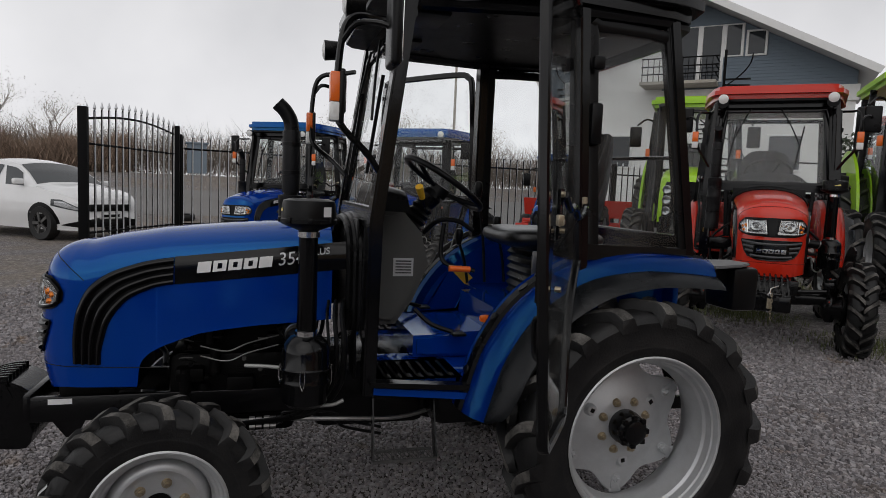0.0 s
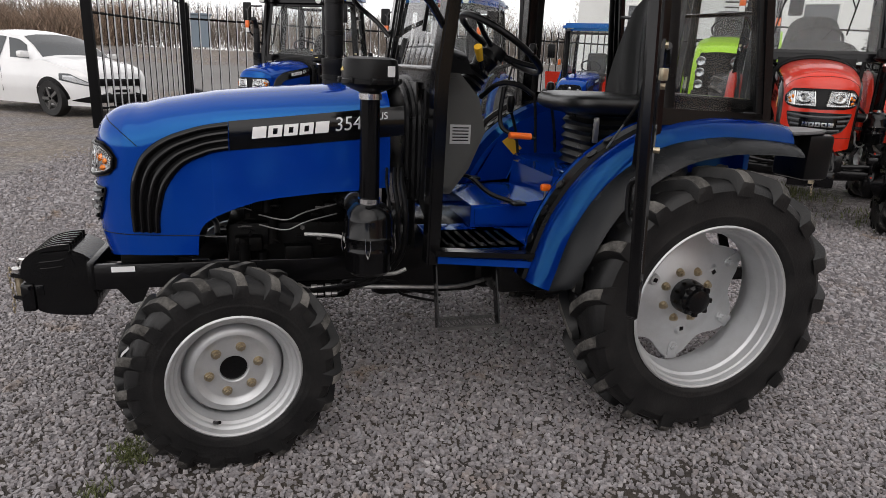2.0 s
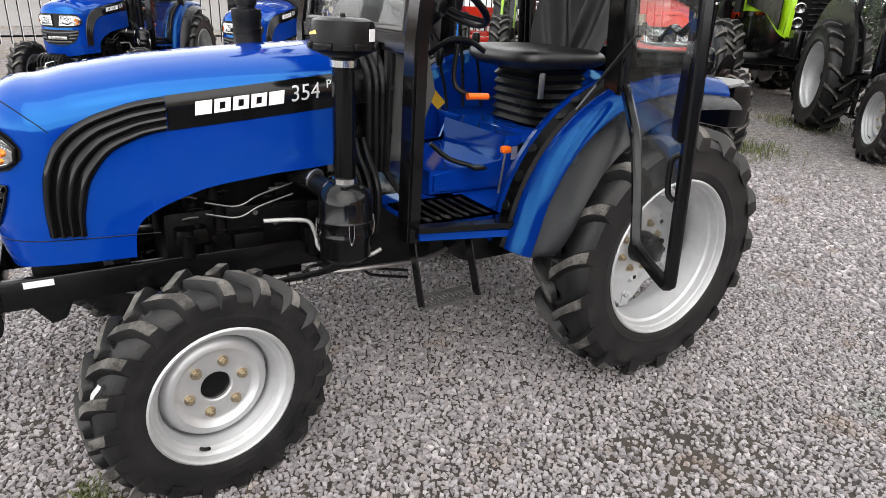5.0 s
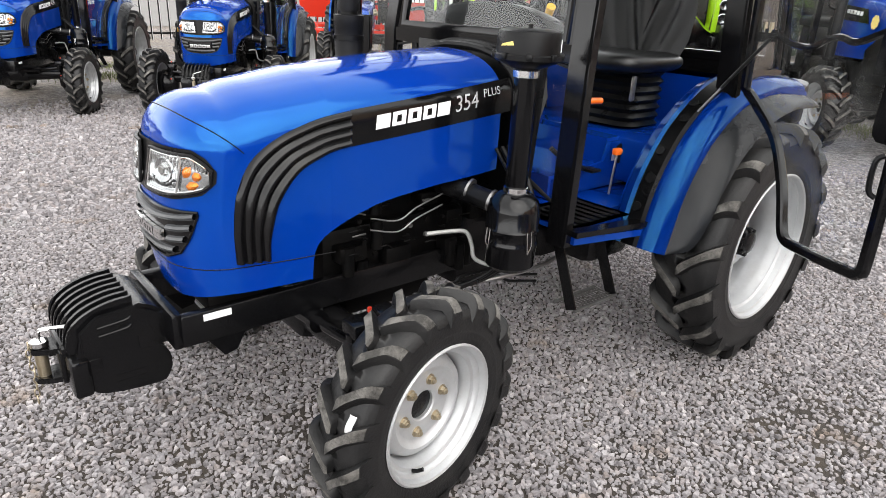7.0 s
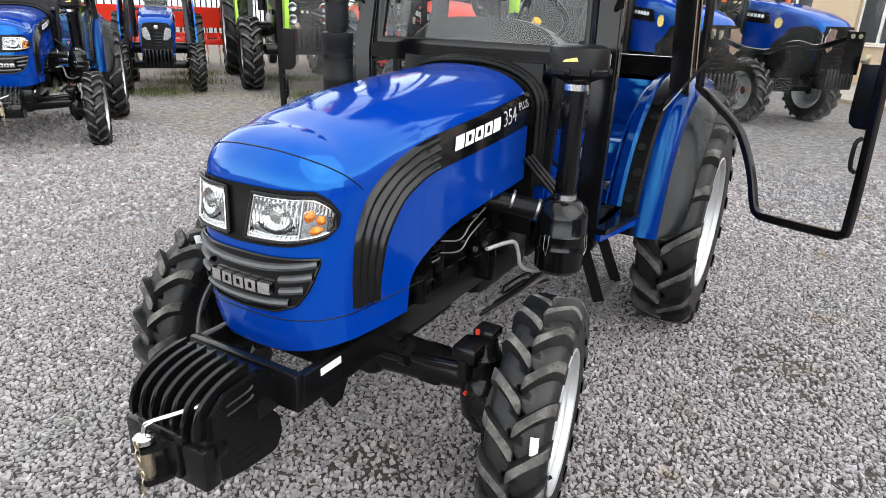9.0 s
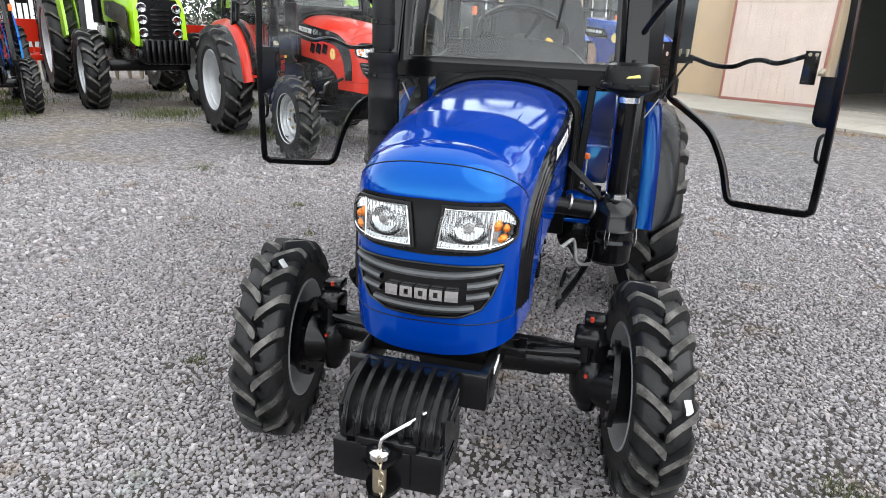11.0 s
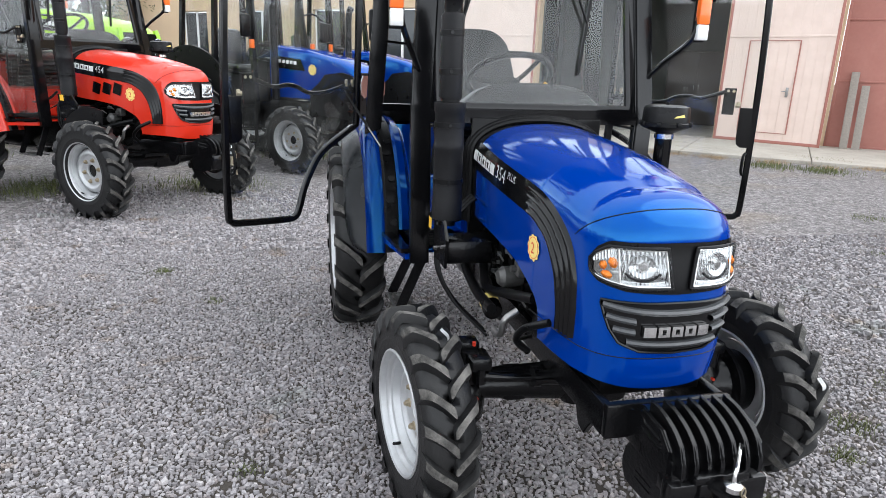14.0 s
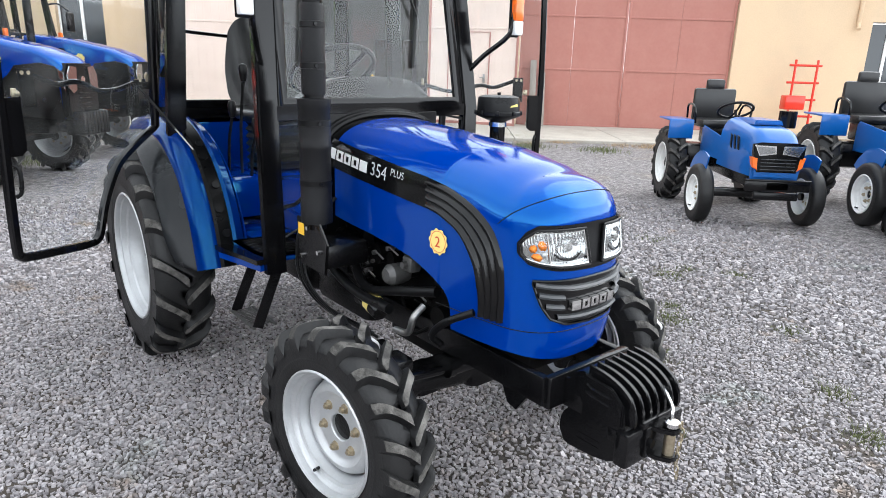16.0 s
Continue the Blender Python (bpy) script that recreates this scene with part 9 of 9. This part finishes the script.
one_mesh("old_tyre", bm, M["rubber"], "old black tyre lying on the pale road", "tyre", m=pose(-2.2, 19.5, ground_height(0, 19.5) + 0.12, 4, 0, 0))
bm = bmesh.new()
box(bm, (0, 0, 1.1), (1.35, 1.2, 2.2))
box(bm, (0, 0, 2.25), (1.6, 1.45, 0.12), 0.03)
one_mesh("hut", bm, SLATE, "small blue-grey metal hut across the road", "hut", m=pose(-3.2, 33.5, ground_height(0, 33.5) + 0.1, 0, 0, 8) @ Matrix.Scale(0.7, 4), smooth=False)
bm = bmesh.new()
tube(bm, [(0, 0, 0), (0, 0, 5), (0, 0, 9.5)], lambda q: 0.10 - 0.04 * q, 10, 3)
one_mesh("utility_pole", bm, CONCRETE, "slim grey concrete utility pole", "pole", m=pose(10.8, 33, 0))
for k in range(3):
    bm = bmesh.new()
    tube(bm, [(10.8, 33, 9.3 - 0.25 * k), (20, 31.5, 8.7 - 0.2 * k), (32, 30, 9.2 - 0.1 * k), (60, 26, 10.5)], 0.009, 5, 5)
    one_mesh("overhead_wire", bm, IRON, "thin dark overhead wire", "wire", "overhead wires")


# ---- plants ----
def leafy(name, color, var, rough=0.8):
    m = mat(name, color, rough, 0, 0.2, 20)
    n, l = m.node_tree.nodes, m.node_tree.links
    g, r = n.new("ShaderNodeNewGeometry"), n.new("ShaderNodeValToRGB")
    r.color_ramp.elements[0].color = (*[c * (1 - var) for c in color], 1)
    r.color_ramp.elements[1].color = (*[min(1, c * (1 + var)) for c in color], 1)
    l.new(g.outputs["Random Per Island"], r.inputs["Fac"])
    l.new(r.outputs["Color"], n["Principled BSDF"].inputs["Base Color"])
    return m


def blades(name, centres, height, width, lean, material, label, seed, category="grass"):
    """Many thin bent blades as one mesh; centres: n x 3."""
    rng = np.random.default_rng(seed)
    n = len(centres)
    h = height * rng.uniform(0.45, 1.15, n)
    a, b = rng.uniform(0, 6.283, n), rng.uniform(0, 6.283, n)
    ln = lean * rng.uniform(0.2, 1, n) * h
    w = width * rng.uniform(0.6, 1.3, n)
    side = np.stack([np.cos(a), np.sin(a), 0 * a], -1) * w[:, None] / 2
    tip = np.stack([np.cos(b) * ln, np.sin(b) * ln, h], -1)
    mid = np.stack([np.cos(b) * ln * 0.35, np.sin(b) * ln * 0.35, h * 0.6], -1)
    co = np.stack([centres - side, centres + side, centres + mid + side * 0.8, centres + mid - side * 0.8, centres + tip], 1)
    idx = np.arange(n)[:, None] * 5
    me = bpy.data.meshes.new(name)
    me.from_pydata(co.reshape(-1, 3).tolist(), [], (idx + [0, 1, 2, 3]).tolist() + (idx + [3, 2, 4]).tolist())
    me.materials.append(material)
    return tagged(new(name, me), label, category, kind="stuff")


GRASS = leafy("grass_blades", (0.10, 0.115, 0.04), 0.5)
DRY = leafy("dry_reed", (0.34, 0.24, 0.14), 0.5)
rng = np.random.default_rng(11)


def strewn(spots, per, seed):
    r = np.random.default_rng(seed)
    out = []
    for x, y, rad, k in spots:
        p = r.normal(0, rad * 0.45, (int(per * k), 2)) + (x, y)
        out.append(np.c_[p, np.zeros(len(p))])
    return np.concatenate(out)


near_spots = [(-0.33, -0.60, 0.07, 0.7), (-0.40, -0.78, 0.06, 0.3), (-0.355, -0.533, 0.06, 0.4), (-0.10, -1.15, 0.08, 0.35), (0.11, -1.38, 0.12, 0.5), (0.35, -1.95, 0.14, 0.6), (0.88, -2.75, 0.14, 0.6), (0.57, -3.19, 0.12, 0.4), (0.86, -3.02, 0.12, 0.4), (-0.69, -1.76, 0.10, 0.4), (-0.94, -1.42, 0.10, 0.5), (-0.2, -2.39, 0.10, 0.4), (0.47, -2.16, 0.08, 0.3), (2.81, 2.03, 0.09, 0.3), (2.13, 1.6, 0.07, 0.2), (3.77, 3.6, 0.16, 0.6), (0.23, 1.25, 0.06, 0.2), (3.99, -5.4, 0.25, 0.5), (1.6, -3.6, 0.2, 0.5), (2.6, -4.2, 0.25, 0.4)]
blades("grass_tuft", strewn(near_spots, 500, 4), 0.035, 0.004, 0.9, GRASS, "small tufts of moss and grass in the gravel", 5)
far_spots = [(7.4, -7.9, 0.5, 0.5), (8.0, -7.3, 0.5, 0.5), (8.6, -9.0, 0.5, 0.4), (6.2, -8.8, 0.5, 0.4), (-0.6, 6.75, 0.3, 0.4)] + [(x + rng.normal(0, 0.6), y + rng.normal(0, 0.6), 0.7, 1.0) for x, y in [(7.0, 5.6), (8.2, 6.4), (9.0, 8.8), (6.6, 9.4), (5.2, 9.6), (3.5, 10.0), (7.6, 10.6), (9.6, 6.8), (10.4, 9.0), (1.6, 9.6), (-0.6, 9.0), (-2.0, 10.5), (3.0, 12.0), (6.0, 11.6), (7.2, 3.9), (8.6, 3.0), (6.9, 1.9), (8.9, 1.0)]]
edge = [(*(BLD @ Vector((-14 + 0.55 * k + rng.normal(0, 0.2), 3.95 + rng.normal(0, 0.18), 0)))[:2], 0.34, 0.28) for k in range(44)]
blades("dry_grass", strewn(edge, 700, 16), 0.07, 0.006, 1.2, DRY, "straw and dry weeds along the concrete apron", 17)
blades("grass_patch", strewn(far_spots, 900, 6), 0.09, 0.008, 0.7, GRASS, "patchy green grass between the parked machines", 7)
# twig and reed browns, paled and greyed to paint mist into them
HAZY_BROWN = leafy("hazed_twigs", (0.21, 0.175, 0.145), 0.5)
HAZY_RUST = leafy("hazed_rusty_reed", (0.27, 0.195, 0.145), 0.55)
p = np.c_[rng.uniform(-26, 20, 20000), rng.uniform(34.5, 40, 20000), 1.7 + rng.uniform(0, 1.0, 20000) ** 2 * 1.3]
blades("bushes", p, 1.9, 0.022, 0.9, HAZY_BROWN, "brown leafless bushes along the rise, paled for haze", 8, "bushes")
p = np.c_[rng.uniform(-24, -6.5, 30000), rng.uniform(31, 35, 30000), np.full(30000, 1.6)]
p[:, 2] = 1.6 + rng.uniform(0, 1.9, 30000) * (0.62 + 0.38 * np.sin(p[:, 0] * 1.3) * np.sin(p[:, 0] * 0.47 + 1))
blades("reeds", p, 0.9, 0.03, 1.4, HAZY_RUST, "dry rust-brown scrub on the rise behind the car, paled for haze", 9, "reeds")


def tree(name, m, height, seed, leaf, clumps=26, label="bare autumn tree with thin brown crown, paled for haze"):
    """Trunk, limbs that fork three times, and small leaf clumps with gaps."""
    r = random.Random(seed)
    t = thing(name, label, "tree", m=m)
    bm = bmesh.new()
    tips = []

    def grow(p, d, length, rad, depth):
        q = p + d * length * 0.5 + Vector((r.uniform(-1, 1), r.uniform(-1, 1), 0)) * length * 0.08
        e = p + d * length
        tube(bm, [p, q, e], lambda k: rad * (1 - 0.45 * k), 6 if depth > 1 else 4, 2)
        if depth == 0:
            tips.append(e)
            return
        for _ in range(3 if depth > 1 else 4):
            nd = (d + Vector((r.uniform(-1, 1), r.uniform(-1, 1), r.uniform(-0.1, 0.6))) * (0.75)).normalized()
            grow(p.lerp(e, r.uniform(0.55, 1.0)), nd, length * r.uniform(0.55, 0.8), rad * 0.5, depth - 1)

    grow(Vector((0, 0, 0)), Vector((0, 0, 1)), height * 0.36, height * 0.018, 3)
    part("trunk", bm, WOOD, t)
    g = np.random.default_rng(seed)
    c = np.array([tuple(x) for x in tips])
    c = np.repeat(c, clumps, 0) + g.normal(0, height * 0.06, (len(c) * clumps, 3))
    n = len(c)
    a, b = g.normal(0, 1, (n, 3)), g.normal(0, 1, (n, 3))
    a, b = a / np.linalg.norm(a, axis=1, keepdims=True) * height * 0.009, b / np.linalg.norm(b, axis=1, keepdims=True) * height * 0.004
    co = np.stack([c - a, c + b, c + a, c - b], 1).reshape(-1, 3)
    me = bpy.data.meshes.new("crown")
    me.from_pydata(co.tolist(), [], (np.arange(n)[:, None] * 4 + [0, 1, 2, 3]).tolist())
    me.materials.append(leaf)
    part("crown", me, None, t)
    return t


# leaf colour lightened to paint the haze over the distant trees
HAZE = leafy("hazed_autumn_leaf", (0.36, 0.32, 0.26), 0.3)
for k, (x, y, h) in enumerate(((-15.5, 52, 7), (-19, 52, 8), (-22.5, 54, 8), (14, 62, 9), (18, 66, 10), (22, 64, 9), (27, 70, 9), (33, 66, 10), (4, 70, 8), (9, 72, 9))):
    tree("tree", pose(x, y, ground_height(x, y)), h, 20 + k, HAZE)
GREENLEAF = leafy("dull_green_leaf", (0.055, 0.075, 0.03), 0.5)
for k, (x, y, h) in enumerate(((23, 11.6, 6), (24.6, 9.6, 6.5), (26, 7.4, 6))):
    tree("tree", pose(x, y, 0), h, 60 + k, GREENLEAF, 80, label="bushy tree with dull green leaves by the fence")


def foliage_mass(name, x0, y0, x1, y1, height, count, leaf, label, seed):
    """A dense evergreen row: lumpy columns of small leaves, as one mesh."""
    g = np.random.default_rng(seed)
    f = g.uniform(0, 1, count)
    u = g.uniform(0, 1, count) ** 0.8
    lump = 1 + 0.25 * np.sin(f * 37) + 0.15 * np.sin(f * 91 + 1)
    rad = 1.1 * (1.05 - u) ** 0.6 * lump
    ang = g.uniform(0, 6.283, count)
    rr = rad * np.sqrt(g.uniform(0.2, 1, count))
    c = np.stack([x0 + (x1 - x0) * f + rr * np.cos(ang), y0 + (y1 - y0) * f + rr * np.sin(ang), 0.1 + u * height * lump], -1)
    a, b = g.normal(0, 1, (count, 3)), g.normal(0, 1, (count, 3))
    a, b = a / np.linalg.norm(a, axis=1, keepdims=True) * 0.11, b / np.linalg.norm(b, axis=1, keepdims=True) * 0.05
    co = np.stack([c - a, c + b, c + a, c - b], 1).reshape(-1, 3)
    me = bpy.data.meshes.new(name)
    me.from_pydata(co.tolist(), [], (np.arange(count)[:, None] * 4 + [0, 1, 2, 3]).tolist())
    me.materials.append(leaf)
    return tagged(new(name, me), label, "hedge", kind="stuff")


EVERGREEN = leafy("evergreen_leaf", (0.05, 0.066, 0.042), 0.4)
foliage_mass("evergreen_hedge", 19.2, 14.4, 27.5, 8.0, 3.1, 19000, EVERGREEN, "tall dull green evergreen hedge beyond the machines", 91)


def cabinet(m):
    t = thing("cabinet", "tall dark brown wooden cabinet in the dim garage", "cabinet", m=m)
    brown = mat("dark_brown_board", (0.030, 0.022, 0.017), 0.6, 0, 0.3, 30, 0.1, 80)
    bm = bmesh.new()
    box(bm, (0, 0, 1.15), (1.9, 0.6, 2.3), 0.01)
    part("body", bm, brown, t, smooth=False)
    for s in (-1, 1):
        bm = bmesh.new()
        box(bm, (s * 0.475, 0.31, 1.18), (0.93, 0.025, 2.16), 0.006)
        door = part("door", bm, brown, t, smooth=False)
        bm = bmesh.new()
        cyl(bm, (s * 0.07, 0.345, 1.1), (s * 0.07, 0.345, 1.26), 0.008, n=8)
        part("handle", bm, M["steel"], door)


cabinet(BLD @ pose(3.9, -5.2, 0.05))
